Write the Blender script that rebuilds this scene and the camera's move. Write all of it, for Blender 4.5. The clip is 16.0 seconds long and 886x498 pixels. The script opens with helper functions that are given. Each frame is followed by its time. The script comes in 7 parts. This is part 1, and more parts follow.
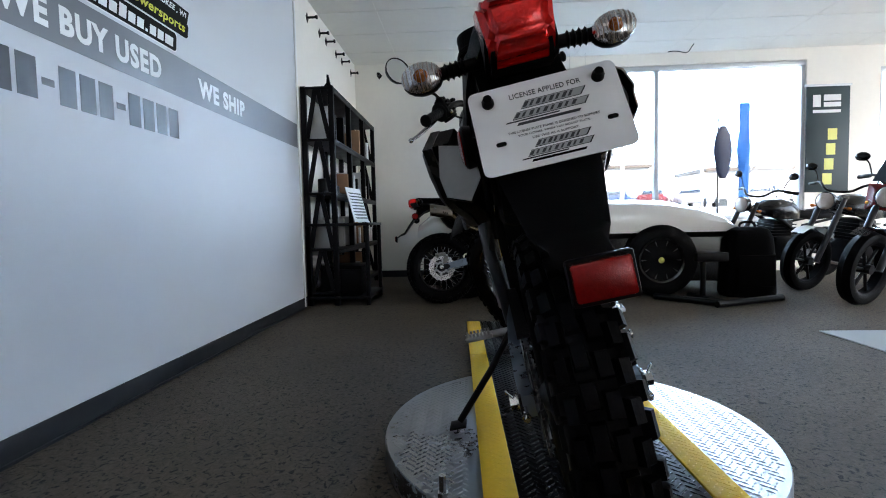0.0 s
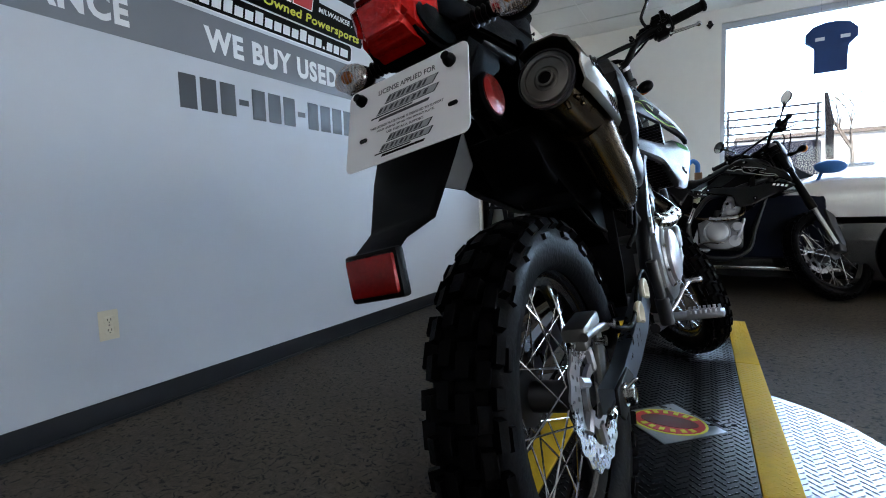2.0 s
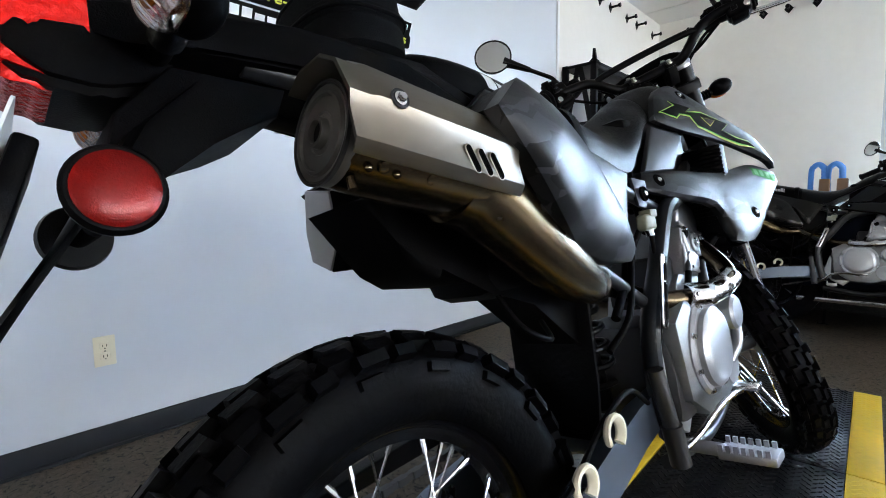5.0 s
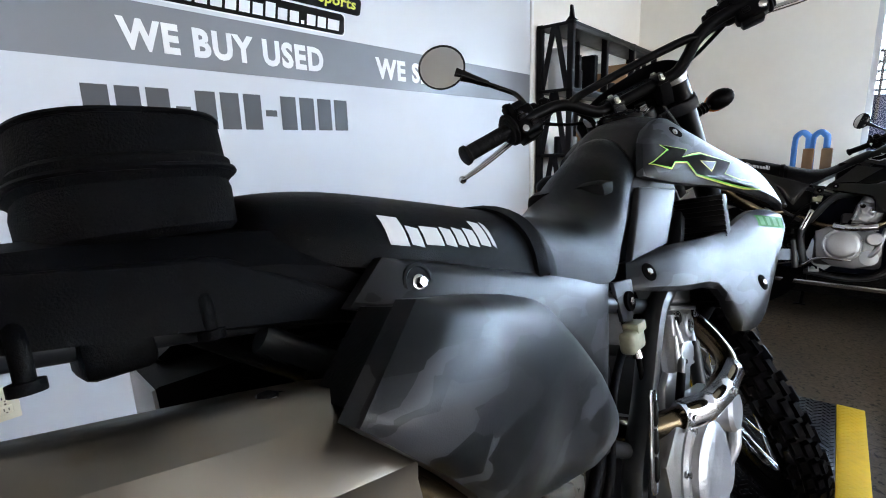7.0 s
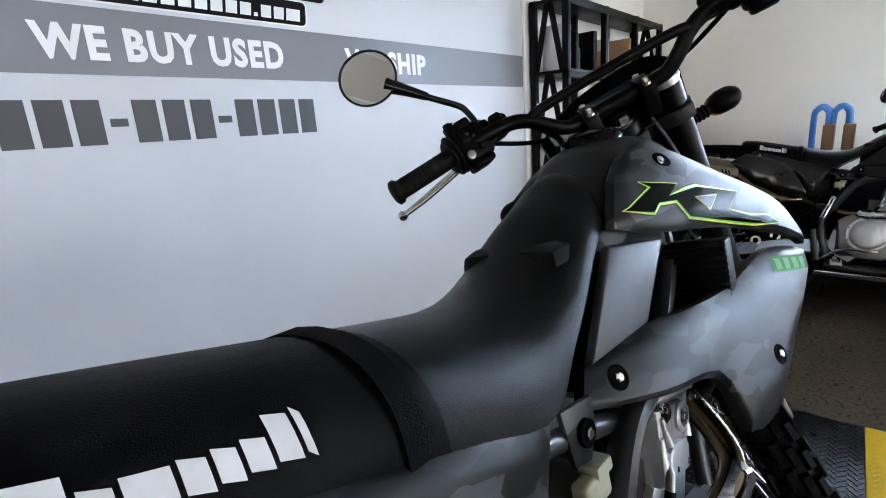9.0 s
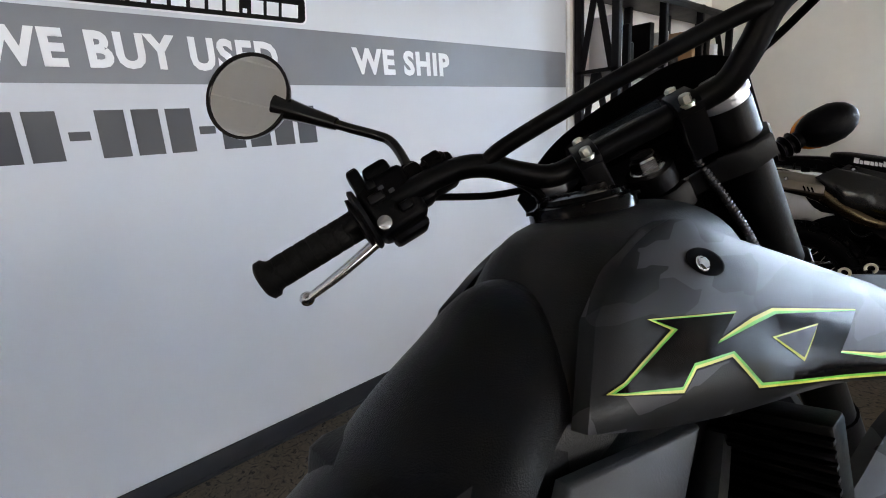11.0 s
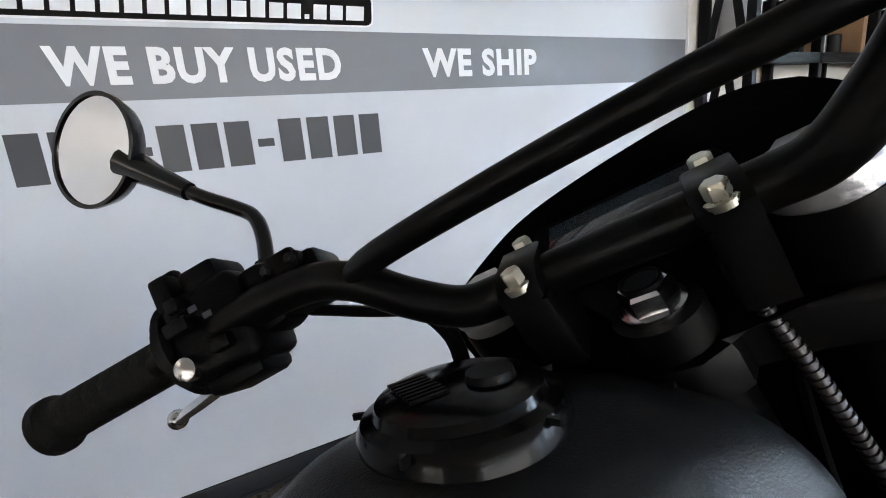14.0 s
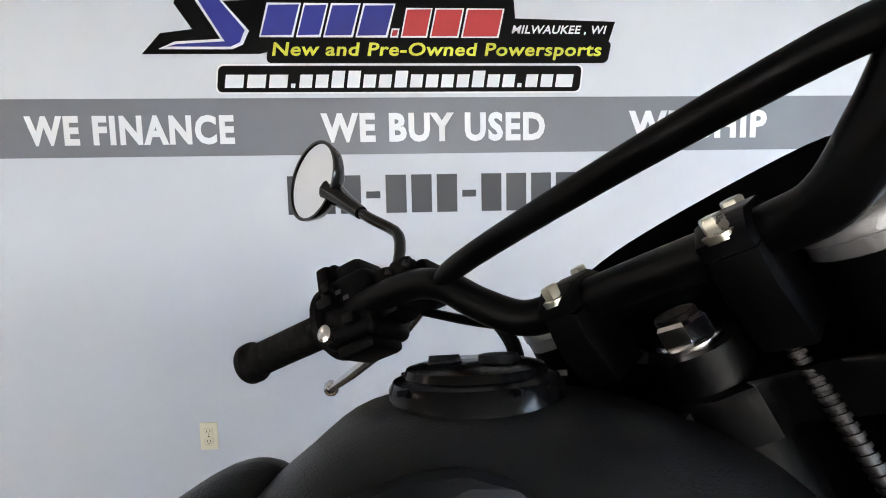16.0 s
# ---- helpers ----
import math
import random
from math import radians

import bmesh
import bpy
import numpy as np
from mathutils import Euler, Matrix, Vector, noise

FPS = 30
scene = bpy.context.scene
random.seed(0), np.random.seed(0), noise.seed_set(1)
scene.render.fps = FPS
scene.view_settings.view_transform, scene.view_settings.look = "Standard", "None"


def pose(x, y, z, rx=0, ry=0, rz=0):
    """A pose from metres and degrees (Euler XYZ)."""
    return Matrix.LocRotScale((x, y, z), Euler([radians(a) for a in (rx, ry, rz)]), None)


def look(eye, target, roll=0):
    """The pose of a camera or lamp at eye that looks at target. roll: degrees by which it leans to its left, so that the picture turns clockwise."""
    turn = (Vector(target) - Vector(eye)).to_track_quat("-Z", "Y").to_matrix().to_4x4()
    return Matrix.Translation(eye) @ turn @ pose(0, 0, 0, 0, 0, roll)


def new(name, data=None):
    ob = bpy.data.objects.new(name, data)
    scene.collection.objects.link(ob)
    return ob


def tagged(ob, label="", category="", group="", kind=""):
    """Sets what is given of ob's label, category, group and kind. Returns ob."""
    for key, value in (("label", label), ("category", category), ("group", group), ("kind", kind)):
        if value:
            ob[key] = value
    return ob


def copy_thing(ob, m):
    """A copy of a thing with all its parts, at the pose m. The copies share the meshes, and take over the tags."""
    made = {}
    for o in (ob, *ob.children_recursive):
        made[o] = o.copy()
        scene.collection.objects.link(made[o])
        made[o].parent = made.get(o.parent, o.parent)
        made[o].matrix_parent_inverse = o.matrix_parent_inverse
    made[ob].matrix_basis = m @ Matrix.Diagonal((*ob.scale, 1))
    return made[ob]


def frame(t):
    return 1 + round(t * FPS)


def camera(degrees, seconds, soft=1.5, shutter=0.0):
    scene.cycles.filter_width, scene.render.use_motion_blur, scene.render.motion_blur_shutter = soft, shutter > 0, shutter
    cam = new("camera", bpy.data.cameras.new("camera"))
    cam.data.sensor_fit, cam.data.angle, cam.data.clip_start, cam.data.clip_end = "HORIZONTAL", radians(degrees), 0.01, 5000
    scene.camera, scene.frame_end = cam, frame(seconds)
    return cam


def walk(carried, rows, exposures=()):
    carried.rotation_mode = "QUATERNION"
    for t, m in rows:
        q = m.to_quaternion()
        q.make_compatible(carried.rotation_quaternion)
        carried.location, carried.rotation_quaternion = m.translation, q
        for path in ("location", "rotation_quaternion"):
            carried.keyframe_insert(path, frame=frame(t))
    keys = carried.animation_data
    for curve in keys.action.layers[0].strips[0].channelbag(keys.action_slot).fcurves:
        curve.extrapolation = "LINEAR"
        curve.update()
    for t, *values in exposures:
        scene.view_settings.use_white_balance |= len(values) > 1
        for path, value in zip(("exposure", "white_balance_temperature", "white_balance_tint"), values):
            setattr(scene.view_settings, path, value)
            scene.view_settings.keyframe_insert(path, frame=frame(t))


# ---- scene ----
cam = camera(85.37, 16.0, 1.0)
PATH = [
    (0, 1.545, 1.369, 0.773, 86.76, 1.31, 2.90),
    (0.5, 1.673, 1.381, 0.779, 85.86, 1.23, 9.89),
    (1, 1.808, 1.401, 0.799, 85.23, 2.42, 18.82),
    (1.5, 1.922, 1.431, 0.796, 84.81, 2.58, 25.34),
    (2, 2.016, 1.486, 0.778, 85.19, 1.81, 29.47),
    (2.5, 2.088, 1.547, 0.759, 84.54, 3.39, 32.77),
    (3, 2.155, 1.619, 0.738, 84.39, 4.27, 34.01),
    (5.5, 2.147, 2.088, 0.983, 83.96, 0.62, 43.84),
    (6, 2.113, 2.162, 1.049, 81.44, 0.24, 41.79),
    (6.5, 2.072, 2.211, 1.107, 80.28, 0.87, 40.55),
    (7, 2.030, 2.262, 1.144, 78.20, 1.70, 40.10),
    (7.5, 2.001, 2.328, 1.173, 76.99, 2.47, 39.72),
    (8, 1.987, 2.399, 1.196, 76.53, 3.83, 39.17),
    (8.5, 1.995, 2.459, 1.214, 76.22, 3.95, 39.81),
    (11, 1.889, 2.893, 1.268, 75.97, 3.87, 47.33),
    (11.5, 1.859, 2.965, 1.285, 76.61, 3.39, 48.26),
    (12, 1.836, 3.018, 1.290, 75.45, 2.20, 47.73),
    (12.5, 1.818, 3.051, 1.302, 75.26, 1.33, 46.30),
    (13, 1.802, 3.091, 1.302, 75.40, 1.92, 45.61),
    (13.5, 1.793, 3.136, 1.310, 76.03, 3.12, 50.54),
    (14, 1.819, 3.185, 1.313, 76.15, 4.51, 61.01),
    (14.5, 1.837, 3.212, 1.310, 76.65, 4.05, 69.23),
    (15, 1.855, 3.215, 1.303, 79.39, 3.39, 75.55),
    (15.5, 1.887, 3.228, 1.306, 82.80, 3.21, 82.29),
    (16, 1.907, 3.243, 1.293, 84.28, 1.08, 86.04),
]
walk(cam, [(t, pose(*p)) for t, *p in PATH], [(0, 2.32, 6500, 14), (0.5, 2.33, 6500, 14), (1.0, 2.11, 6500, 14), (1.5, 1.99, 6500, 14), (2.5, 2.07, 6500, 14), (3, 2.16, 6500, 14), (5.5, 2.88, 6900, 16), (8.5, 2.78, 7000, 18), (11, 2.49, 7500, 20), (14.5, 2.75, 7500, 18), (16, 2.85, 7600, 18)])

# ---- sky, sun and window light ----
world = bpy.data.worlds.new("sky")
scene.world = world
world.use_nodes = True
_bg = world.node_tree.nodes["Background"]
_sky = world.node_tree.nodes.new("ShaderNodeTexSky")
_sky.sky_type, _sky.sun_disc = "NISHITA", False
_sky.sun_elevation, _sky.sun_rotation = radians(42), radians(250)
world.node_tree.links.new(_sky.outputs[0], _bg.inputs[0])
_bg.inputs[1].default_value = 0.15
sun = new("sun", bpy.data.lights.new("sun", "SUN"))
sun.data.energy, sun.data.angle, sun.data.color = 5.0, radians(0.5), (1.0, 0.95, 0.88)
sun.matrix_world = look((9, -4, 9), (0, 4, 0))


def window_light(name, x, y, z, w, h, rz, watts, colour=(0.82, 0.9, 1.0)):
    """An area lamp that stands in for daylight through one opening out of view."""
    ob = new(name, bpy.data.lights.new(name, "AREA"))
    ob.data.shape, ob.data.size, ob.data.size_y = "RECTANGLE", w, h
    ob.data.energy, ob.data.color = watts, colour
    ob.matrix_world = pose(x, y, z, 90, 0, rz)
    return ob


# stand-in lamp for an unseen east window, stretched north to brighten that end
window_light("window_light_east", 9.93, 3.95, 1.75, 7.3, 2.1, 90, 38, (0.86, 0.93, 1.0))
# added fill lamp behind the viewer, in an unseen south opening
window_light("window_light_south", 6.4, -5.93, 1.35, 3.8, 2.2, 0, 5)

# ---- materials ----
def nodes_of(name):
    m = bpy.data.materials.new(name)
    m.use_nodes = True
    nt = m.node_tree
    return m, nt, nt.nodes["Principled BSDF"]


def mat(name, col, rough=0.5, metal=0.0, var=0.12, scale=14.0, bump=0.0, bscale=60.0, rvar=0.1, coat=0.0, spec=0.5):
    """A surface with two scales of colour and roughness variation and a fine relief."""
    m, nt, b = nodes_of(name)
    n, l = nt.nodes, nt.links
    tc = n.new("ShaderNodeTexCoord")
    big, small = n.new("ShaderNodeTexNoise"), n.new("ShaderNodeTexNoise")
    big.inputs["Scale"].default_value, small.inputs["Scale"].default_value = scale * 0.35, scale * 5
    big.inputs["Detail"].default_value, small.inputs["Detail"].default_value = 3, 4
    for t in (big, small):
        l.new(tc.outputs["Object"], t.inputs["Vector"])
    mix = n.new("ShaderNodeMath")
    mix.operation = "MULTIPLY_ADD"
    l.new(small.outputs["Fac"], mix.inputs[0])
    mix.inputs[1].default_value = 0.4
    l.new(big.outputs["Fac"], mix.inputs[2])
    ramp = n.new("ShaderNodeMapRange")
    ramp.inputs["From Min"].default_value, ramp.inputs["From Max"].default_value = 0.4, 1.0
    ramp.inputs["To Min"].default_value, ramp.inputs["To Max"].default_value = 1 - var, 1 + var
    l.new(mix.outputs[0], ramp.inputs["Value"])
    hue = n.new("ShaderNodeHueSaturation")
    hue.inputs["Color"].default_value = (*col, 1)
    l.new(ramp.outputs[0], hue.inputs["Value"])
    l.new(hue.outputs[0], b.inputs["Base Color"])
    rr = n.new("ShaderNodeMapRange")
    rr.inputs["From Min"].default_value, rr.inputs["From Max"].default_value = 0.3, 1.0
    rr.inputs["To Min"].default_value, rr.inputs["To Max"].default_value = max(0.02, rough - rvar), min(1, rough + rvar)
    l.new(mix.outputs[0], rr.inputs["Value"])
    l.new(rr.outputs[0], b.inputs["Roughness"])
    b.inputs["Metallic"].default_value = metal
    b.inputs["Coat Weight"].default_value = coat
    b.inputs["Specular IOR Level"].default_value = spec
    if bump:
        t = n.new("ShaderNodeTexNoise")
        t.inputs["Scale"].default_value, t.inputs["Detail"].default_value = bscale, 4
        l.new(tc.outputs["Object"], t.inputs["Vector"])
        bp = n.new("ShaderNodeBump")
        bp.inputs["Strength"].default_value, bp.inputs["Distance"].default_value = bump, 0.003
        l.new(t.outputs["Fac"], bp.inputs["Height"])
        l.new(bp.outputs[0], b.inputs["Normal"])
    return m


def camo_mat(name, tones, rough, scale=11.0):
    """Matt grey plastic film with an angular camouflage print."""
    m, nt, b = nodes_of(name)
    n, l = nt.nodes, nt.links
    tc, mp = n.new("ShaderNodeTexCoord"), n.new("ShaderNodeMapping")
    mp.inputs["Rotation"].default_value, mp.inputs["Scale"].default_value = (0.5, 0.2, 0.7), (1.0, 0.6, 1.5)
    l.new(tc.outputs["Object"], mp.inputs["Vector"])
    v = n.new("ShaderNodeTexVoronoi")
    v.inputs["Scale"].default_value, v.distance = scale, "MANHATTAN"
    l.new(mp.outputs[0], v.inputs["Vector"])
    sep = n.new("ShaderNodeSeparateColor")
    l.new(v.outputs["Color"], sep.inputs[0])
    cr = n.new("ShaderNodeValToRGB")
    cr.color_ramp.interpolation = "CONSTANT"
    cr.color_ramp.elements[0].color = (*tones[0], 1)
    cr.color_ramp.elements[1].position, cr.color_ramp.elements[1].color = 0.42, (*tones[1], 1)
    e = cr.color_ramp.elements.new(0.74)
    e.color = (*tones[2], 1)
    l.new(sep.outputs[0], cr.inputs["Fac"])
    l.new(cr.outputs[0], b.inputs["Base Color"])
    t = n.new("ShaderNodeTexNoise")
    t.inputs["Scale"].default_value = 900
    l.new(tc.outputs["Object"], t.inputs["Vector"])
    bp = n.new("ShaderNodeBump")
    bp.inputs["Strength"].default_value, bp.inputs["Distance"].default_value = 0.12, 0.001
    l.new(t.outputs["Fac"], bp.inputs["Height"])
    l.new(bp.outputs[0], b.inputs["Normal"])
    b.inputs["Roughness"].default_value = rough
    b.inputs["Specular IOR Level"].default_value = 0.16
    return m


def carpet_mat(name):
    """Short brown-grey loop carpet with dark curled flecks and traffic stains."""
    m, nt, b = nodes_of(name)
    n, l = nt.nodes, nt.links
    tc = n.new("ShaderNodeTexCoord")
    warp = n.new("ShaderNodeTexNoise")
    warp.inputs["Scale"].default_value, warp.inputs["Detail"].default_value = 22, 3
    l.new(tc.outputs["Object"], warp.inputs["Vector"])
    add = n.new("ShaderNodeVectorMath")
    add.operation = "MULTIPLY_ADD"
    l.new(warp.outputs["Color"], add.inputs[0])
    add.inputs[1].default_value = (0.09, 0.09, 0.0)
    l.new(tc.outputs["Object"], add.inputs[2])
    fleck = n.new("ShaderNodeTexNoise")
    fleck.inputs["Scale"].default_value, fleck.inputs["Detail"].default_value = 62, 2
    l.new(add.outputs[0], fleck.inputs["Vector"])
    fr = n.new("ShaderNodeValToRGB")
    fr.color_ramp.elements[0].position, fr.color_ramp.elements[0].color = 0.35, (0.008, 0.0065, 0.005, 1)
    fr.color_ramp.elements[1].position, fr.color_ramp.elements[1].color = 0.42, (0.062, 0.048, 0.034, 1)
    e = fr.color_ramp.elements.new(0.68)
    e.color = (0.098, 0.076, 0.053, 1)
    l.new(fleck.outputs["Fac"], fr.inputs["Fac"])
    stain = n.new("ShaderNodeTexNoise")
    stain.inputs["Scale"].default_value, stain.inputs["Detail"].default_value = 1.6, 5
    l.new(tc.outputs["Object"], stain.inputs["Vector"])
    sr = n.new("ShaderNodeMapRange")
    sr.inputs["From Min"].default_value, sr.inputs["From Max"].default_value = 0.3, 0.7
    sr.inputs["To Min"].default_value, sr.inputs["To Max"].default_value = 0.8, 1.15
    l.new(stain.outputs["Fac"], sr.inputs["Value"])
    hue = n.new("ShaderNodeHueSaturation")
    l.new(fr.outputs[0], hue.inputs["Color"])
    l.new(sr.outputs[0], hue.inputs["Value"])
    l.new(hue.outputs[0], b.inputs["Base Color"])
    pile = n.new("ShaderNodeTexNoise")
    pile.inputs["Scale"].default_value, pile.inputs["Detail"].default_value = 240, 3
    l.new(tc.outputs["Object"], pile.inputs["Vector"])
    bp = n.new("ShaderNodeBump")
    bp.inputs["Strength"].default_value, bp.inputs["Distance"].default_value = 0.5, 0.004
    l.new(pile.outputs["Fac"], bp.inputs["Height"])
    l.new(bp.outputs[0], b.inputs["Normal"])
    b.inputs["Roughness"].default_value, b.inputs["Specular IOR Level"].default_value = 0.75, 0.3
    return m


def brushed_mat(name, col, rough, stretch=(1, 30, 1), tint=None, patches=6.0):
    """Brushed metal: fine streaks in roughness and relief, with heat tint where given."""
    m, nt, b = nodes_of(name)
    n, l = nt.nodes, nt.links
    tc, mp = n.new("ShaderNodeTexCoord"), n.new("ShaderNodeMapping")
    mp.inputs["Scale"].default_value = stretch
    l.new(tc.outputs["Object"], mp.inputs["Vector"])
    t = n.new("ShaderNodeTexNoise")
    t.inputs["Scale"].default_value, t.inputs["Detail"].default_value = 30, 5
    l.new(mp.outputs[0], t.inputs["Vector"])
    rr = n.new("ShaderNodeMapRange")
    rr.inputs["To Min"].default_value, rr.inputs["To Max"].default_value = rough - 0.08, rough + 0.1
    l.new(t.outputs["Fac"], rr.inputs["Value"])
    l.new(rr.outputs[0], b.inputs["Roughness"])
    big = n.new("ShaderNodeTexNoise")
    big.inputs["Scale"].default_value, big.inputs["Detail"].default_value = patches, 2
    l.new(tc.outputs["Object"], big.inputs["Vector"])
    cr = n.new("ShaderNodeValToRGB")
    cr.color_ramp.elements[0].position, cr.color_ramp.elements[0].color = 0.35, (*(tint or [c * 0.85 for c in col]), 1)
    cr.color_ramp.elements[1].position, cr.color_ramp.elements[1].color = 0.62, (*col, 1)
    l.new(big.outputs["Fac"], cr.inputs["Fac"])
    l.new(cr.outputs[0], b.inputs["Base Color"])
    bp = n.new("ShaderNodeBump")
    bp.inputs["Strength"].default_value, bp.inputs["Distance"].default_value = 0.015, 0.001
    l.new(t.outputs["Fac"], bp.inputs["Height"])
    l.new(bp.outputs[0], b.inputs["Normal"])
    b.inputs["Metallic"].default_value = 1.0
    return m


def glass_mat(name, col=(1, 1, 1), rough=0.0, alpha=0.12):
    m, nt, b = nodes_of(name)
    b.inputs["Base Color"].default_value = (*col, 1)
    b.inputs["Roughness"].default_value = rough
    b.inputs["Transmission Weight"].default_value = 1.0
    b.inputs["IOR"].default_value = 1.45
    return m


def glow_mat(name, col, strength):
    m, nt, b = nodes_of(name)
    b.inputs["Base Color"].default_value = (*col, 1)
    b.inputs["Emission Color"].default_value = (*col, 1)
    b.inputs["Emission Strength"].default_value = strength
    return m


CARPET = carpet_mat("brown_carpet")
WALL_WHITE = mat("warm_white_wall_paint", (0.82, 0.79, 0.72), 0.7, var=0.05, scale=3, bump=0.12, bscale=220)
WALL_SIGN = mat("grey_wall_film", (0.555, 0.58, 0.62), 0.42, var=0.03, scale=1.2, bump=0.03, bscale=30)
SIGN_LIGHT = mat("light_grey_wall_film", (0.62, 0.65, 0.68), 0.42, var=0.03, scale=1.2)
STRIPE = mat("dark_grey_stripe_film", (0.17, 0.18, 0.20), 0.4, var=0.05, scale=2)
SEAT_WHITE = mat("off_white_seat_print", (0.5, 0.5, 0.5), 0.6, spec=0.2, var=0.08)
INK_WHITE = mat("white_vinyl", (0.82, 0.83, 0.84), 0.45, var=0.03)
INK_PALE = mat("pale_grey_print", (0.33, 0.34, 0.35), 0.5, var=0.06)
INK_GREY = mat("charcoal_vinyl", (0.035, 0.038, 0.046), 0.45, var=0.05)
# black print; also painted in for the shade inside slots and holes
INK_HOLE_BLACK = mat("black_vinyl", (0.002, 0.002, 0.0022), 0.35, spec=0.08, var=0.1)
INK_YELLOW = mat("yellow_vinyl", (0.68, 0.66, 0.05), 0.45, var=0.05)
INK_BLUE = mat("blue_vinyl", (0.014, 0.022, 0.24), 0.5, var=0.2, scale=5)
INK_RED = mat("red_vinyl", (0.55, 0.03, 0.03), 0.4, var=0.15, scale=5)
INK_GREEN = mat("green_vinyl", (0.13, 0.55, 0.06), 0.35, var=0.05)
LABEL_GREEN = mat("dark_green_label", (0.012, 0.17, 0.02), 0.6, var=0.1, spec=0.2)
LABEL_PALE = mat("pale_green_print", (0.10, 0.34, 0.11), 0.6, var=0.1, spec=0.2)
INK_LIME = mat("lime_yellow_vinyl", (0.62, 0.62, 0.12), 0.35, var=0.05)
BASE_RUBBER = mat("dark_grey_rubber_base", (0.016, 0.017, 0.02), 0.5, spec=0.25, var=0.12, scale=4)
CEILING = mat("white_ceiling_tile", (0.78, 0.77, 0.72), 0.85, var=0.05, scale=3, bump=0.25, bscale=160)
TRIM_WHITE = mat("white_trim", (0.8, 0.8, 0.78), 0.5, var=0.04)
ALU_FRAME = mat("grey_aluminium_frame", (0.55, 0.56, 0.58), 0.4, metal=0.6, var=0.05)
BLACK_STEEL = mat("black_painted_steel", (0.003, 0.0032, 0.004), 0.42, spec=0.15, var=0.2, scale=10, bump=0.05)
BLACK_PLASTIC = mat("black_plastic", (0.0014, 0.0014, 0.0017), 0.42, spec=0.08, var=0.15, scale=18, bump=0.15, bscale=500)
GLOSS_BLACK = mat("gloss_black_paint", (0.003, 0.003, 0.0035), 0.2, spec=0.3, var=0.15, coat=0.15)
# sheenless black painted where recesses and slots would lie in shade
HOLE_SHADE_BLACK = mat("hole_shade_black", (0.0015, 0.0015, 0.0016), 0.8, spec=0.02, var=0.1)
CAP_BLACK = mat("fuel_cap_black", (0.002, 0.002, 0.0022), 0.15, spec=0.1, var=0.2, scale=25)
FRAME_GREY = mat("grey_frame_paint", (0.014, 0.015, 0.017), 0.36, spec=0.38, var=0.15, scale=20, bump=0.05, bscale=300)
TAIL_BLACK = mat("grained_black_tail_plastic", (0.0014, 0.0014, 0.0016), 0.5, spec=0.04, var=0.2, scale=30, bump=0.2, bscale=700)
SATIN_BLACK = mat("satin_black_bar", (0.0016, 0.0016, 0.0018), 0.36, spec=0.12, var=0.2, scale=25, bump=0.05, bscale=300)
RUBBER = mat("tyre_rubber", (0.0016, 0.0016, 0.0019), 0.52, spec=0.055, var=0.3, scale=22, bump=0.3, bscale=120)
GRIP_RUBBER = mat("grip_rubber", (0.003, 0.003, 0.003), 0.62, spec=0.18, var=0.2, scale=40, bump=0.4, bscale=400)
SEAT_VINYL = mat("black_seat_vinyl", (0.0014, 0.0014, 0.0016), 0.45, spec=0.045, var=0.12, scale=20, bump=0.25, bscale=900, rvar=0.06)
SEAT_GREY = mat("charcoal_seat_vinyl", (0.0018, 0.0019, 0.0022), 0.34, spec=0.12, var=0.1, scale=20, bump=0.25, bscale=900, rvar=0.06)
EMBLEM_BLACK = mat("glossy_black_print", (0.0015, 0.0015, 0.0017), 0.12, spec=0.05, var=0.1, rvar=0.02)
CAMO = camo_mat("grey_camo_plastic", ((0.006, 0.0064, 0.0072), (0.015, 0.0155, 0.017), (0.036, 0.037, 0.041)), 0.34, 27.0)
TANK_BLACK = mat("matt_black_tank_cover", (0.003, 0.003, 0.0034), 0.36, spec=0.24, var=0.12, scale=20, bump=0.2, bscale=800)
GREY_PLASTIC = mat("satin_grey_plastic", (0.022, 0.023, 0.025), 0.4, var=0.08, scale=14, bump=0.08, bscale=600, spec=0.3)
SHIELD_STEEL = brushed_mat("brushed_stainless_shield", (0.275, 0.245, 0.205), 0.33, (6, 0.4, 6), (0.21, 0.182, 0.146), 9.0)
PIPE_STEEL = brushed_mat("heat_tinted_steel", (0.16, 0.122, 0.075), 0.25, (0.3, 0.15, 0.3), (0.09, 0.068, 0.043), 3.0)
CHROME = mat("bright_zinc", (0.55, 0.55, 0.56), 0.18, metal=1.0, var=0.08, scale=30)
ALLOY = mat("cast_engine_alloy", (0.42, 0.43, 0.45), 0.36, metal=0.85, var=0.12, scale=25, bump=0.2, bscale=250)
ALLOY_BLUE = mat("anodised_swingarm_alloy", (0.19, 0.23, 0.29), 0.3, metal=0.9, var=0.1, scale=10)
CASE_GREY = mat("grey_engine_case", (0.24, 0.245, 0.25), 0.34, metal=0.8, var=0.15, scale=25, bump=0.2, bscale=250)
DARK_ALLOY = mat("dark_alloy", (0.05, 0.05, 0.052), 0.38, metal=0.7, var=0.15, scale=20)
DISC_STEEL = mat("brake_disc_steel", (0.62, 0.62, 0.63), 0.26, metal=1.0, var=0.12, scale=20)
BRASS = mat("olive_zinc", (0.5, 0.49, 0.42), 0.3, metal=0.9, var=0.15, scale=40)
RED_LENS = mat("red_lens", (0.62, 0.006, 0.003), 0.14, metal=0.55, var=0.7, scale=20, coat=0.4, bump=0.35, bscale=160)
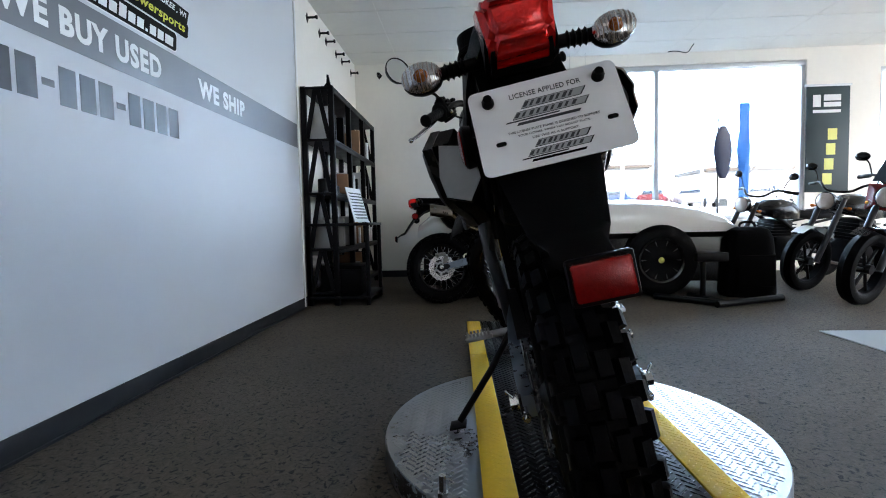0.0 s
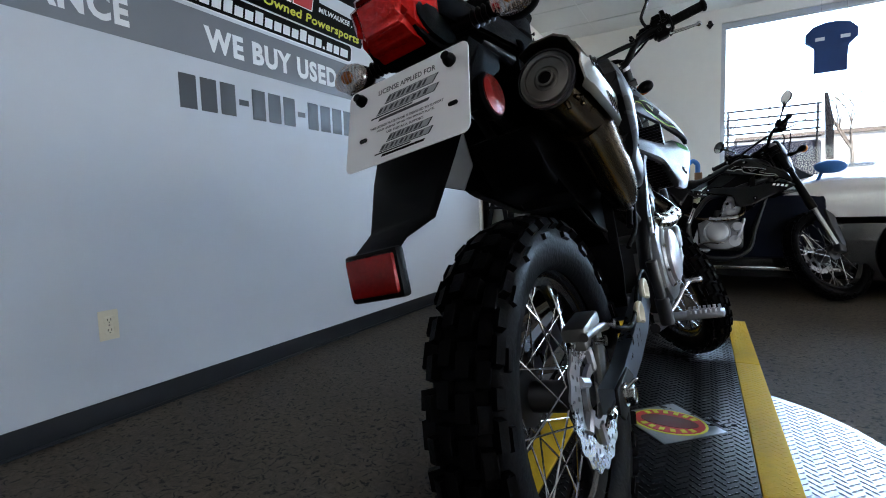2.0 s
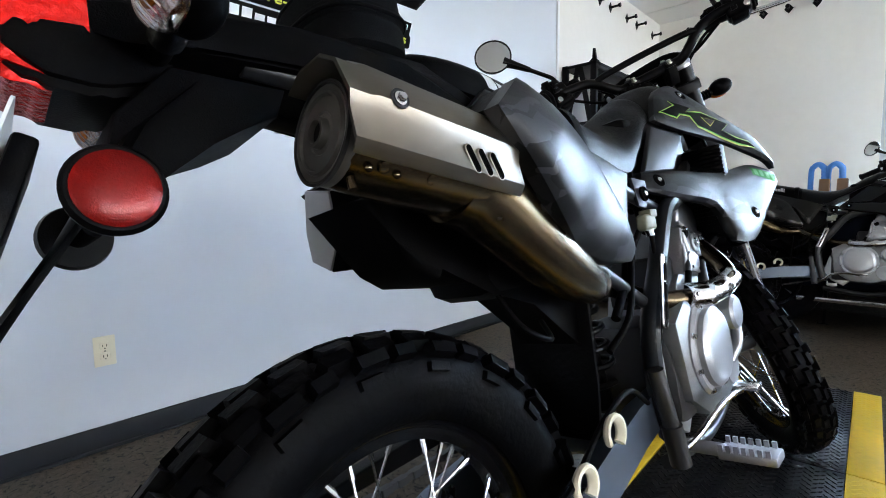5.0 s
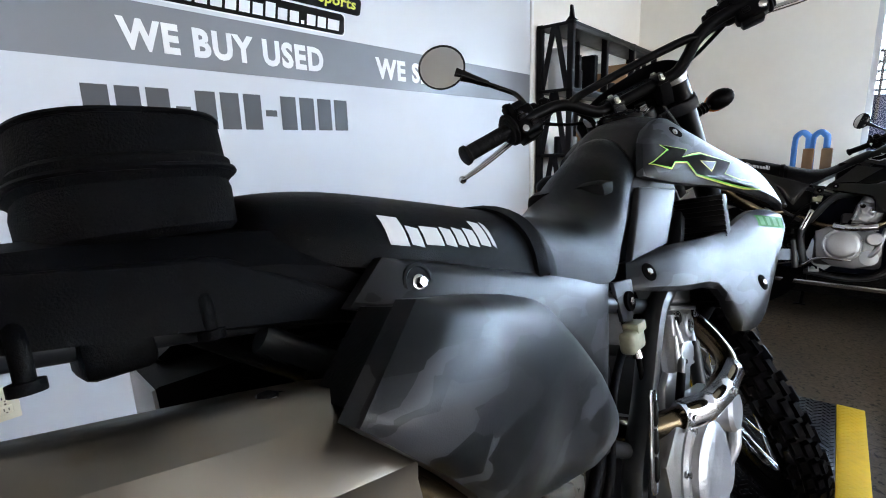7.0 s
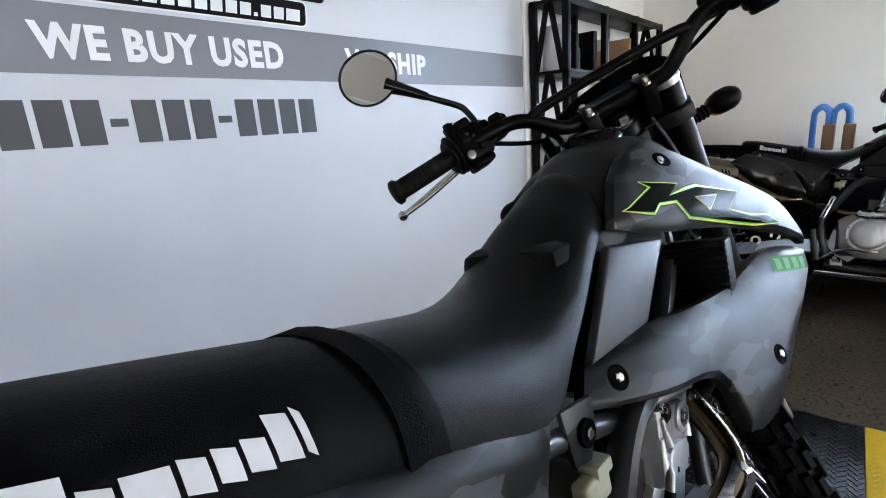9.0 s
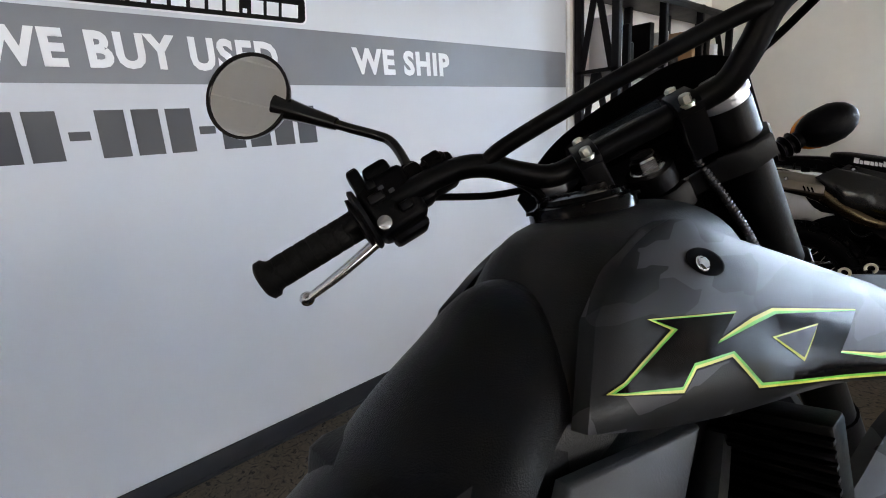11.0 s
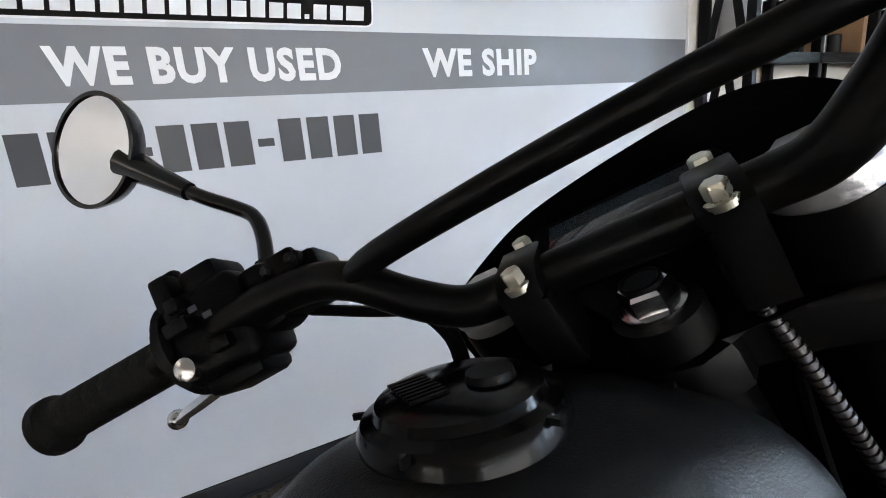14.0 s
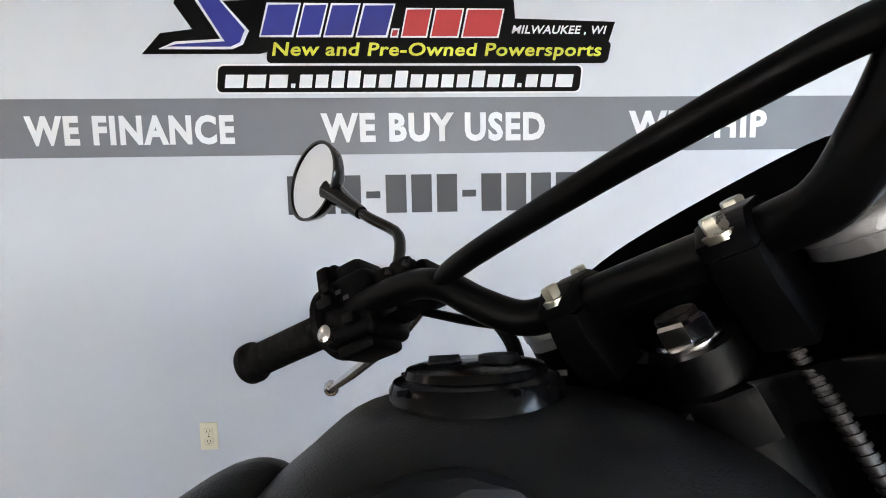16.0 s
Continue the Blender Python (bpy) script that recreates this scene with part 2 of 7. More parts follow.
# paler than the grey plastic: light reflected from floor and wall is painted in
LIT_LID_GREY = mat("lit_satin_grey_lid", (0.3, 0.31, 0.32), 0.34, var=0.1, scale=12, bump=0.06, bscale=500)
RED_REFLECTOR = mat("red_reflector", (0.21, 0.003, 0.002), 0.16, metal=0.35, var=0.4, scale=45, coat=0.2, spec=0.3, bump=0.15, bscale=700)
ORANGE = mat("orange_lens", (0.6, 0.16, 0.02), 0.2, var=0.2, scale=30)
CLEAR_LENS = mat("clear_lens", (0.42, 0.33, 0.27), 0.1, var=0.3, scale=45, coat=0.8, bump=0.5, bscale=160)
MIRROR = mat("mirror_glass", (0.86, 0.87, 0.88), 0.02, metal=1.0, var=0.01, rvar=0.005)
PAPER = mat("white_plastic_plate", (0.78, 0.78, 0.79), 0.35, var=0.03)
YELLOW = mat("yellow_safety_paint", (0.66, 0.41, 0.006), 0.6, spec=0.25, var=0.2, scale=9, bump=0.1, bscale=90)
TREAD_ALU = mat("tread_plate_aluminium", (0.31, 0.325, 0.35), 0.3, metal=1.0, var=0.18, scale=8, rvar=0.12)
TREAD_BLACK = mat("black_tread_plate", (0.004, 0.0043, 0.005), 0.3, spec=0.1, var=0.2, scale=8)
IVORY = mat("ivory_outlet_plastic", (0.72, 0.66, 0.5), 0.35, var=0.04)
FABRIC_BLACK = mat("black_nylon_fabric", (0.0018, 0.0018, 0.002), 0.75, spec=0.06, var=0.2, scale=40, bump=0.5, bscale=600)
CAR_WHITE = mat("white_car_paint", (0.8, 0.78, 0.74), 0.22, var=0.03, coat=0.7)
FLAG_BLUE = mat("blue_flag_cloth", (0.006, 0.045, 0.15), 0.8, var=0.15, scale=8, spec=0.1)
DARK_NAVY = mat("dark_navy_cover", (0.0015, 0.004, 0.013), 0.6, var=0.2, scale=8, spec=0.15)
END_GREY = mat("grey_muffler_end", (0.17, 0.165, 0.155), 0.36, metal=0.8, var=0.15, scale=25)
BLUE_FOAM = mat("blue_foam", (0.05, 0.22, 0.62), 0.6, var=0.12, scale=30, bump=0.2)
BROWN_BOX = mat("brown_cork", (0.3, 0.17, 0.09), 0.7, var=0.15, scale=30, bump=0.2)
NAVY = mat("navy_fabric", (0.012, 0.045, 0.16), 0.7, var=0.15, scale=20, bump=0.3, bscale=300)
TEAL = mat("dark_teal_banner", (0.01, 0.03, 0.035), 0.5, var=0.1)
ASPHALT = mat("pale_asphalt", (0.16, 0.16, 0.16), 0.85, var=0.15, scale=2, bump=0.3, bscale=60)
SNOW_GREY = mat("far_house_paint", (0.5, 0.48, 0.46), 0.7, var=0.1)
CONCRETE = mat("grey_floor_slab", (0.36, 0.36, 0.34), 0.6, var=0.08, scale=3, bump=0.1)
GLASS = glass_mat("window_glass")
TINT = mat("tinted_car_glass", (0.03, 0.04, 0.05), 0.08, var=0.05, coat=0.5)
CEILING_GLOW = glow_mat("luminaire_diffuser", (1.0, 0.97, 0.92), 0.7)
SKY_GLOW = glow_mat("hazy_sky", (0.50, 0.74, 1.0), 4.4)
RESERVOIR = mat("cloudy_fluid_bottle", (0.27, 0.27, 0.20), 0.45, spec=0.3, var=0.3, scale=30)
LENS_GLASS = glass_mat("ribbed_clear_lens", (0.97, 0.94, 0.92), 0.04)
BARK = mat("grey_bark", (0.1, 0.085, 0.07), 0.85, var=0.25, bump=0.4)


# ---- mesh helpers ----
def link(name, bm, material, parent=None, label="", smooth=38):
    me = bpy.data.meshes.new(name)
    bmesh.ops.recalc_face_normals(bm, faces=bm.faces)
    bm.to_mesh(me)
    bm.free()
    for p in me.polygons:
        p.use_smooth = True
    me.set_sharp_from_angle(angle=radians(smooth))
    me.materials.append(material)
    ob = new(name, me)
    if parent:
        ob.parent = parent
    if label:
        tagged(ob, label)
    return ob


def part(name, bm, material, parent, label=""):
    return link(name, bm, material, parent, label)


def share(name, me, parent, m):
    """One more piece on a mesh that is already there."""
    ob = new(name, me)
    ob.parent = parent
    ob.matrix_local = m
    return ob


def thing(name, m, label, category, group="", kind=""):
    ob = new(name)
    ob.matrix_world = m
    ob.empty_display_size = 0.1
    return tagged(ob, label, category, group, kind)


def structure(name, bm, material, label, category):
    return tagged(link(name, bm, material), label, category, kind="structure")


def V(*a):
    return Vector(a)


def box(bm, lo, hi, m=None, bev=0.0, seg=2):
    """A box between two corners, with rounded edges."""
    vs = [bm.verts.new((x, y, z)) for x in (lo[0], hi[0]) for y in (lo[1], hi[1]) for z in (lo[2], hi[2])]
    fs = [bm.faces.new([vs[i] for i in f]) for f in ((0, 1, 3, 2), (4, 6, 7, 5), (0, 4, 5, 1), (2, 3, 7, 6), (0, 2, 6, 4), (1, 5, 7, 3))]
    if bev:
        es = list({e for f in fs for e in f.edges})
        r = bmesh.ops.bevel(bm, geom=es, offset=bev, segments=seg, profile=0.5, affect="EDGES")
        vs = list({v for f in r["faces"] for v in f.verts} | {v for v in vs if v.is_valid})
    if m is not None:
        for v in vs:
            if v.is_valid:
                v.co = m @ v.co
    return bm


def ringed(bm, rings, cap=True, closed=False):
    """A skin over rings of equally many points."""
    rows = [[bm.verts.new(p) for p in r] for r in rings]
    k = len(rows[0])
    pairs = list(zip(rows, rows[1:])) + ([(rows[-1], rows[0])] if closed else [])
    for a, b in pairs:
        for i in range(k):
            bm.faces.new((a[i], a[(i + 1) % k], b[(i + 1) % k], b[i]))
    if cap and not closed:
        bm.faces.new(rows[0][::-1])
        bm.faces.new(rows[-1])
    return bm


def spline(pts, n=8):
    """Catmull-Rom points through pts."""
    P = [Vector(p) for p in pts]
    if len(P) < 3:
        return P
    P = [2 * P[0] - P[1], *P, 2 * P[-1] - P[-2]]
    out = []
    for a, b, c, d in zip(P, P[1:], P[2:], P[3:]):
        for i in range(n):
            t = i / n
            out.append(0.5 * ((2 * b) + (c - a) * t + (2 * a - 5 * b + 4 * c - d) * t * t + (3 * b - a - 3 * c + d) * t ** 3))
    out.append(P[-2])
    return out


def tube(bm, pts, r, seg=12, n=6, smooth=True, flat=1.0):
    """A round bar along a line; r is one radius or one for each given point."""
    path = spline(pts, n) if smooth else [Vector(p) for p in pts]
    m = len(path)
    rad = [r] * m if not isinstance(r, (list, tuple)) else list(np.interp(np.linspace(0, len(r) - 1, m), range(len(r)), r))
    t0 = (path[1] - path[0]).normalized()
    side = t0.orthogonal().normalized()
    rings = []
    for i, p in enumerate(path):
        t = (path[min(i + 1, m - 1)] - path[max(i - 1, 0)]).normalized()
        side = (side - t * side.dot(t)).normalized()
        up = t.cross(side)
        rings.append([p + (side * math.cos(a) + up * math.sin(a) * flat) * rad[i] for a in [2 * math.pi * k / seg for k in range(seg)]])
    return ringed(bm, rings)


def rod(bm, a, b, r, r2=None, seg=12):
    return tube(bm, [a, b], [r, r if r2 is None else r2], seg, smooth=False)


def lathe(bm, prof, m=None, seg=32, cap=True):
    """Turns a profile of (along, radius) round the local x axis, then moves it by m."""
    rings = []
    for x, r in prof:
        ring = [Vector((x, r * math.cos(a), r * math.sin(a))) for a in [2 * math.pi * k / seg for k in range(seg)]]
        rings.append([m @ p for p in ring] if m is not None else ring)
    return ringed(bm, rings, cap)


def along(a, b):
    """A frame at a whose x axis points to b."""
    d = (Vector(b) - Vector(a)).normalized()
    return Matrix.Translation(a) @ d.to_track_quat("X", "Z").to_matrix().to_4x4()


def ball(bm, c, rad, m=None, seg=16, rings=10):
    rows = []
    for j in range(1, rings):
        a = math.pi * j / rings
        rows.append([Vector((rad[0] * math.sin(a) * math.cos(b), rad[1] * math.sin(a) * math.sin(b), rad[2] * math.cos(a))) for b in [2 * math.pi * k / seg for k in range(seg)]])
    T = Matrix.Translation(c) @ (m if m is not None else Matrix())
    return ringed(bm, [[T @ p for p in r] for r in rows])


def slab(bm, pts, back, bev=0.004, seg=2):
    """A sheet with the given outline, thickened by the vector back, its front edges rounded."""
    P = [Vector(p) for p in pts]
    a, b = [bm.verts.new(p) for p in P], [bm.verts.new(p + Vector(back)) for p in P]
    k = len(P)
    f = bm.faces.new(a)
    bm.faces.new(b[::-1])
    for i in range(k):
        bm.faces.new((a[(i + 1) % k], a[i], b[i], b[(i + 1) % k]))
    if bev:
        bmesh.ops.bevel(bm, geom=list(f.edges), offset=bev, segments=seg, profile=0.5, affect="EDGES")
    return bm


def crowned(bm, pts, back, crown, inset=0.86):
    """A moulded panel: the outline, a raised inner line and a raised middle, with a folded-back rim."""
    P = [Vector(p) for p in pts]
    c = sum(P, Vector()) / len(P)
    up = -Vector(back).normalized()
    rows = [[p + Vector(back) for p in P], P] + [[c + (p - c) * q + up * crown * (1 - q ** 2.4) for p in P] for q in (0.97, 0.92, 0.84, 0.72, 0.56, 0.38, 0.18)]
    ringed(bm, rows, cap=True)
    return bm


def resample(pts, n):
    P = spline(pts, 10)
    d = [0.0]
    for a, b in zip(P, P[1:]):
        d.append(d[-1] + (b - a).length)
    out = []
    for t in np.linspace(0, d[-1], n):
        i = min(max(int(np.searchsorted(d, t)) - 1, 0), len(P) - 2)
        f = (t - d[i]) / max(d[i + 1] - d[i], 1e-9)
        out.append(P[i].lerp(P[i + 1], min(max(f, 0), 1)))
    return out


def patch(bm, A, C, back, bulge=0.0, n=26, m=9, roll=0.006):
    """A moulded sheet between two edge lines, bowed outwards, its rim rolled back."""
    a, c = resample(A, n), resample(C, n)
    back = Vector(back)
    out = -back.normalized()
    def row(i):
        r = []
        for j in range(m):
            t = j / (m - 1)
            e = 4 * t * (1 - t)
            g = min(1.0, 5 * i / (n - 1), 5 * (1 - i / (n - 1)))
            edge = 0.0 if 0 < j < m - 1 and 0 < i < n - 1 else -roll
            r.append(a[i].lerp(c[i], t) + out * (bulge * (e ** 0.7) * (g ** 0.7) + edge))
        return r
    front = [row(i) for i in range(n)]
    vf = [[bm.verts.new(p) for p in r] for r in front]
    vb = [[bm.verts.new(p + back) for p in r] for r in front]
    for i in range(n - 1):
        for j in range(m - 1):
            bm.faces.new((vf[i][j], vf[i][j + 1], vf[i + 1][j + 1], vf[i + 1][j]))
            bm.faces.new((vb[i][j], vb[i + 1][j], vb[i + 1][j + 1], vb[i][j + 1]))
    ring = [(i, 0) for i in range(n)] + [(n - 1, j) for j in range(1, m)] + [(i, m - 1) for i in range(n - 2, -1, -1)] + [(0, j) for j in range(m - 2, 0, -1)]
    for (i, j), (p, q) in zip(ring, ring[1:] + ring[:1]):
        bm.faces.new((vf[i][j], vb[i][j], vb[p][q], vf[p][q]))
    bmesh.ops.remove_doubles(bm, verts=list(bm.verts), dist=1e-5)
    return bm


def decal(pts, s, tree, off, step=0.009):
    """A printed film with a (y, z) outline, laid on the surface that faces s along x."""
    bm = B()
    bm.faces.new([bm.verts.new((0, y, z)) for y, z in pts])
    bm.normal_update()
    bmesh.ops.triangulate(bm, faces=list(bm.faces))
    for _ in range(5):
        es = [e for e in bm.edges if e.calc_length() > step]
        if not es:
            break
        bmesh.ops.subdivide_edges(bm, edges=es, cuts=1)
        bmesh.ops.triangulate(bm, faces=[f for f in bm.faces if len(f.verts) > 3])
    for v in bm.verts:
        hit = tree.ray_cast(Vector((s * 0.6, v.co.y, v.co.z)), Vector((-s, 0, 0)))
        v.co.x = (hit[0].x if hit[0] is not None else s * 0.12) + s * off
    return bm


def text_mesh(body, y0, y1, z0, z1, depth=0.0008, shear=0.0, weight=0.012):
    """Lettering fitted into a rectangle, as a bmesh in the local x-y plane."""
    cu = bpy.data.curves.new("lettering", "FONT")
    cu.body, cu.resolution_u, cu.shear, cu.offset = body, 3, shear, weight
    cu.space_character = 1 + weight * 3
    ob = new("lettering", cu)
    bpy.context.view_layer.update()
    me = bpy.data.meshes.new_from_object(ob.evaluated_get(bpy.context.evaluated_depsgraph_get()))
    bm = bmesh.new()
    bm.from_mesh(me)
    bpy.data.objects.remove(ob)
    bpy.data.meshes.remove(me)
    xs, ys = [v.co.x for v in bm.verts], [v.co.y for v in bm.verts]
    sx, sy = (y1 - y0) / (max(xs) - min(xs)), (z1 - z0) / (max(ys) - min(ys))
    ox, oy = min(xs), min(ys)
    for v in bm.verts:
        v.co = Vector((y0 + (v.co.x - ox) * sx, z0 + (v.co.y - oy) * sy, 0))
    r = bmesh.ops.extrude_face_region(bm, geom=list(bm.faces))
    for e in r["geom"]:
        if isinstance(e, bmesh.types.BMVert):
            e.co.z += depth
    return bm


ON_WALL = Matrix(((0, 0, 1, 0), (1, 0, 0, 0), (0, 1, 0, 0), (0, 0, 0, 1)))


def moved(bm, m):
    for v in bm.verts:
        v.co = m @ v.co
    return bm



from mathutils.bvhtree import BVHTree


def tree_of(bm):
    return BVHTree.FromBMesh(bm)


def B():
    return bmesh.new()


# ---- the showroom ----
H = 3.0          # ceiling height
NY = 8.2         # inner face of the wall with the shop windows

bm = B(); box(bm, (-0.15, -6.15, -0.1), (10.15, 8.4, 0))
structure("floor", bm, CARPET, "worn brown flecked carpet over the showroom floor", "floor")
bm = B(); box(bm, (-0.15, -6.15, H), (10.15, 8.4, H + 0.12))
for i in range(1, 9):
    box(bm, (i * 1.22 - 0.6, -6.0, H - 0.004), (i * 1.22 - 0.585, 8.2, H + 0.01))
for i in range(24):
    box(bm, (0, -5.7 + i * 0.61, H - 0.006), (10, -5.685 + i * 0.61, H + 0.01))
structure("ceiling", bm, CEILING, "white suspended ceiling with lay-in tiles", "ceiling")
# lay-in luminaire that the mirrors show
luminaire = thing("ceiling_light", pose(0.95, -2.05, H), "square lay-in ceiling light with a white diffuser", "light")
bm = B()
for lo, hi in (((-0.6, -0.6), (0.6, -0.57)), ((-0.6, 0.57), (0.6, 0.6)), ((-0.6, -0.57), (-0.57, 0.57)), ((0.57, -0.57), (0.6, 0.57))):
    box(bm, (lo[0], lo[1], -0.016), (hi[0], hi[1], -0.007))
part("frame", bm, TRIM_WHITE, luminaire)
bm = B(); box(bm, (-0.57, -0.57, -0.012), (0.57, 0.57, -0.008))
part("diffuser", bm, CEILING_GLOW, luminaire)
bm = B(); box(bm, (-0.15, -6.15, 0), (0, 8.4, H))
structure("wall_west", bm, WALL_WHITE, "warm white painted wall", "wall")


def wall_with_windows(name, axis, at, thick, lo, hi, holes, label):
    """A wall along x or y with rectangular openings (a0, a1, z0, z1)."""
    bm = B()
    def piece(a0, a1, z0, z1):
        if a1 - a0 > 1e-3 and z1 - z0 > 1e-3:
            if axis == "x":
                box(bm, (a0, at, z0), (a1, at + thick, z1))
            else:
                box(bm, (at, a0, z0), (at + thick, a1, z1))
    p = lo
    for a0, a1, z0, z1 in holes:
        piece(p, a0, 0, H)
        piece(a0, a1, 0, z0)
        piece(a0, a1, z1, H)
        p = a1
    piece(p, hi, 0, H)
    return structure(name, bm, WALL_WHITE, label, "wall")


NORTH_HOLES = [(2.05, 6.15, 0.72, 2.84), (7.1, 9.2, 0.72, 2.72)]
# out of view; its north end is added to brighten the north wall
EAST_HOLES = [(0.2, 7.7, 0.7, 2.8)]
# unseen south opening, added only to let light in
SOUTH_HOLES = [(4.4, 8.4, 0.1, 2.6)]
wall_with_windows("wall_north", "x", NY, 0.2, 0, 10, NORTH_HOLES, "warm white wall with large shop windows")
wall_with_windows("wall_east", "y", 10.0, 0.15, -6.0, 8.2, EAST_HOLES, "white wall with a long shop window")
wall_with_windows("wall_south", "x", -6.15, 0.15, 0, 10, SOUTH_HOLES, "unseen white wall with a window opening added for light")


def shop_window(name, axis, at, hole, bars):
    """Aluminium frame, mullions and panes in one opening."""
    a0, a1, z0, z1 = hole
    def co(a, d, z):
        return (a, at + d, z) if axis == "x" else (at + d, a, z)
    win = tagged(new(name), "large fixed shop window in a grey aluminium frame", "window", kind="structure")
    bm = B()
    for lo, hi in (((a0, z0), (a1, z0 + 0.05)), ((a0, z1 - 0.06), (a1, z1)), ((a0, z0 + 0.05), (a0 + 0.05, z1 - 0.06)), ((a1 - 0.05, z0 + 0.05), (a1, z1 - 0.06))):
        box(bm, co(lo[0], 0.03, lo[1]), co(hi[0], 0.11, hi[1]), bev=0.003)
    part("window_frame", bm, ALU_FRAME, win)
    cuts = [a0 + 0.05, *bars, a1 - 0.05]
    for x in bars:
        bm = B(); box(bm, co(x - 0.03, 0.03, z0 + 0.05), co(x + 0.03, 0.11, z1 - 0.06), bev=0.003)
        part("mullion", bm, ALU_FRAME, win)
    for p, q in zip(cuts, cuts[1:]):
        bm = B(); box(bm, co(p, 0.065, z0 + 0.05), co(q, 0.071, z1 - 0.06))
        pane = part("pane", bm, GLASS, win)
        pane.visible_shadow = False
    bm = B(); box(bm, co(a0, -0.06, z0 - 0.03), co(a1, 0.03, z0 - 0.003), bev=0.006)
    part("window_sill", bm, TRIM_WHITE, win)
    return win


shop_window("window_1", "x", NY, NORTH_HOLES[0], [4.18])
shop_window("window_2", "x", NY, NORTH_HOLES[1], [8.2])
shop_window("window_3", "y", 10.0, EAST_HOLES[0], [2.2, 4.1, 5.9])
# added window out of view, glazing the light opening
shop_window("window_4", "x", -6.15, SOUTH_HOLES[0], [5.8, 7.1])

# printed film on the long wall, its base strip and end trim
bm = B(); box(bm, (0.0, -5.9, 0.0), (0.006, 5.75, H))
wall_film = structure("wall_panel", bm, WALL_SIGN, "smooth blue-grey printed wall film", "wall panel")
bm = B(); box(bm, (0.0, 5.75, 0.0), (0.018, 5.785, H), bev=0.003)
structure("trim", bm, TRIM_WHITE, "white edge strip at the end of the wall film", "trim")
bm = B(); box(bm, (0.006, -5.9, 0.0), (0.018, 5.745, 0.092), bev=0.004); box(bm, (0.006, -5.9, 0.0), (0.03, 5.745, 0.012), bev=0.004)
structure("baseboard", bm, BASE_RUBBER, "dark grey rubber baseboard", "baseboard")
bm = B(); box(bm, (0.0, 5.81, 0.0), (0.012, 8.2, 0.092)); box(bm, (0.012, 8.188, 0.0), (2.2, 8.2, 0.092))
structure("baseboard", bm, BASE_RUBBER, "dark grey rubber baseboard", "baseboard")
bm = B(); box(bm, (0.0062, -5.9, 1.478), (0.0072, 5.745, 1.691))
structure("wall_stripe", bm, STRIPE, "dark grey printed stripe along the wall", "wall graphic")
bm = B(); box(bm, (0.0062, -5.9, 1.6915), (0.0068, 5.745, H - 0.01))
structure("wall_panel", bm, SIGN_LIGHT, "pale grey upper field of the wall film", "wall panel")


def wall_text(body, y0, y1, z0, z1, material, label, x=0.0074, shear=0.0):
    ob = link("wall_lettering", moved(text_mesh(body, y0, y1, z0, z1, shear=shear, weight=0.042), Matrix.Translation((x, 0, 0)) @ ON_WALL), material, smooth=20)
    return tagged(ob, label, "lettering")


wall_text("WE FINANCE", 1.84, 2.59, 1.521, 1.631, INK_WHITE, "white words we finance on the dark stripe")
wall_text("WE BUY USED", 2.912, 3.783, 1.523, 1.635, INK_WHITE, "white words we buy used on the dark stripe")
wall_text("WE SHIP", 4.122, 4.700, 1.525, 1.637, INK_WHITE, "white words we ship on the dark stripe")


def wall_poly(name, pts, x, material, label, category="wall graphic", parent=None):
    bm = B()
    slab(bm, [(x + 0.0008, y, z) for y, z in pts], (-0.0008, 0, 0), bev=0)
    ob = link(name, bm, material, parent, smooth=20)
    return ob if parent else tagged(ob, label, category)


# the row of figures under the stripe stays a row of plain bars
number_row = thing("number_bars", pose(0, 0, 0), "row of charcoal bars under the stripe", "wall graphic")
_y = 2.775
for ch in "ddd-ddd-dddd":
    wdt = 0.098 if ch == "d" else 0.075
    bm = B()
    if ch == "d":
        box(bm, (0.0062, _y, 1.250), (0.0072, _y + 0.080, 1.398))
    else:
        box(bm, (0.0062, _y, 1.308), (0.0072, _y + 0.055, 1.335))
    part("bar", bm, INK_GREY, number_row)
    _y += wdt * 1.02


def rounded(y0, y1, z0, z1, r, lean=0.0):
    pts = []
    for cy, cz, a0 in ((y1 - r, z1 - r, 0), (y0 + r, z1 - r, 90), (y0 + r, z0 + r, 180), (y1 - r, z0 + r, 270)):
        for k in range(4):
            a = radians(a0 + 30 * k)
            z = cz + r * math.sin(a)
            pts.append((cy + r * math.cos(a) + lean * (z - z0), z))
    return pts


# dealer's emblem: black plates with shapes in blue, red, white and yellow words
logo = thing("dealer_emblem", pose(0, 0, 0), "large printed dealer emblem in blue, red, black and yellow", "wall graphic")
wall_poly("backing", [(2.275, 1.850), (2.345, 1.925), (2.46, 1.94), (2.40, 2.03), (2.44, 2.16), (2.52, 2.34), (4.16, 2.40), (4.24, 2.20), (4.10, 2.06), (3.66, 2.055), (3.665, 1.985), (4.06, 1.975), (4.035, 1.90), (3.66, 1.895), (2.86, 1.893), (2.70, 1.852)], 0.0074, INK_HOLE_BLACK, "", parent=logo)


def slanted(y0, y1, z0, z1, lean):
    return [(y0, z0), (y1, z0), (y1 + lean * (z1 - z0), z1), (y0 + lean * (z1 - z0), z1)]


def inner(pts, d):
    c = Vector(pts[0]).lerp(Vector(pts[2]), 0.5)
    return [tuple(c + (Vector(q) - c) * (1 - d / max((Vector(q) - c).length, 1e-6))) for q in pts]


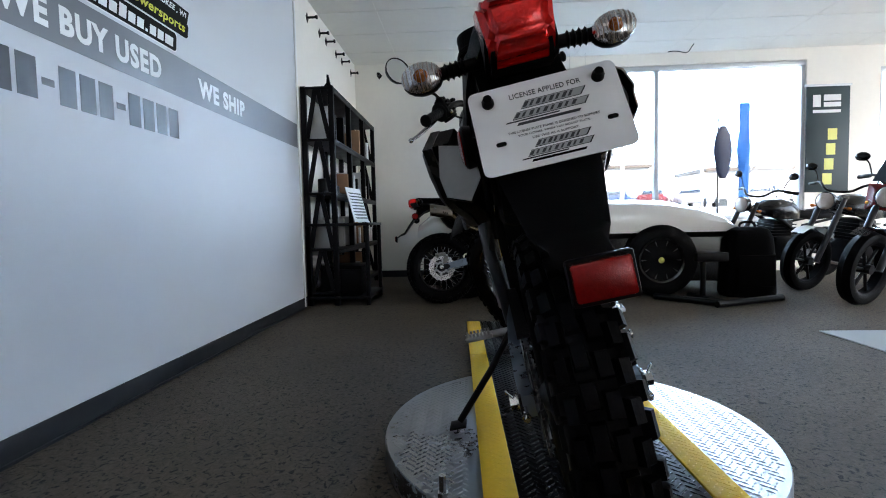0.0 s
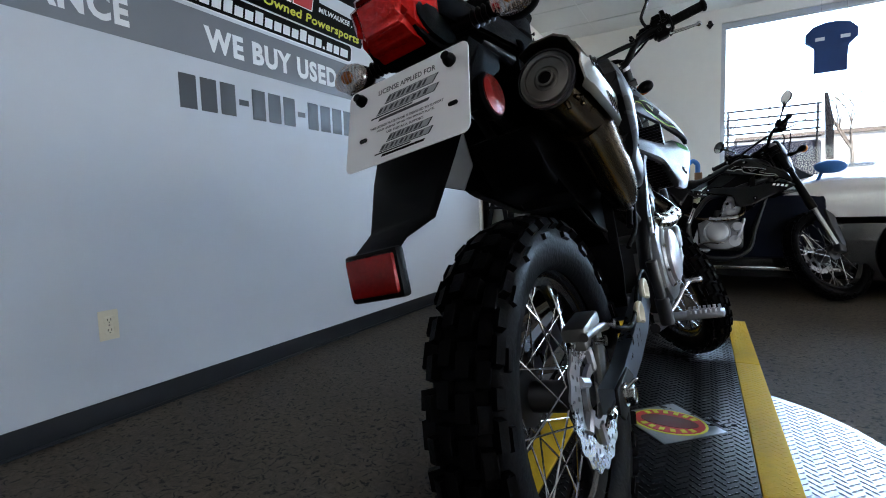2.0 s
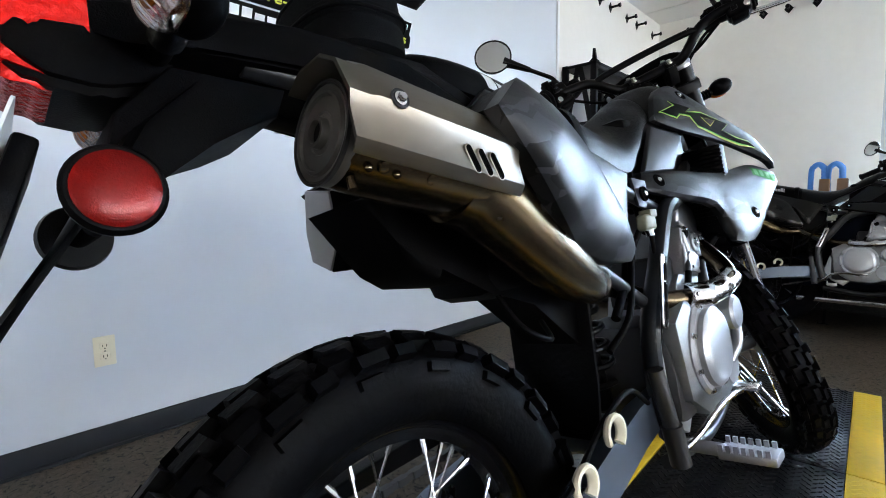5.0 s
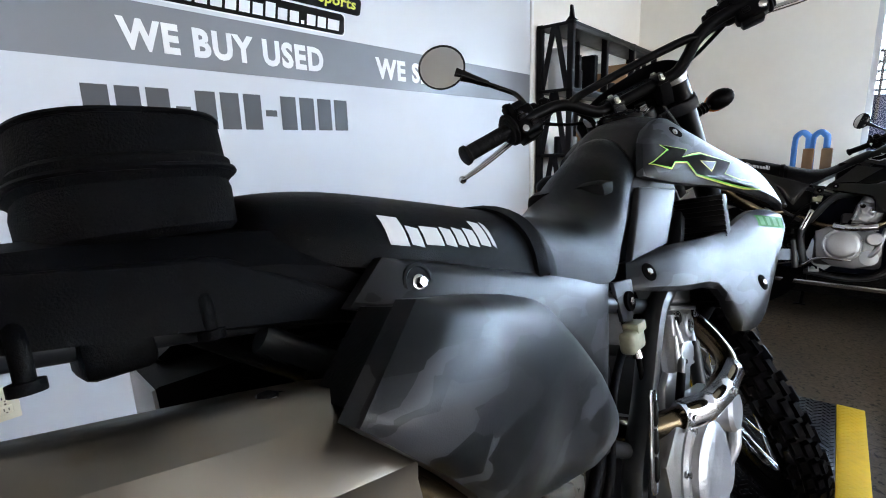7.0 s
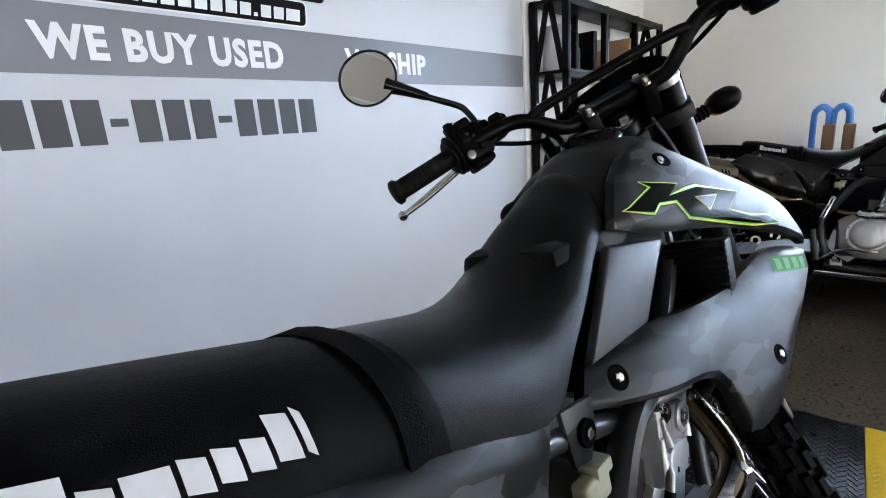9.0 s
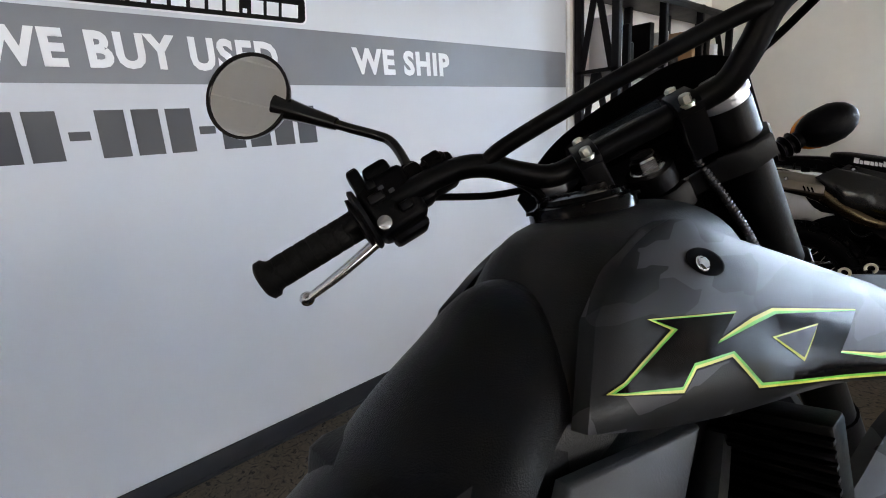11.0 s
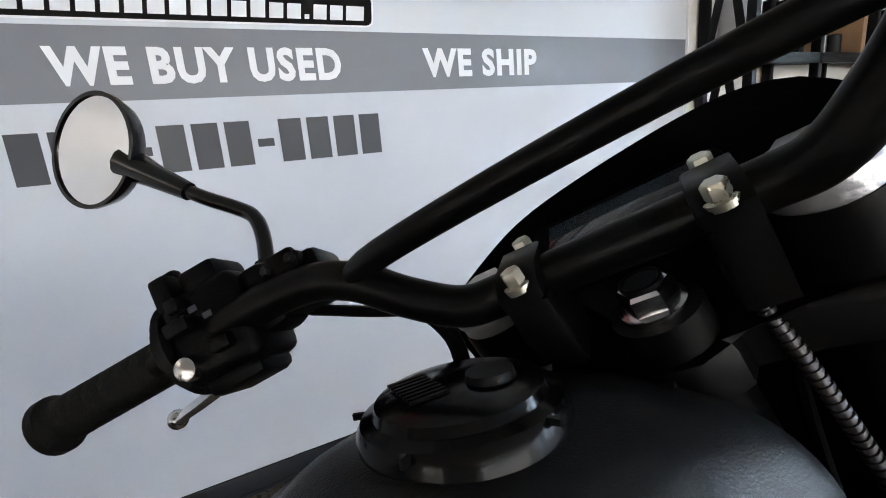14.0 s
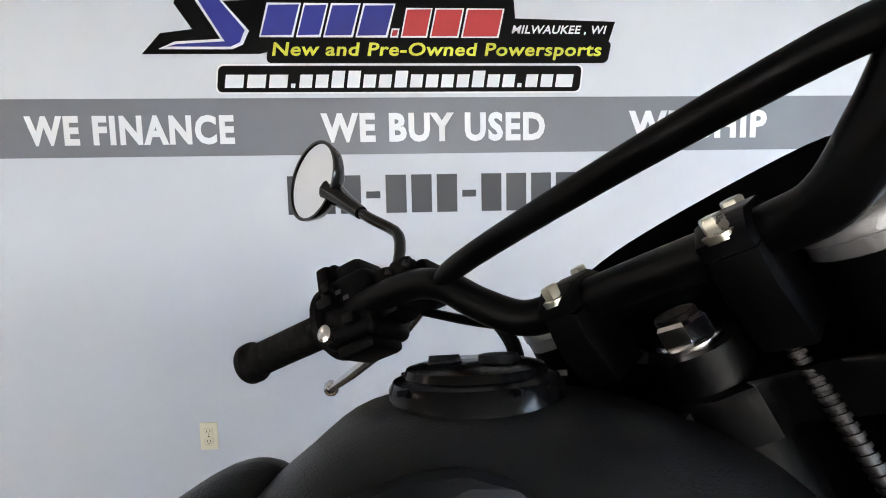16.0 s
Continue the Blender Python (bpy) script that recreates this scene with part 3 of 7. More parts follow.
# upper row in pale grey, then the blue row with its long tail and the red row, each block with a white rim
for k in range(9):
    q = slanted(2.62 + k * 0.165, 2.62 + k * 0.165 + 0.145, 2.115, 2.30, 0.18)
    wall_poly("upper_block", q, 0.0086, INK_WHITE, "", parent=logo)
    wall_poly("upper_core", inner(q, 0.016), 0.0098, INK_PALE, "", parent=logo)
tail = [(2.335, 1.868), (2.395, 1.895), (2.56, 1.905), (2.475, 2.045), (2.535, 2.085), (2.70, 2.085), (2.675, 2.045), (2.575, 2.04), (2.665, 1.935), (2.64, 1.885), (2.60, 1.868)]
wall_poly("tail_rim", tail, 0.0086, INK_WHITE, "", parent=logo)
wall_poly("tail_shape", [(2.37, 1.877), (2.405, 1.886), (2.575, 1.896), (2.49, 2.04), (2.54, 2.076), (2.68, 2.076), (2.668, 2.054), (2.56, 2.048), (2.65, 1.937), (2.63, 1.893), (2.595, 1.877)], 0.0098, INK_BLUE, "", parent=logo)
for y0, y1 in ((2.70, 2.825), (2.835, 2.925), (2.935, 3.045), (3.055, 3.175)):
    q = slanted(y0, y1, 1.912, 2.035, 0.28)
    wall_poly("blue_rim", q, 0.0086, INK_WHITE, "", parent=logo)
    wall_poly("blue_block", inner(q, 0.010), 0.0098, INK_BLUE, "", parent=logo)
for y0, y1, z1 in ((3.185, 3.215, 1.945), (3.225, 3.325, 2.02), (3.335, 3.445, 2.02), (3.455, 3.60, 2.02)):
    q = slanted(y0, y1, 1.912, z1, 0.22)
    wall_poly("red_rim", q, 0.0086, INK_WHITE, "", parent=logo)
    wall_poly("red_block", inner(q, 0.008), 0.0098, INK_RED, "", parent=logo)
for body, y0, y1, z0, z1, mt, sh in (("MILWAUKEE , WI", 3.65, 4.025, 1.922, 1.958, INK_WHITE, 0.25), ("New and Pre-Owned Powersports", 2.745, 4.005, 1.829, 1.893, INK_YELLOW, 0.15)):
    bm = moved(text_mesh(body, y0, y1, z0, z1, shear=sh, weight=0.02), Matrix.Translation((0.0122, 0, 0)) @ ON_WALL)
    part("lettering", bm, mt, logo)
wall_poly("slogan_plate", rounded(2.72, 4.03, 1.818, 1.902, 0.02, 0.2), 0.0098, INK_HOLE_BLACK, "", parent=logo)
wall_poly("web_plate_rim", rounded(2.53, 3.925, 1.706, 1.815, 0.022, 0.1), 0.0074, INK_WHITE, "", parent=logo)
wall_poly("web_plate", rounded(2.536, 3.919, 1.712, 1.809, 0.02, 0.1), 0.0086, INK_HOLE_BLACK, "", parent=logo)
_y = 2.565
for k in range(22):
    wdt = 0.03 if k in (3, 18) else (0.078 if k in (0, 1, 2, 21) else 0.0575)
    top = 1.743 if k in (3, 18) else (1.79 if k in (6, 7, 10, 15) else 1.776)
    w_bar = 0.016 if k in (3, 18) else wdt - 0.011
    wall_poly("web_bar", slanted(_y, _y + w_bar, 1.728, top, 0.15), 0.0098, INK_WHITE, "", parent=logo)
    _y += wdt * 1.035


def outlet(y, z):
    o = thing("wall_outlet", pose(0.006, y, z), "ivory duplex wall outlet on the grey wall", "outlet")
    bm = B(); box(bm, (0, -0.035, -0.057), (0.006, 0.035, 0.057), bev=0.003)
    part("cover_plate", bm, IVORY, o)
    for s in (-1, 1):
        bm = B(); box(bm, (0.005, -0.017, s * 0.02 - 0.014), (0.009, 0.017, s * 0.02 + 0.014), bev=0.004)
        part("socket", bm, IVORY, o)
        # black blocks on the face imitate the dark socket openings
        for d in (-0.006, 0.006):
            bm = B(); box(bm, (0.0085, d - 0.0012, s * 0.02 - 0.003), (0.0094, d + 0.0012, s * 0.02 + 0.006))
            part("slot", bm, INK_HOLE_BLACK, o)
        bm = B(); box(bm, (0.0085, -0.002, s * 0.02 - 0.011), (0.0094, 0.002, s * 0.02 - 0.007))
        part("slot", bm, INK_HOLE_BLACK, o)
    bm = B(); lathe(bm, [(0.005, 0.003), (0.0075, 0.003)], seg=10)
    part("screw", bm, CHROME, o)


outlet(2.42, 0.376)
bm = B(); slab(bm, [(3.84, 3.3, 0.006), (6.8, 3.3, 0.006), (6.8, 4.55, 0.006), (3.83, 4.60, 0.006)], (0, 0, -0.006), bev=0.002)
tagged(link("floor_slab", bm, CONCRETE), "pale grey floor mat with a dark edge", "floor mat")


# ---- turntable and ramp plates ----
TC = V(1.87, 2.96, 0)
turntable = thing("turntable", pose(TC.x, TC.y, -0.012), "round motorcycle turntable clad in bright tread plate", "turntable")
bm = B(); lathe(bm, [(0.012, 0.55), (0.02, 0.60), (0.028, 0.61), (0.092, 0.61), (0.098, 0.606)], pose(0, 0, 0, 0, -90, 0), seg=96)
part("drum", bm, TREAD_ALU, turntable)
bm = B(); lathe(bm, [(0.0, 0.5), (0.02, 0.5)], pose(0, 0, 0, 0, -90, 0), seg=48)
part("base", bm, BLACK_STEEL, turntable)


def lugs(bm, inside, z, pitch, l, w, h, x0, x1, y0, y1):
    """Raised tread lugs in a weave of two directions."""
    verts, faces = [], []
    i = 0
    y = y0
    while y < y1:
        x = x0 + (pitch / 2 if i % 2 else 0)
        j = 0
        while x < x1:
            if inside(x, y):
                a = radians(45 if (i + j) % 2 else -45)
                c, s = math.cos(a), math.sin(a)
                n = len(verts)
                for px, py, pz in ((-l, 0, 0), (0, -w, 0), (l, 0, 0), (0, w, 0), (-l * 0.55, 0, h), (l * 0.55, 0, h)):
                    verts.append((x + px * c - py * s, y + px * s + py * c, z + pz))
                faces += [[n + k for k in f] for f in ((0, 1, 4), (1, 5, 4), (1, 2, 5), (2, 3, 5), (3, 4, 5), (3, 0, 4))]
            x += pitch
            j += 1
        y += pitch / 2
        i += 1
    me = bpy.data.meshes.new("t")
    me.from_pydata(verts, [], faces)
    bm.from_mesh(me)
    bpy.data.meshes.remove(me)
    return bm


bm = lugs(B(), lambda x, y: math.hypot(x, y) < 0.585 and abs(x) > 0.33, 0.098, 0.027, 0.0108, 0.0036, 0.0022, -0.6, 0.6, -0.6, 0.6)
tagged(part("tread", bm, TREAD_ALU, turntable), kind="stuff")
bm = B(); tube(bm, [(-0.40, -0.43, 0.09), (-0.40, -0.43, 0.155)], 0.009, smooth=False); lathe(bm, [(0, 0.014), (0.012, 0.014)], pose(-0.40, -0.43, 0.10, 0, -90, 0), seg=6)
part("lock_pin", bm, CHROME, turntable)

RAMP = pose(1.88, 3.05, -0.013, 0, 0, 1.2)


def ramp_plate(name, y0, y1, label, legs):
    r = thing(name, RAMP, label, "ramp plate", "wheel plates on the turntable")
    bm = B(); box(bm, (-0.232, y0, 0.100), (0.232, y1, 0.108), bev=0.002)
    part("deck", bm, TREAD_BLACK, r)
    bm = lugs(B(), lambda x, y: True, 0.108, 0.027, 0.0108, 0.0036, 0.0022, -0.222, 0.226, y0 + 0.01, y1 - 0.008)
    tagged(part("tread", bm, TREAD_BLACK, r), kind="stuff")
    for s in (-1, 1):
        bm = B(); box(bm, (s * 0.277 - 0.043, y0, 0.100), (s * 0.277 + 0.043, y1, 0.111), bev=0.002)
        lugs(bm, lambda x, y: True, 0.111, 0.026, 0.009, 0.003, 0.001, s * 0.277 - 0.036, s * 0.277 + 0.037, y0 + 0.01, y1 - 0.008)
        part("edge_strip", bm, YELLOW, r, "yellow painted edge strip")
    for y in legs:
        bm = B(); box(bm, (-0.27, y - 0.03, 0.013), (0.27, y + 0.03, 0.098), bev=0.004)
        part("bearer", bm, BLACK_STEEL, r)
    return r


ramp_plate("ramp_plate", -0.70, 0.735, "black tread plate with yellow edges across the turntable", [])
ramp_plate("ramp_plate", 0.74, 1.545, "black tread plate with yellow edges ahead of the turntable", [0.85, 1.46])
ramp_plate("ramp_plate", -1.40, -0.705, "black tread plate with yellow edges behind the turntable", [-0.8, -1.34])
badge = thing("maker_badge", pose(1.90, 3.07, 0.0965), "diamond tread badge with a red and yellow oval emblem", "badge")
bm = B(); slab(bm, [(-0.155, 0, 0.002), (0, -0.155, 0.002), (0.155, 0, 0.002), (0, 0.155, 0.002)], (0, 0, -0.002), bev=0)
lugs(bm, lambda x, y: abs(x) + abs(y) < 0.135, 0.002, 0.034, 0.012, 0.004, 0.001, -0.15, 0.15, -0.15, 0.15)
part("badge_plate", bm, TREAD_ALU, badge)
for nm, a, b, z, mt in (("rim_oval", 0.108, 0.088, 0.0034, INK_YELLOW), ("red_oval", 0.1, 0.08, 0.0044, INK_RED), ("dark_oval", 0.082, 0.040, 0.0054, mat("dark_red_print", (0.10, 0.006, 0.004), 0.4, var=0.3, scale=30))):
    bm = B(); slab(bm, [(a * math.cos(radians(k * 15)), b * math.sin(radians(k * 15)), z) for k in range(24)], (0, 0, -0.001), bev=0)
    part(nm, bm, mt, badge)
for s in (-1, 1):
    for k in range(6):
        a = radians(s * 90 + (k - 2.5) * 20)
        bm = B(); box(bm, (-0.007, -0.009, 0.0044), (0.007, 0.009, 0.006), pose(0.086 * math.cos(a), 0.064 * math.sin(a), 0, 0, 0, math.degrees(a) - 90))
        part("bar", bm, INK_YELLOW, badge)


# ---- wheels ----
def tyre_mesh(R, w, r0, n, lug, seg=96, rows=((0.0, 0.3), (0.62, 0.3))):
    """A knobbly tyre round the x axis: carcass of revolution with rubber blocks."""
    bm = B()
    h = R - r0
    prof = [(-0.30, 0.0), (-0.42, 0.12), (-0.5, 0.45), (-0.47, 0.72), (-0.36, 0.88), (-0.18, 0.95), (0, 0.97), (0.18, 0.95), (0.36, 0.88), (0.47, 0.72), (0.5, 0.45), (0.42, 0.12), (0.30, 0.0)]
    lathe(bm, [(a * w, r0 + b * h - lug * 0.4) for a, b in prof], seg=seg, cap=False)
    return bm


def knob_mesh(x, lx, la, rad, tilt, lug):
    verts, faces = [], []
    def block(x, ang, lx, la, rad, tilt):
        k = len(verts)
        for dr, sc in ((-0.008, 1.08), (lug * 0.75, 0.86)):
            for dx, da in ((-1, -1), (1, -1), (1, 1), (-1, 1)):
                xx = x + dx * lx * sc * math.cos(tilt) + dr * math.sin(tilt)
                rr = rad + dr * math.cos(tilt) - dx * lx * sc * math.sin(tilt)
                aa = ang + da * la * sc / rad
                verts.append((xx, rr * math.cos(aa), rr * math.sin(aa)))
        faces.extend([[k + i for i in f] for f in ((4, 5, 6, 7), (0, 1, 5, 4), (1, 2, 6, 5), (2, 3, 7, 6), (3, 0, 4, 7))])
    block(x, 0.0, lx, la, rad, tilt)
    me = bpy.data.meshes.new("knob")
    me.from_pydata(verts, [], faces)
    me.materials.append(RUBBER)
    return me


def add_knobs(rim, R, w, r0, n, lug):
    """Rubber blocks round the tyre, six to a pitch, and buttresses down the shoulder."""
    h, da = R - r0, 2 * math.pi / n
    for s in (-1, 1):
        a_ = knob_mesh(s * w * 0.115, w * 0.095, R * da * 0.36, R - lug * 0.45, s * 0.1, lug)
        b_ = knob_mesh(s * w * 0.32, w * 0.085, R * da * 0.34, R - lug * 0.95, s * 0.5, lug)
        c_ = [knob_mesh(s * w * 0.445, w * 0.065, R * da * q, R - h * 0.2, s * 1.05, lug) for q in (0.38, 0.27)]
        d_ = knob_mesh(s * w * 0.49, w * 0.05, R * da * 0.3, R - h * 0.4, s * 1.42, lug * 0.55)
        for i in range(0, n, 2):
            share("knob", d_, rim, Matrix.Rotation(da * (i + 0.05), 4, "X"))
        for i in range(n):
            a = da * i
            for me, ang in ((a_, a + (da * 0.25 if s > 0 else -da * 0.05)), (b_, a + (da * 0.5 if s > 0 else da * 0.25)), (c_[i % 2], a + (da * 0.05 if i % 2 else -da * 0.1))):
                share("knob", me, rim, Matrix.Rotation(ang, 4, "X"))


def spoke_mesh(r_hub, r_rim, x_hub, x_rim, lead):
    bm = B()
    a = Vector((x_hub, r_hub * math.cos(lead), r_hub * math.sin(lead)))
    b = Vector((x_rim, r_rim, 0))
    rod(bm, a, b, 0.0019, seg=6)
    d = (b - a).normalized()
    rod(bm, b - d * 0.022, b, 0.0034, seg=6)
    me = bpy.data.meshes.new("spoke")
    bm.to_mesh(me); bm.free()
    me.materials.append(CHROME)
    return me


def disc_rotor(bm, x, R, r, waves=18, t=0.004):
    """A wave-edged brake disc with drilled holes and carrier arms, round the x axis."""
    seg, cuts = waves * 8, (0.0, 0.16, 0.34, 0.46, 0.62, 0.80, 1.0)
    rows = []
    for c in cuts:
        row = []
        for k in range(seg):
            a = 2 * math.pi * k / seg
            q = r + (R - r) * c + 0.0035 * (c * math.sin(a * waves) + (1 - c) * math.sin(a * waves / 3))
            row.append(bm.verts.new((x - t / 2, q * math.cos(a), q * math.sin(a))))
        rows.append(row)
    for i in range(len(cuts) - 1):
        for k in range(seg):
            drilled = (i == 1 and k % 8 in (1, 2)) or (i == 3 and k % 8 in (5, 6)) or (i == 4 and k % 8 == 2)
            if not drilled:
                bm.faces.new((rows[i][k], rows[i][(k + 1) % seg], rows[i + 1][(k + 1) % seg], rows[i + 1][k]))
    ext = bmesh.ops.extrude_face_region(bm, geom=list(bm.faces))
    for e in ext["geom"]:
        if isinstance(e, bmesh.types.BMVert):
            e.co.x += t
    return bm


def disc_arms(bm, x, r):
    lathe(bm, [(x - 0.004, 0.056), (x + 0.004, 0.056), (x + 0.004, 0.04), (x - 0.004, 0.04), (x - 0.004, 0.056)], seg=24, cap=False)
    for k in range(6):
        a = 2 * math.pi * k / 6 + 0.25
        rod(bm, (x, 0.046 * math.cos(a), 0.046 * math.sin(a)), (x, (r + 0.004) * math.cos(a + 0.22), (r + 0.004) * math.sin(a + 0.22)), 0.0105, seg=8)
    return bm


def wheel(parent, m, R, w, r_rim, rim_w, n, lug, n_spokes, disc=None, hub_r=0.042, rim_mat=None, name="wheel", sprocket=False):
    """Spoked wheel: rim with tyre, hub, spokes, brake disc and drive sprocket under it."""
    bm = B()
    rw = rim_w / 2
    lathe(bm, [(-rw, r_rim + 0.012), (-rw - 0.003, r_rim + 0.004), (-rw + 0.002, r_rim - 0.006), (-rw * 0.6, r_rim - 0.012), (-rw * 0.45, r_rim - 0.026), (rw * 0.45, r_rim - 0.026), (rw * 0.6, r_rim - 0.012), (rw - 0.002, r_rim - 0.006), (rw + 0.003, r_rim + 0.004), (rw, r_rim + 0.012), (0, r_rim + 0.002), (-rw, r_rim + 0.012)], seg=72, cap=False)
    rim = part(name, bm, rim_mat or GLOSS_BLACK, parent, "spoked wheel with a black rim")
    rim.matrix_local = m
    part("tyre", tyre_mesh(R, w, r_rim + 0.004, n, lug), RUBBER, rim, "knobbly black dual-sport tyre")
    add_knobs(rim, R, w, r_rim + 0.004, n, lug)
    bm = B()
    lathe(bm, [(-0.075, 0.018), (-0.06, 0.03), (-0.055, hub_r + 0.014), (-0.044, hub_r + 0.014), (-0.038, hub_r * 0.7), (0.038, hub_r * 0.7), (0.044, hub_r + 0.014), (0.055, hub_r + 0.014), (0.06, 0.03), (0.075, 0.018)], seg=32)
    part("hub", bm, DARK_ALLOY, rim)
    mesh = [spoke_mesh(hub_r + 0.01, r_rim - 0.022, sx * 0.049, sx * rw * 0.2, lead) for sx in (-1, 1) for lead in (0.9, -0.9)]
    for k in range(n_spokes):
        share("spoke", mesh[k % 4], rim, Matrix.Rotation(2 * math.pi * k / n_spokes, 4, "X"))
    if disc:
        part("brake_disc", disc_rotor(B(), *disc), DISC_STEEL, rim, "silver wave brake disc")
        part("disc_carrier", disc_arms(B(), disc[0], disc[2]), ALLOY, rim)
    if sprocket:
        bm = B()
        seg = 43 * 4
        rings = []
        for xx, rr in ((-0.082, 0.075), (-0.082, 0.108), (-0.077, 0.108), (-0.077, 0.075)):
            rings.append([(xx, (rr + (0.004 * (1 if (k % 4) < 2 else -1) if rr > 0.1 else 0)) * math.cos(2 * math.pi * k / seg), (rr + (0.004 * (1 if (k % 4) < 2 else -1) if rr > 0.1 else 0)) * math.sin(2 * math.pi * k / seg)) for k in range(seg)])
        ringed(bm, rings, closed=True)
        toothed = part("sprocket", bm, DARK_ALLOY, rim)
        for k in range(6):
            bm = B()
            a = 2 * math.pi * k / 6
            rod(bm, (-0.079, 0.035 * math.cos(a), 0.035 * math.sin(a)), (-0.079, 0.08 * math.cos(a), 0.08 * math.sin(a)), 0.009, seg=6)
            part("sprocket_arm", bm, DARK_ALLOY, toothed)
    return rim


# ---- the dual-sport motorcycle on the turntable ----
bike = thing("motorcycle", pose(1.824, 2.335, 0.110, 0, -11.6, -2.77), "grey camouflage dual-sport motorcycle on its side stand on the turntable", "motorcycle")
RAKE = radians(26.7)
STEM = V(0, 1.041, 1.121)
AXIS = V(0, -math.sin(RAKE), math.cos(RAKE))
STEER = Matrix.Translation(STEM) @ Matrix.Rotation(radians(40), 4, AXIS) @ Matrix.Translation(-STEM)


def P(name, bm, material, label="", parent=None):
    return part(name, bm, material, parent or bike, label)


def S(name, bm, material, label="", parent=None):
    """A part that turns with the handlebar."""
    return part(name, moved(bm, STEER), material, parent or bike, label)


def bolt(name, p, d, r, material=CHROME, parent=None, steer=False, h=0.006, washer=1.5):
    """A flanged hexagon bolt head."""
    bm = B()
    T = along(p, Vector(p) + Vector(d))
    lathe(bm, [(-0.002, r * washer), (0.0015, r * washer), (0.002, r * 1.15)], T, seg=18)
    lathe(bm, [(0.001, r), (h, r), (h + 0.001, r * 0.85)], T, seg=6)
    return (S if steer else P)(name, bm, material, "", parent)


# rear wheel and swing arm
wheel(bike, Matrix.Translation((0, -0.005, 0.322)), 0.335, 0.122, 0.232, 0.062, 38, 0.013, 36, (0.078, 0.122, 0.078), name="rear_wheel", sprocket=True)
front = wheel(bike, STEER @ Matrix.Translation((0, 1.468, 0.339)), 0.352, 0.092, 0.272, 0.048, 42, 0.011, 36, (-0.075, 0.125, 0.09, 20), name="front_wheel")
bm = B()
for s in (-1, 1):
    ringed(bm, [[(s * u + du, v, w + dw) for du, dw in ((-0.014, -hh), (0.014, -hh), (0.014, hh), (-0.014, hh))] for u, v, w, hh in ((0.105, -0.03, 0.335, 0.022), (0.108, 0.05, 0.345, 0.026), (0.108, 0.18, 0.375, 0.032), (0.10, 0.34, 0.405, 0.036), (0.085, 0.47, 0.42, 0.034), (0.075, 0.58, 0.425, 0.03))])
box(bm, (-0.085, 0.40, 0.385), (0.085, 0.46, 0.445), bev=0.01)
P("swing_arm", bm, ALLOY_BLUE, "silver box-section aluminium swing arm")
for s in (-1, 1):
    bm = B(); slab(bm, [(s * 0.124, v, w) for v, w in ((-0.045, 0.318), (-0.02, 0.300), (0.06, 0.318), (0.085, 0.345), (0.055, 0.368), (-0.035, 0.357))], (-s * 0.006, 0, 0), bev=0.003)
    adj = P("chain_adjuster", bm, BLACK_STEEL)
    bolt("axle_nut", (s * 0.126, 0, 0.337), (s, 0, 0), 0.015, CHROME, adj, h=0.016, washer=1.35)
    bm = B(); tube(bm, [(s * 0.133, -0.012, 0.352), (s * 0.146, 0.0, 0.362), (s * 0.146, 0.022, 0.35)], 0.003, seg=8)
    part("clip", bm, CHROME, adj)
    bm = B(); rod(bm, (s * 0.115, -0.075, 0.326), (s * 0.115, -0.03, 0.333), 0.005); lathe(bm, [(0, 0.009), (0.008, 0.009)], along((s * 0.115, -0.066, 0.327), (s * 0.115, -0.03, 0.333)), seg=6)
    part("adjuster_bolt", bm, CHROME, adj)
# rear caliper, hose and guides
bm = B()
box(bm, (-0.018, -0.055, -0.012), (0.026, 0.042, 0.014), pose(0.078, -0.004, 0.462, 8, 0, 0), bev=0.007)
box(bm, (-0.008, -0.05, -0.03), (0.012, -0.012, -0.01), pose(0.086, -0.004, 0.462, 8, 0, 0), bev=0.006)
tube(bm, [(0.10, -0.06, 0.452), (0.103, 0.0, 0.452), (0.106, 0.055, 0.446)], 0.008, seg=10)
slab(bm, [(0.095, v, w) for v, w in ((0.0, 0.33), (0.03, 0.33), (0.055, 0.40), (0.06, 0.45), (0.03, 0.455), (0.015, 0.40))], (-0.008, 0, 0), bev=0.002)
cal = P("rear_caliper", bm, END_GREY, "grey cast rear brake caliper")
for v in (-0.02, 0.05):
    bm = B(); rod(bm, (0.105, v, 0.44 + v * 0.2), (0.122, v, 0.44 + v * 0.2), 0.006); rod(bm, (0.12, v, 0.44 + v * 0.2), (0.124, v, 0.44 + v * 0.2), 0.009)
    part("pin", bm, CHROME, cal)
bm = B(); tube(bm, [(0.10, 0.075, 0.44), (0.125, 0.13, 0.42), (0.128, 0.20, 0.435), (0.122, 0.30, 0.478), (0.12, 0.40, 0.50), (0.115, 0.47, 0.46)], 0.0045, seg=8)
P("brake_hose", bm, RUBBER)
for v, w in ((0.22, 0.446), (0.315, 0.482)):
    bm = B(); tube(bm, [(0.122 + 0.002, v + 0.021 * math.cos(a), w + 0.021 * math.sin(a)) for a in [radians(-60 + 30 * k) for k in range(10)]], 0.0055, seg=8, n=3, flat=1.5)
    P("hose_guide", bm, IVORY, "white plastic hose guide")
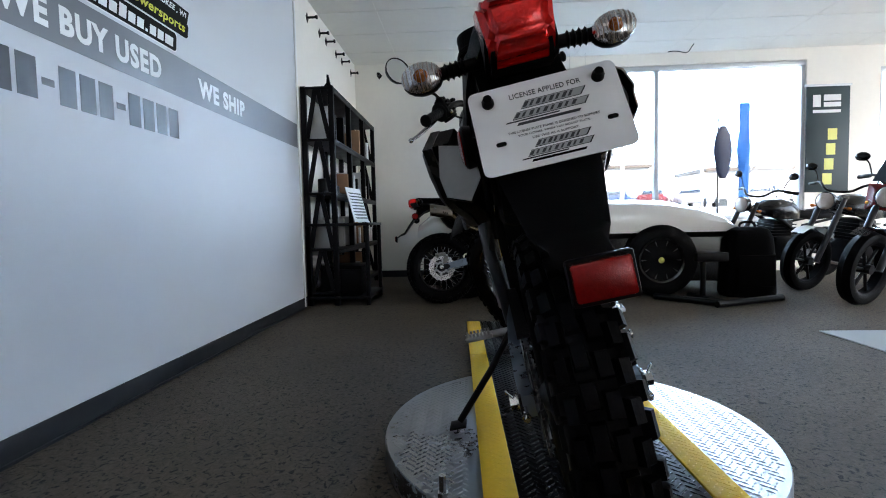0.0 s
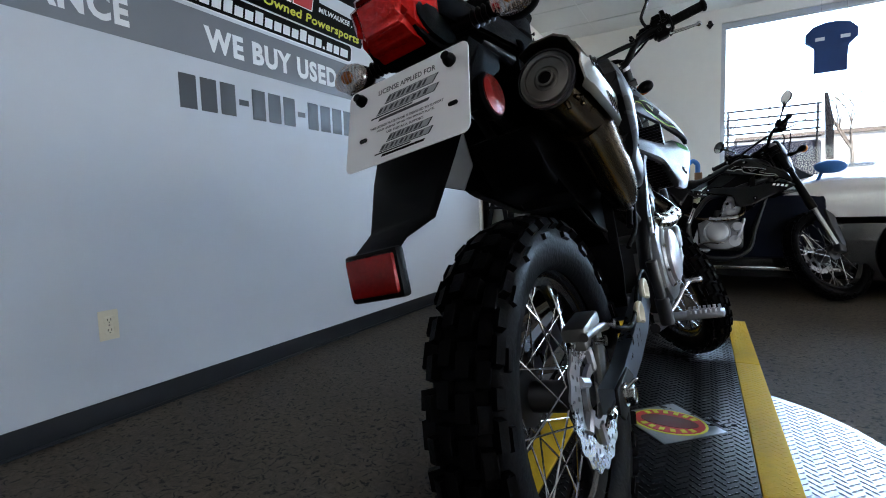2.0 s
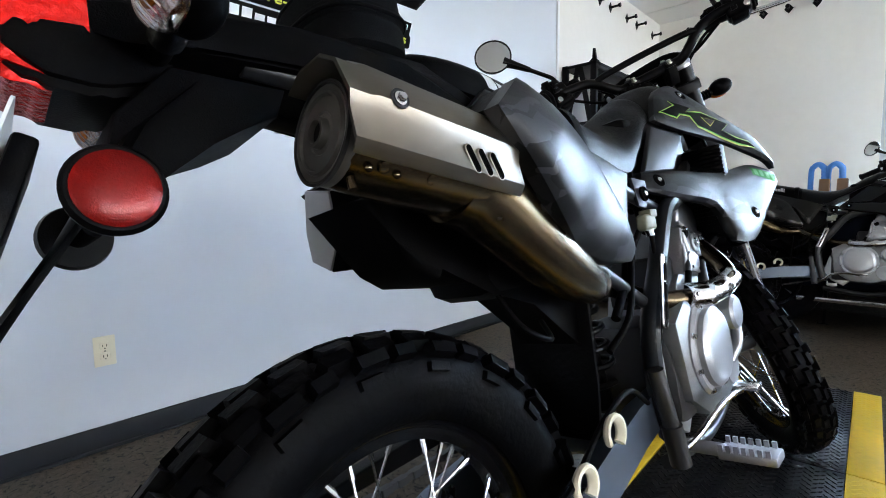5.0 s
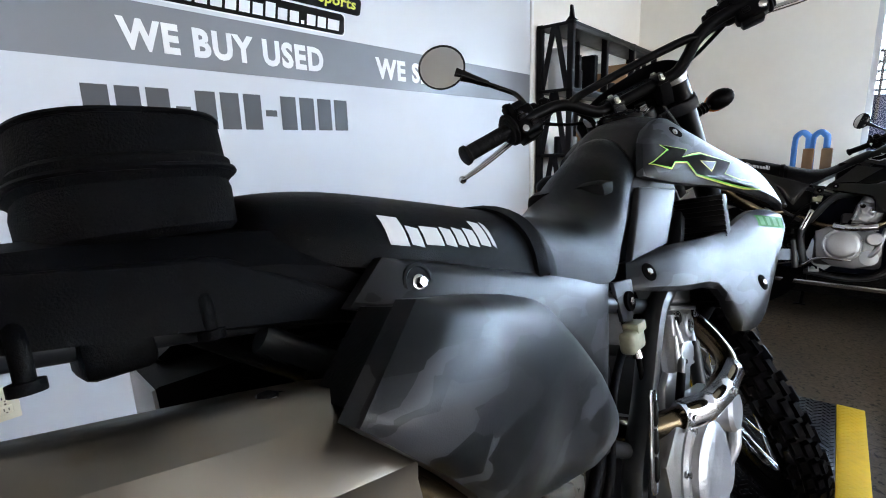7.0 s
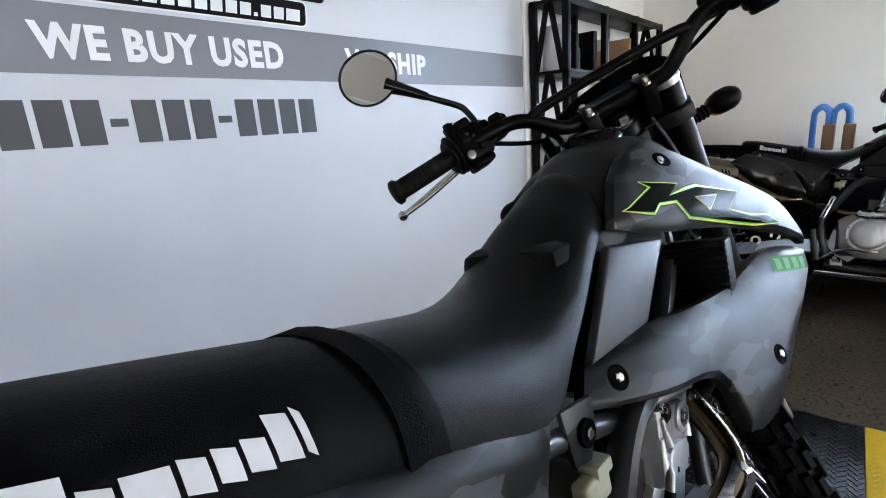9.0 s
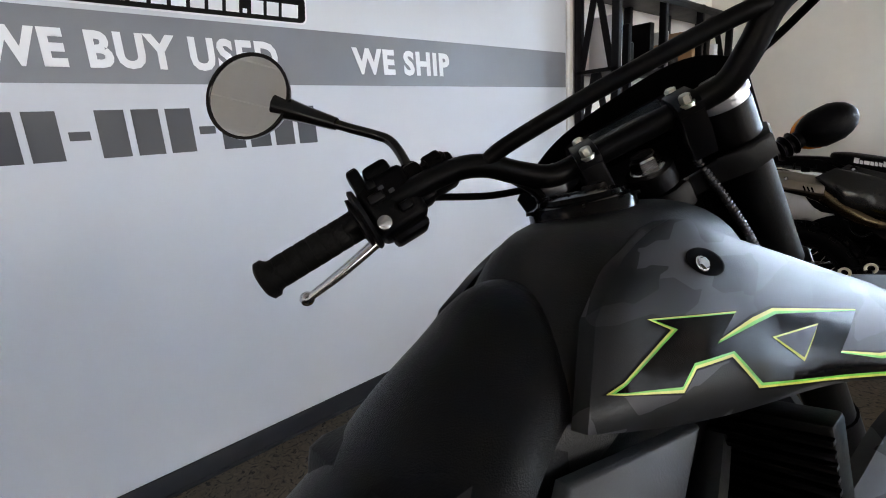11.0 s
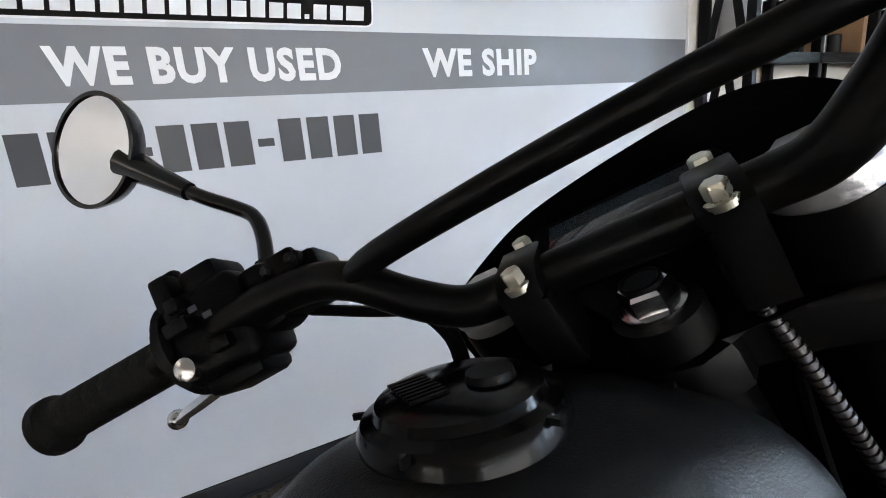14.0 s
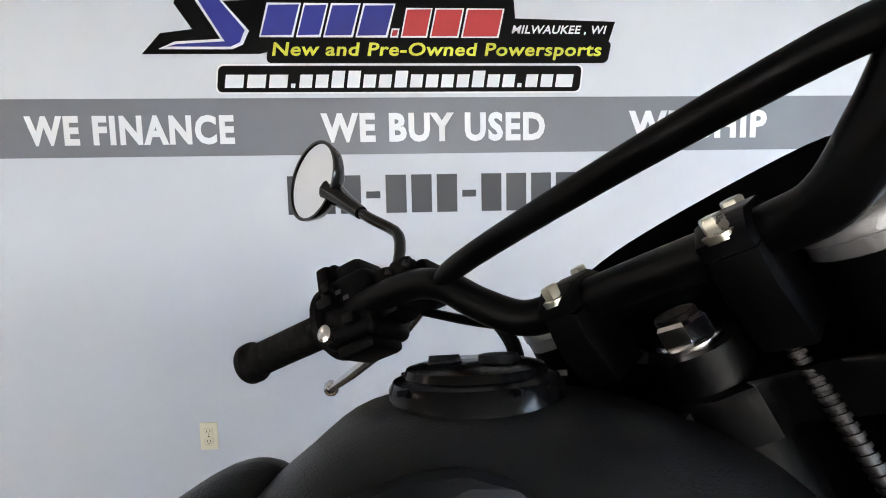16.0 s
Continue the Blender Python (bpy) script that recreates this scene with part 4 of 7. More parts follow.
# chain
for a, b in (((-0.08, -0.02, 0.443), (-0.08, 0.60, 0.475)), ((-0.08, -0.01, 0.228), (-0.08, 0.60, 0.40))):
    bm = B()
    A_, B_ = Vector(a), Vector(b)
    nlk = 44
    for k in range(nlk):
        c = A_.lerp(B_, (k + 0.5) / nlk)
        q = (B_ - A_).to_track_quat("Y", "Z").to_matrix().to_4x4()
        box(bm, (-0.007 if k % 2 else -0.004, -0.0085, -0.005), (0.007 if k % 2 else 0.004, 0.0085, 0.005), Matrix.Translation(c) @ q)
    P("drive_chain", bm, DARK_ALLOY)
bm = B(); slab(bm, [(-0.068, v, w) for v, w in ((-0.02, 0.452), (0.3, 0.475), (0.36, 0.46), (0.36, 0.50), (0.2, 0.50), (-0.06, 0.47))], (-0.026, 0, 0), bev=0.003)
P("chain_guard", bm, BLACK_PLASTIC)

# frame and hidden middle
bm = B()
for s in (-1, 1):
    tube(bm, [(s * 0.03, 1.07, 0.93), (s * 0.075, 0.95, 0.88), (s * 0.115, 0.76, 0.80), (s * 0.122, 0.66, 0.765), (s * 0.12, 0.585, 0.66), (s * 0.115, 0.53, 0.57), (s * 0.105, 0.535, 0.46), (s * 0.10, 0.56, 0.36)], 0.022, seg=10, flat=0.75)
    tube(bm, [(s * 0.105, 0.68, 0.775), (s * 0.10, 0.45, 0.84), (s * 0.072, 0.15, 0.912), (s * 0.05, -0.12, 0.95)], 0.012, seg=10)
    tube(bm, [(s * 0.11, 0.55, 0.60), (s * 0.095, 0.30, 0.75), (s * 0.08, 0.08, 0.91)], 0.011, seg=10)
    tube(bm, [(s * 0.03, 1.09, 0.86), (s * 0.06, 1.0, 0.55), (s * 0.085, 0.95, 0.36), (s * 0.085, 0.80, 0.29), (s * 0.09, 0.56, 0.31)], 0.014, seg=10)
tube(bm, [(0, 1.02, 1.08), (0, 1.115, 0.87)], 0.034, smooth=False)
P("frame", bm, FRAME_GREY, "satin grey-black steel perimeter frame")
bm = B()
box(bm, (-0.07, 0.17, 0.67), (0.07, 0.56, 0.86), bev=0.03)
P("air_box", bm, BLACK_PLASTIC)
bm = B(); box(bm, (-0.078, 0.66, 0.80), (0.078, 0.99, 0.985), bev=0.02)
P("tank_underside", bm, BLACK_PLASTIC)
bm = B()
tube(bm, [(0.0, 0.42, 0.82), (0.0, 0.52, 0.42)], 0.024, smooth=False)
tube(bm, [V(0, 0.43, 0.78).lerp(V(0, 0.51, 0.47), i / 72) + V(0.042 * math.cos(i * math.pi / 4), 0, 0) + V(0, 0.968, 0.25) * 0.042 * math.sin(i * math.pi / 4) for i in range(73)], 0.006, seg=8, n=2)
P("shock_absorber", bm, SATIN_BLACK)
bm = B()
slab(bm, [(0.062, v, w) for v, w in ((0.06, 0.835), (-0.01, 0.815), (0.03, 0.762), (0.055, 0.73), (0.09, 0.708), (0.18, 0.698), (0.28, 0.665), (0.36, 0.60), (0.41, 0.52), (0.44, 0.55), (0.42, 0.72), (0.2, 0.82))], (-0.124, 0, 0), bev=0.016, seg=3)
P("inner_fender", bm, TAIL_BLACK)
bm = B(); slab(bm, [(0.068, v, w) for v, w in ((-0.085, 0.925), (-0.097, 0.896), (-0.133, 0.879), (-0.165, 0.868), (-0.2, 0.842), (-0.225, 0.812), (-0.25, 0.826), (-0.235, 0.884), (-0.19, 0.93))], (-0.136, 0, 0), bev=0.006)
P("fender_bracket", bm, TAIL_BLACK)
bm = B(); slab(bm, [(u, 0.372 + 0.05 * (w - 0.4), w) for u, w in ((-0.074, 0.41), (0.074, 0.41), (0.082, 0.5), (0.086, 0.66), (0.07, 0.76), (-0.07, 0.76), (-0.086, 0.66), (-0.082, 0.5))], (0, 0.006, 0), bev=0.002)
P("mud_flap", bm, RUBBER, "black rubber mud flap ahead of the rear wheel")
bm = B(); box(bm, (0.03, -0.02, 0.912), (0.075, 0.02, 0.945), bev=0.006)
P("seat_lock", bm, TAIL_BLACK)
for v in (-0.045, 0.045):
    bm = B(); tube(bm, [(0.08, v, 0.955), (0.092, v, 0.945), (0.093, v, 0.924)], 0.005); lathe(bm, [(0, 0.0085), (0.006, 0.0085)], along((0.093, v, 0.927), (0.093, v, 0.80)), seg=12)
    P("luggage_hook", bm, TAIL_BLACK)

# tail, light, plate
bm = B()
def tail_ring(v, a, wt, wb):
    return [(-a, v, wb), (-a * 1.08, v, (wt + wb) / 2), (-a * 0.85, v, wt - 0.008), (-a * 0.4, v, wt), (a * 0.4, v, wt), (a * 0.85, v, wt - 0.008), (a * 1.08, v, (wt + wb) / 2), (a, v, wb)]
ringed(bm, [tail_ring(*q) for q in ((-0.255, 0.045, 0.998, 0.96), (-0.22, 0.058, 1.01, 0.948), (-0.14, 0.070, 1.004, 0.945), (0.0, 0.082, 1.0, 0.940), (0.10, 0.09, 0.992, 0.924), (0.14, 0.09, 0.985, 0.912), (0.17, 0.09, 0.955, 0.91))])
P("tail_cover", bm, TAIL_BLACK, "black plastic tail cover")
for s in (-1, 1):
    bm = B(); slab(bm, [(s * u, v, w) for u, v, w in ((0.074, -0.2, 0.942), (0.076, -0.14, 0.984), (0.084, -0.07, 0.984), (0.094, 0.06, 0.972), (0.102, 0.15, 0.925), (0.102, 0.145, 0.904), (0.094, 0.02, 0.931), (0.086, -0.06, 0.948), (0.076, -0.17, 0.946))], (-s * 0.016, 0, 0), bev=0.005)
    P("tail_side_panel", bm, TAIL_BLACK)
bm = B()
ringed(bm, [[(-0.06 * k, v, w0), (-0.056 * k, v, w1), (0.056 * k, v, w1), (0.06 * k, v, w0)] for v, w0, w1, k in ((-0.165, 0.925, 0.99, 0.7), (-0.225, 0.905, 0.998, 0.9), (-0.268, 0.912, 0.998, 0.9), (-0.292, 0.935, 0.985, 0.82))])
bmesh.ops.bevel(bm, geom=list(bm.edges), offset=0.008, segments=2, affect="EDGES")
tl = P("tail_light", bm, BLACK_PLASTIC, "glossy red tail light in a black housing")
bm = B()
ringed(bm, [[(-0.047 * k, v, w0), (-0.056 * k, v, w1), (0.056 * k, v, w1), (0.047 * k, v, w0)] for v, w0, w1, k in ((-0.22, 0.908, 1.0, 0.99), (-0.272, 0.911, 1.0, 1.0), (-0.298, 0.924, 0.992, 0.94), (-0.305, 0.938, 0.984, 0.78))])
bmesh.ops.bevel(bm, geom=list(bm.edges), offset=0.0095, segments=4, affect="EDGES")
part("lens", bm, RED_LENS, tl, "red faceted lens")
bm = B()
ringed(bm, [[(-a, v, w), (-a * 0.8, v - 0.008, w - 0.006), (a * 0.8, v - 0.008, w - 0.006), (a, v, w), (a * 0.9, v + 0.014, w + 0.012), (-a * 0.9, v + 0.014, w + 0.012)] for v, w, a in ((-0.16, 0.92, 0.07), (-0.215, 0.87, 0.078), (-0.255, 0.80, 0.078), (-0.30, 0.735, 0.068), (-0.345, 0.665, 0.052), (-0.385, 0.648, 0.036), (-0.41, 0.632, 0.036))])
P("rear_fender", bm, BLACK_PLASTIC, "long black rear fender")
bm = B(); box(bm, (-0.026, -0.428, 0.585), (0.050, -0.413, 0.64), bev=0.004)
rr = P("rear_reflector", bm, BLACK_PLASTIC, "red rectangular reflector")
bm = B(); box(bm, (-0.022, -0.433, 0.59), (0.046, -0.422, 0.635), bev=0.004)
part("reflector_lens", bm, RED_REFLECTOR, rr)
PLATE = pose(0.012, -0.305, 0.815, 70, 0, 0)
bm = B(); slab(bm, [(x, y, 0) for x, y in rounded(-0.101, 0.101, -0.065, 0.065, 0.01)], (0, 0, -0.002), bev=0); moved(bm, PLATE)
lic = P("license_plate", bm, PAPER, "white dealer plate with black print")
bm = B(); box(bm, (-0.06, -0.05, -0.02), (0.06, 0.055, -0.004), bev=0.004); moved(bm, PLATE)
part("bracket", bm, BLACK_PLASTIC, lic)
for x, y in ((-0.075, 0.043), (0.075, 0.043)):
    bm = B(); lathe(bm, [(0, 0.0085), (0.006, 0.0085), (0.011, 0.006), (0.014, 0.006)], PLATE @ pose(x, y, 0, 0, -90, 0), seg=14)
    part("bolt", bm, BLACK_PLASTIC, lic)
# black ovals laid on the plate as the shade of its slots
for x, y in ((-0.07, -0.022), (0.078, -0.02)):
    bm = B(); slab(bm, [(px, py, 0.0012) for px, py in rounded(x - 0.007, x + 0.007, y - 0.003, y + 0.003, 0.0028)], (0, 0, -0.001), bev=0); moved(bm, PLATE)
    part("slot", bm, INK_HOLE_BLACK, lic)
for body, x0, x1, y0, y1, mt in (("LICENSE APPLIED FOR", -0.045, 0.052, 0.041, 0.049, INK_GREY), ("THIS LICENSE PLATE FRAME IS DESIGNED TO SUPPORT", -0.058, 0.064, -0.011, -0.0075, INK_GREY), ("YOUR LICENSE. WHEN YOU MOUNT PLATE,", -0.046, 0.05, -0.0175, -0.014, INK_GREY), ("USE THIS AS A SUPPORT.", -0.028, 0.034, -0.024, -0.0205, INK_GREY)):
    bm = moved(text_mesh(body, x0, x1, y0, y1, 0.0003), PLATE @ Matrix.Translation((0, 0, 0.0004)))
    part("lettering", bm, mt, lic)
def plate_bar(x0, x1, y0, y1, sl, z, mt):
    bm = B(); slab(bm, [(x0, y0, z), (x1, y0, z), (x1 + sl, y1, z), (x0 + sl, y1, z)], (0, 0, -0.0003), bev=0); moved(bm, PLATE)
    part("mark", bm, mt, lic)


# slanted dealer mark, twice: grey bands with a pale inside and short bars
for yc, k, rim_ink, bar_ink in ((0.016, 1.0, INK_GREY, INK_GREY), (-0.043, 0.84, INK_HOLE_BLACK, INK_GREY)):
    for x0, x1, y0, y1, sl, n in ((-0.034, 0.048, 0.007, 0.019, 0.009, 8), (-0.048, 0.050, -0.007, 0.004, 0.008, 9), (-0.058, 0.014, -0.0105, -0.0085, 0.002, 0), (-0.044, 0.04, -0.0165, -0.0125, 0.003, 0)):
        plate_bar(x0 * k, x1 * k, yc + y0 * k, yc + y1 * k, sl * k, 0.0006, rim_ink)
        if n:
            plate_bar(x0 * k + 0.0012, x1 * k - 0.0014, yc + (y0 + 0.0009) * k, yc + (y1 - 0.0009) * k, sl * k * 0.85, 0.0009, INK_PALE)
            for i in range(n):
                a = x0 + 0.003 + (x1 - x0 - 0.012) * i / n
                plate_bar(a * k, (a + 0.0052 - 0.0015 * (i % 2)) * k, yc + (y0 + 0.0022) * k, yc + (y1 - 0.0022) * k, sl * k * 0.6, 0.0012, bar_ink)


def turn_signal(p, d, steer=False, lens=CLEAR_LENS, r=0.03, name="turn_signal", flip=-1):
    """Oval indicator on a ribbed stalk; d points outward, the lens faces backward or forward."""
    d = Vector(d).normalized()
    put = S if steer else P
    bm = B()
    e = Vector(p) + d * 0.045
    prof = [(-0.03, 0.0105), (0.0, 0.0105)]
    for k in range(4):
        prof += [(0.003 + k * 0.009, 0.0105), (0.006 + k * 0.009, 0.0145), (0.009 + k * 0.009, 0.0105)]
    lathe(bm, prof + [(0.05, 0.0105)], along(p, e), seg=14)
    c = e + d * r * 1.15
    ball(bm, c + V(0, -flip * 0.004, 0), (r * 1.38, r * 0.95, r), seg=20)
    ts = put(name, bm, BLACK_PLASTIC, "oval turn signal with a clear lens")
    bm = B(); ball(bm, c + V(0, flip * 0.013, 0), (r * 1.36, r * 0.82, r * 0.97), seg=20)
    put("signal_lens", bm, LENS_GLASS if lens == CLEAR_LENS else lens, "", ts)
    if lens == CLEAR_LENS:
        bm = B(); ball(bm, c + V(0, flip * 0.006, 0), (r * 1.28, r * 0.62, r * 0.9), seg=20)
        put("signal_reflector", bm, CHROME, "", ts)
        bm = B(); ball(bm, c + V(0, flip * 0.021, 0), (r * 0.42, r * 0.42, r * 0.36), seg=12)
        put("bulb", bm, ORANGE, "orange bulb", ts)
        for k in range(-4, 5):
            h = r * 0.97 * math.sqrt(max(0.0, 1 - (k * 0.21) ** 2)) * 0.92
            q = c + V(k * 0.21 * r * 1.36, 0, 0)
            arc = [q + V(0, flip * (0.0135 + r * 0.82 * math.sqrt(max(0.0, 1 - (k * 0.21) ** 2 - (t * h / (r * 0.97)) ** 2))), t * h) for t in (-0.95, -0.6, -0.2, 0.2, 0.6, 0.95)]
            bm = B(); tube(bm, arc, 0.0007, seg=5, n=2)
            put("lens_rib", bm, CLEAR_LENS, "", ts)
    return ts


for s in (-1, 1):
    turn_signal((s * 0.078, -0.195, 0.945), (s, -0.05, -0.06), r=0.0245)
    bm = B(); lathe(bm, [(0, 0.031), (0.012, 0.033), (0.016, 0.030)], along((s * 0.095, -0.235, 0.815), (s * 0.2, -0.237, 0.817)), seg=32); tube(bm, [(s * 0.06, -0.225, 0.82), (s * 0.10, -0.235, 0.815)], 0.012, smooth=False)
    sr = P("side_reflector", bm, BLACK_PLASTIC, "round red side reflector")
    bm = B(); lathe(bm, [(0.012, 0.0285), (0.0175, 0.0275), (0.0205, 0.021), (0.0215, 0.010), (0.0217, 0.001)], along((s * 0.095, -0.235, 0.815), (s * 0.2, -0.237, 0.817)), seg=32)
    part("reflector_lens", bm, RED_REFLECTOR, sr)

# muffler with heat shield, mid pipe and header
A0, A1 = V(0.134, -0.118, 0.839), V(0.134, 0.06, 0.808)
AX = along(A0, A1)
bm = B()
ringed(bm, [[AX @ V(x + 0.014, r * k * math.cos(a), r * math.sin(a)) for a in [2 * math.pi * i / 24 for i in range(24)]] for x, r, k in ((0.0, 0.038, 1), (0.004, 0.045, 1.02), (0.016, 0.047, 1.04), (0.166, 0.053, 1.08), (0.191, 0.05, 1.06))])
can = P("muffler", bm, PIPE_STEEL, "stainless steel muffler with heat-tinted underside")
bm = B(); lathe(bm, [(-0.001, 0.0105), (-0.008, 0.0105), (-0.008, 0.014), (-0.001, 0.0145), (0.0, 0.0185), (-0.0015, 0.02), (-0.001, 0.0335), (-0.004, 0.0345), (-0.004, 0.037), (0.0, 0.038), (-0.002, 0.043), (0.001, 0.0455), (0.01, 0.046)], AX @ Matrix.Translation((0.012, 0, 0)), seg=40, cap=False)
part("end_cap", bm, END_GREY, can, "grey round end cap with outlet pipe")
bm = B(); lathe(bm, [(0.0095, 0.0112), (0.009, 0.0001)], AX, seg=24, cap=False)
# black disc stands in for the shade inside the pipe
part("outlet", bm, INK_HOLE_BLACK, can)
for x in (0.045, 0.10):
    bm = B(); lathe(bm, [(-0.004, 0.006), (0.0012, 0.006), (0.0018, 0.0045), (0.0018, 0.0005)], along(AX @ V(x, 0, 0) + V(0.038, 0, -0.033), AX @ V(x, 0, 0) + V(0.138, 0, -0.12)), seg=18)
    part("can_dimple", bm, PIPE_STEEL, can)
# shield: a folded sheet over the outer upper side
bm = B()
def shield_ring(x, k):
    return [AX @ V(x, 0, 0) + V(du * k, 0, dw * k) for du, dw in ((-0.034, 0.050), (-0.010, 0.061), (0.028, 0.061), (0.050, 0.048), (0.0645, 0.016), (0.0612, 0.003), (0.0640, -0.024), (0.0580, -0.033))]
outer = [shield_ring(x, k) for x, k in ((0.004, 0.955), (0.024, 0.962), (0.031, 1.005), (0.09, 1.0), (0.15, 1.0), (0.191, 0.985), (0.216, 0.94))]
inner = [[p + V(-0.003, 0, -0.002) for p in r] for r in outer]
rows = []
for o, i in zip(outer, inner):
    rows.append(o + i[::-1])
ringed(bm, rows)
bmesh.ops.bevel(bm, geom=[e for e in bm.edges if len(e.link_faces) == 2 and e.calc_face_angle() > 0.25], offset=0.0022, segments=2, affect="EDGES")
sh = link("heat_shield", bm, SHIELD_STEEL, can, "brushed stainless heat shield with three slots", 35)
T = along((0.1975, -0.067, 0.850), (1.1975, -0.067, 1.0))
bm = B(); lathe(bm, [(0.0005, 0.0095), (0.002, 0.0092), (0.0022, 0.0078), (0.001, 0.0072), (0.001, 0.001)], T, seg=28)
part("bolt_dish", bm, DARK_ALLOY, can)
bolt("shield_bolt", V(0.1985, -0.067, 0.850), V(1, 0, 0.15), 0.0042, CHROME, can, h=0.005, washer=1.5)
bolt("shield_bolt", V(0.150, 0.035, 0.8685), V(0.2, 0, 1), 0.007, CHROME, can, h=0.005, washer=1.9)
# slots are flat black slabs on the sheet, painted as shaded openings
for k in range(3):
    v0 = 0.012 + k * 0.017
    p0_, p1_ = Vector((v0 - 0.002, 0.813 - k * 0.003)), Vector((v0 + 0.007, 0.794 - k * 0.003))
    for name_, wide, x, mt in (("slot_rim", 0.0052, 0.1982, SHIELD_STEEL), ("slot", 0.0038, 0.1986, HOLE_SHADE_BLACK)):
        ax = (p1_ - p0_).normalized()
        sd = Vector((ax.y, -ax.x))
        ring = [p0_ + (sd * math.cos(a) - ax * math.sin(a)) * wide for a in [math.pi * i / 8 for i in range(9)]] + [p1_ + (-sd * math.cos(a) + ax * math.sin(a)) * wide for a in [math.pi * i / 8 for i in range(9)]]
        bm = B(); slab(bm, [(x, q.x, q.y) for q in ring], (-0.003, 0, 0), bev=0.0006 if name_ == "slot_rim" else 0)
        part(name_, bm, mt, sh)
bm = B(); lathe(bm, [(0.001, 0.047), (-0.003, 0.0475), (-0.003, 0.045), (0.001, 0.0445)], AX @ Matrix.Translation((0.012, 0, 0)), seg=40, cap=False)
part("end_rim", bm, DARK_ALLOY, can)
for x in (0.03, 0.06):
    bm = B(); ball(bm, AX @ V(x, 0, 0) + V(0.036, 0, -0.036), (0.004, 0.004, 0.004), seg=8, rings=6)
    part("rivet", bm, PIPE_STEEL, can)
bm = B(); rod(bm, V(0.155, -0.098, 0.793), V(0.157, -0.098, 0.782), 0.0045)
part("drain_nut", bm, PIPE_STEEL, can)
bm = B(); tube(bm, [A1 + V(0, -0.005, 0.0), V(0.136, 0.10, 0.785), V(0.138, 0.2, 0.710), V(0.135, 0.27, 0.67), V(0.12, 0.34, 0.652), V(0.085, 0.42, 0.66)], [0.053, 0.05, 0.043, 0.035, 0.026, 0.021], seg=24)
P("mid_pipe", bm, PIPE_STEEL, "brown heat-tinted conical exhaust pipe")
bm = B(); tube(bm, [(0.085, 0.42, 0.66), (0.07, 0.52, 0.64), (0.10, 0.62, 0.60), (0.144, 0.74, 0.592), (0.154, 0.805, 0.598), (0.15, 0.885, 0.625), (0.08, 0.91, 0.70), (0.03, 0.86, 0.73)], 0.019, seg=14)
P("header_pipe", bm, PIPE_STEEL)
# slotted guard on the header: cells with an oval opening each, welded into one bent band
HEAD = spline([(0.122, 0.68, 0.598), (0.144, 0.74, 0.592), (0.154, 0.805, 0.598), (0.154, 0.872, 0.608)], 6)


def on_guard(a, deg, r=0.0268):
    x = min(max(a, 0.0), 1.0) * (len(HEAD) - 1)
    i = min(int(x), len(HEAD) - 2)
    d = (HEAD[min(i + 2, len(HEAD) - 1)] - HEAD[max(i - 1, 0)]).normalized()
    side = (V(1, 0, 0) - d * d.x).normalized()
    return HEAD[i].lerp(HEAD[i + 1], x - i) + (side * math.cos(radians(deg)) + d.cross(side) * math.sin(radians(deg))) * r


bm = B()
for a0, a1 in ((0.0, 0.33), (0.33, 0.64), (0.64, 1.0)):
    for t0, t1 in ((-80, -4), (-4, 72)):
        ring_out, ring_in = [], []
        for k in range(32):
            e, f = divmod(k, 8)
            x, y = ((f / 4 - 1, -1), (1, f / 4 - 1), (1 - f / 4, 1), (-1, 1 - f / 4))[e]
            q = max(abs(x), abs(y)) / math.hypot(x, y)
            ring_out.append(bm.verts.new(on_guard((a0 + a1) / 2 + x * (a1 - a0) / 2, (t0 + t1) / 2 + y * (t1 - t0) / 2)))
            ring_in.append(bm.verts.new(on_guard((a0 + a1) / 2 + x * q ** 0.45 * (a1 - a0) * 0.36, (t0 + t1) / 2 + y * q ** 0.9 * (t1 - t0) * 0.19, 0.0262)))
        for k in range(32):
            bm.faces.new((ring_out[k], ring_out[(k + 1) % 32], ring_in[(k + 1) % 32], ring_in[k]))
bmesh.ops.remove_doubles(bm, verts=list(bm.verts), dist=0.0002)
bmesh.ops.recalc_face_normals(bm, faces=list(bm.faces))
bmesh.ops.solidify(bm, geom=list(bm.faces), thickness=0.0022)
hg = P("header_guard", bm, CHROME, "bright slotted header guard")
for a in (0.06, 0.645):
    c = on_guard(a, -4)
    bolt("guard_bolt", c, c - on_guard(a, -4, 0.0), 0.0055, CHROME, hg, h=0.005)
FG0, FG1 = V(0.146, 0.563, 0.682), V(0.146, 0.526, 0.570)
d = (FG1 - FG0).normalized()
w_ = V(0, 0.93, -0.35)
w_ = (w_ - d * w_.dot(d)).normalized() * 0.0115
bm = B(); slab(bm, [FG0 - w_ * 0.6 - d * 0.008, FG0 + w_ * 0.6 - d * 0.008, FG0 + w_, FG1 + w_, FG1 + w_ * 0.6 + d * 0.008, FG1 - w_ * 0.6 + d * 0.008, FG1 - w_, FG0 - w_], (-0.004, 0, 0), bev=0.0015)
fg = P("frame_guard", bm, CHROME, "bright slotted frame guard")
# no openings are cut: black lozenges give the slots their shade
for k in range(3):
    c = FG0.lerp(FG1, 0.2 + 0.3 * k) + V(0.0006, 0, 0)
    bm = B(); tube(bm, [c - d * 0.016, c - d * 0.011, c + d * 0.011, c + d * 0.016], [0.002, 0.0045, 0.0045, 0.002], seg=10, smooth=False, flat=0.5)
    part("slot", bm, INK_HOLE_BLACK, fg)

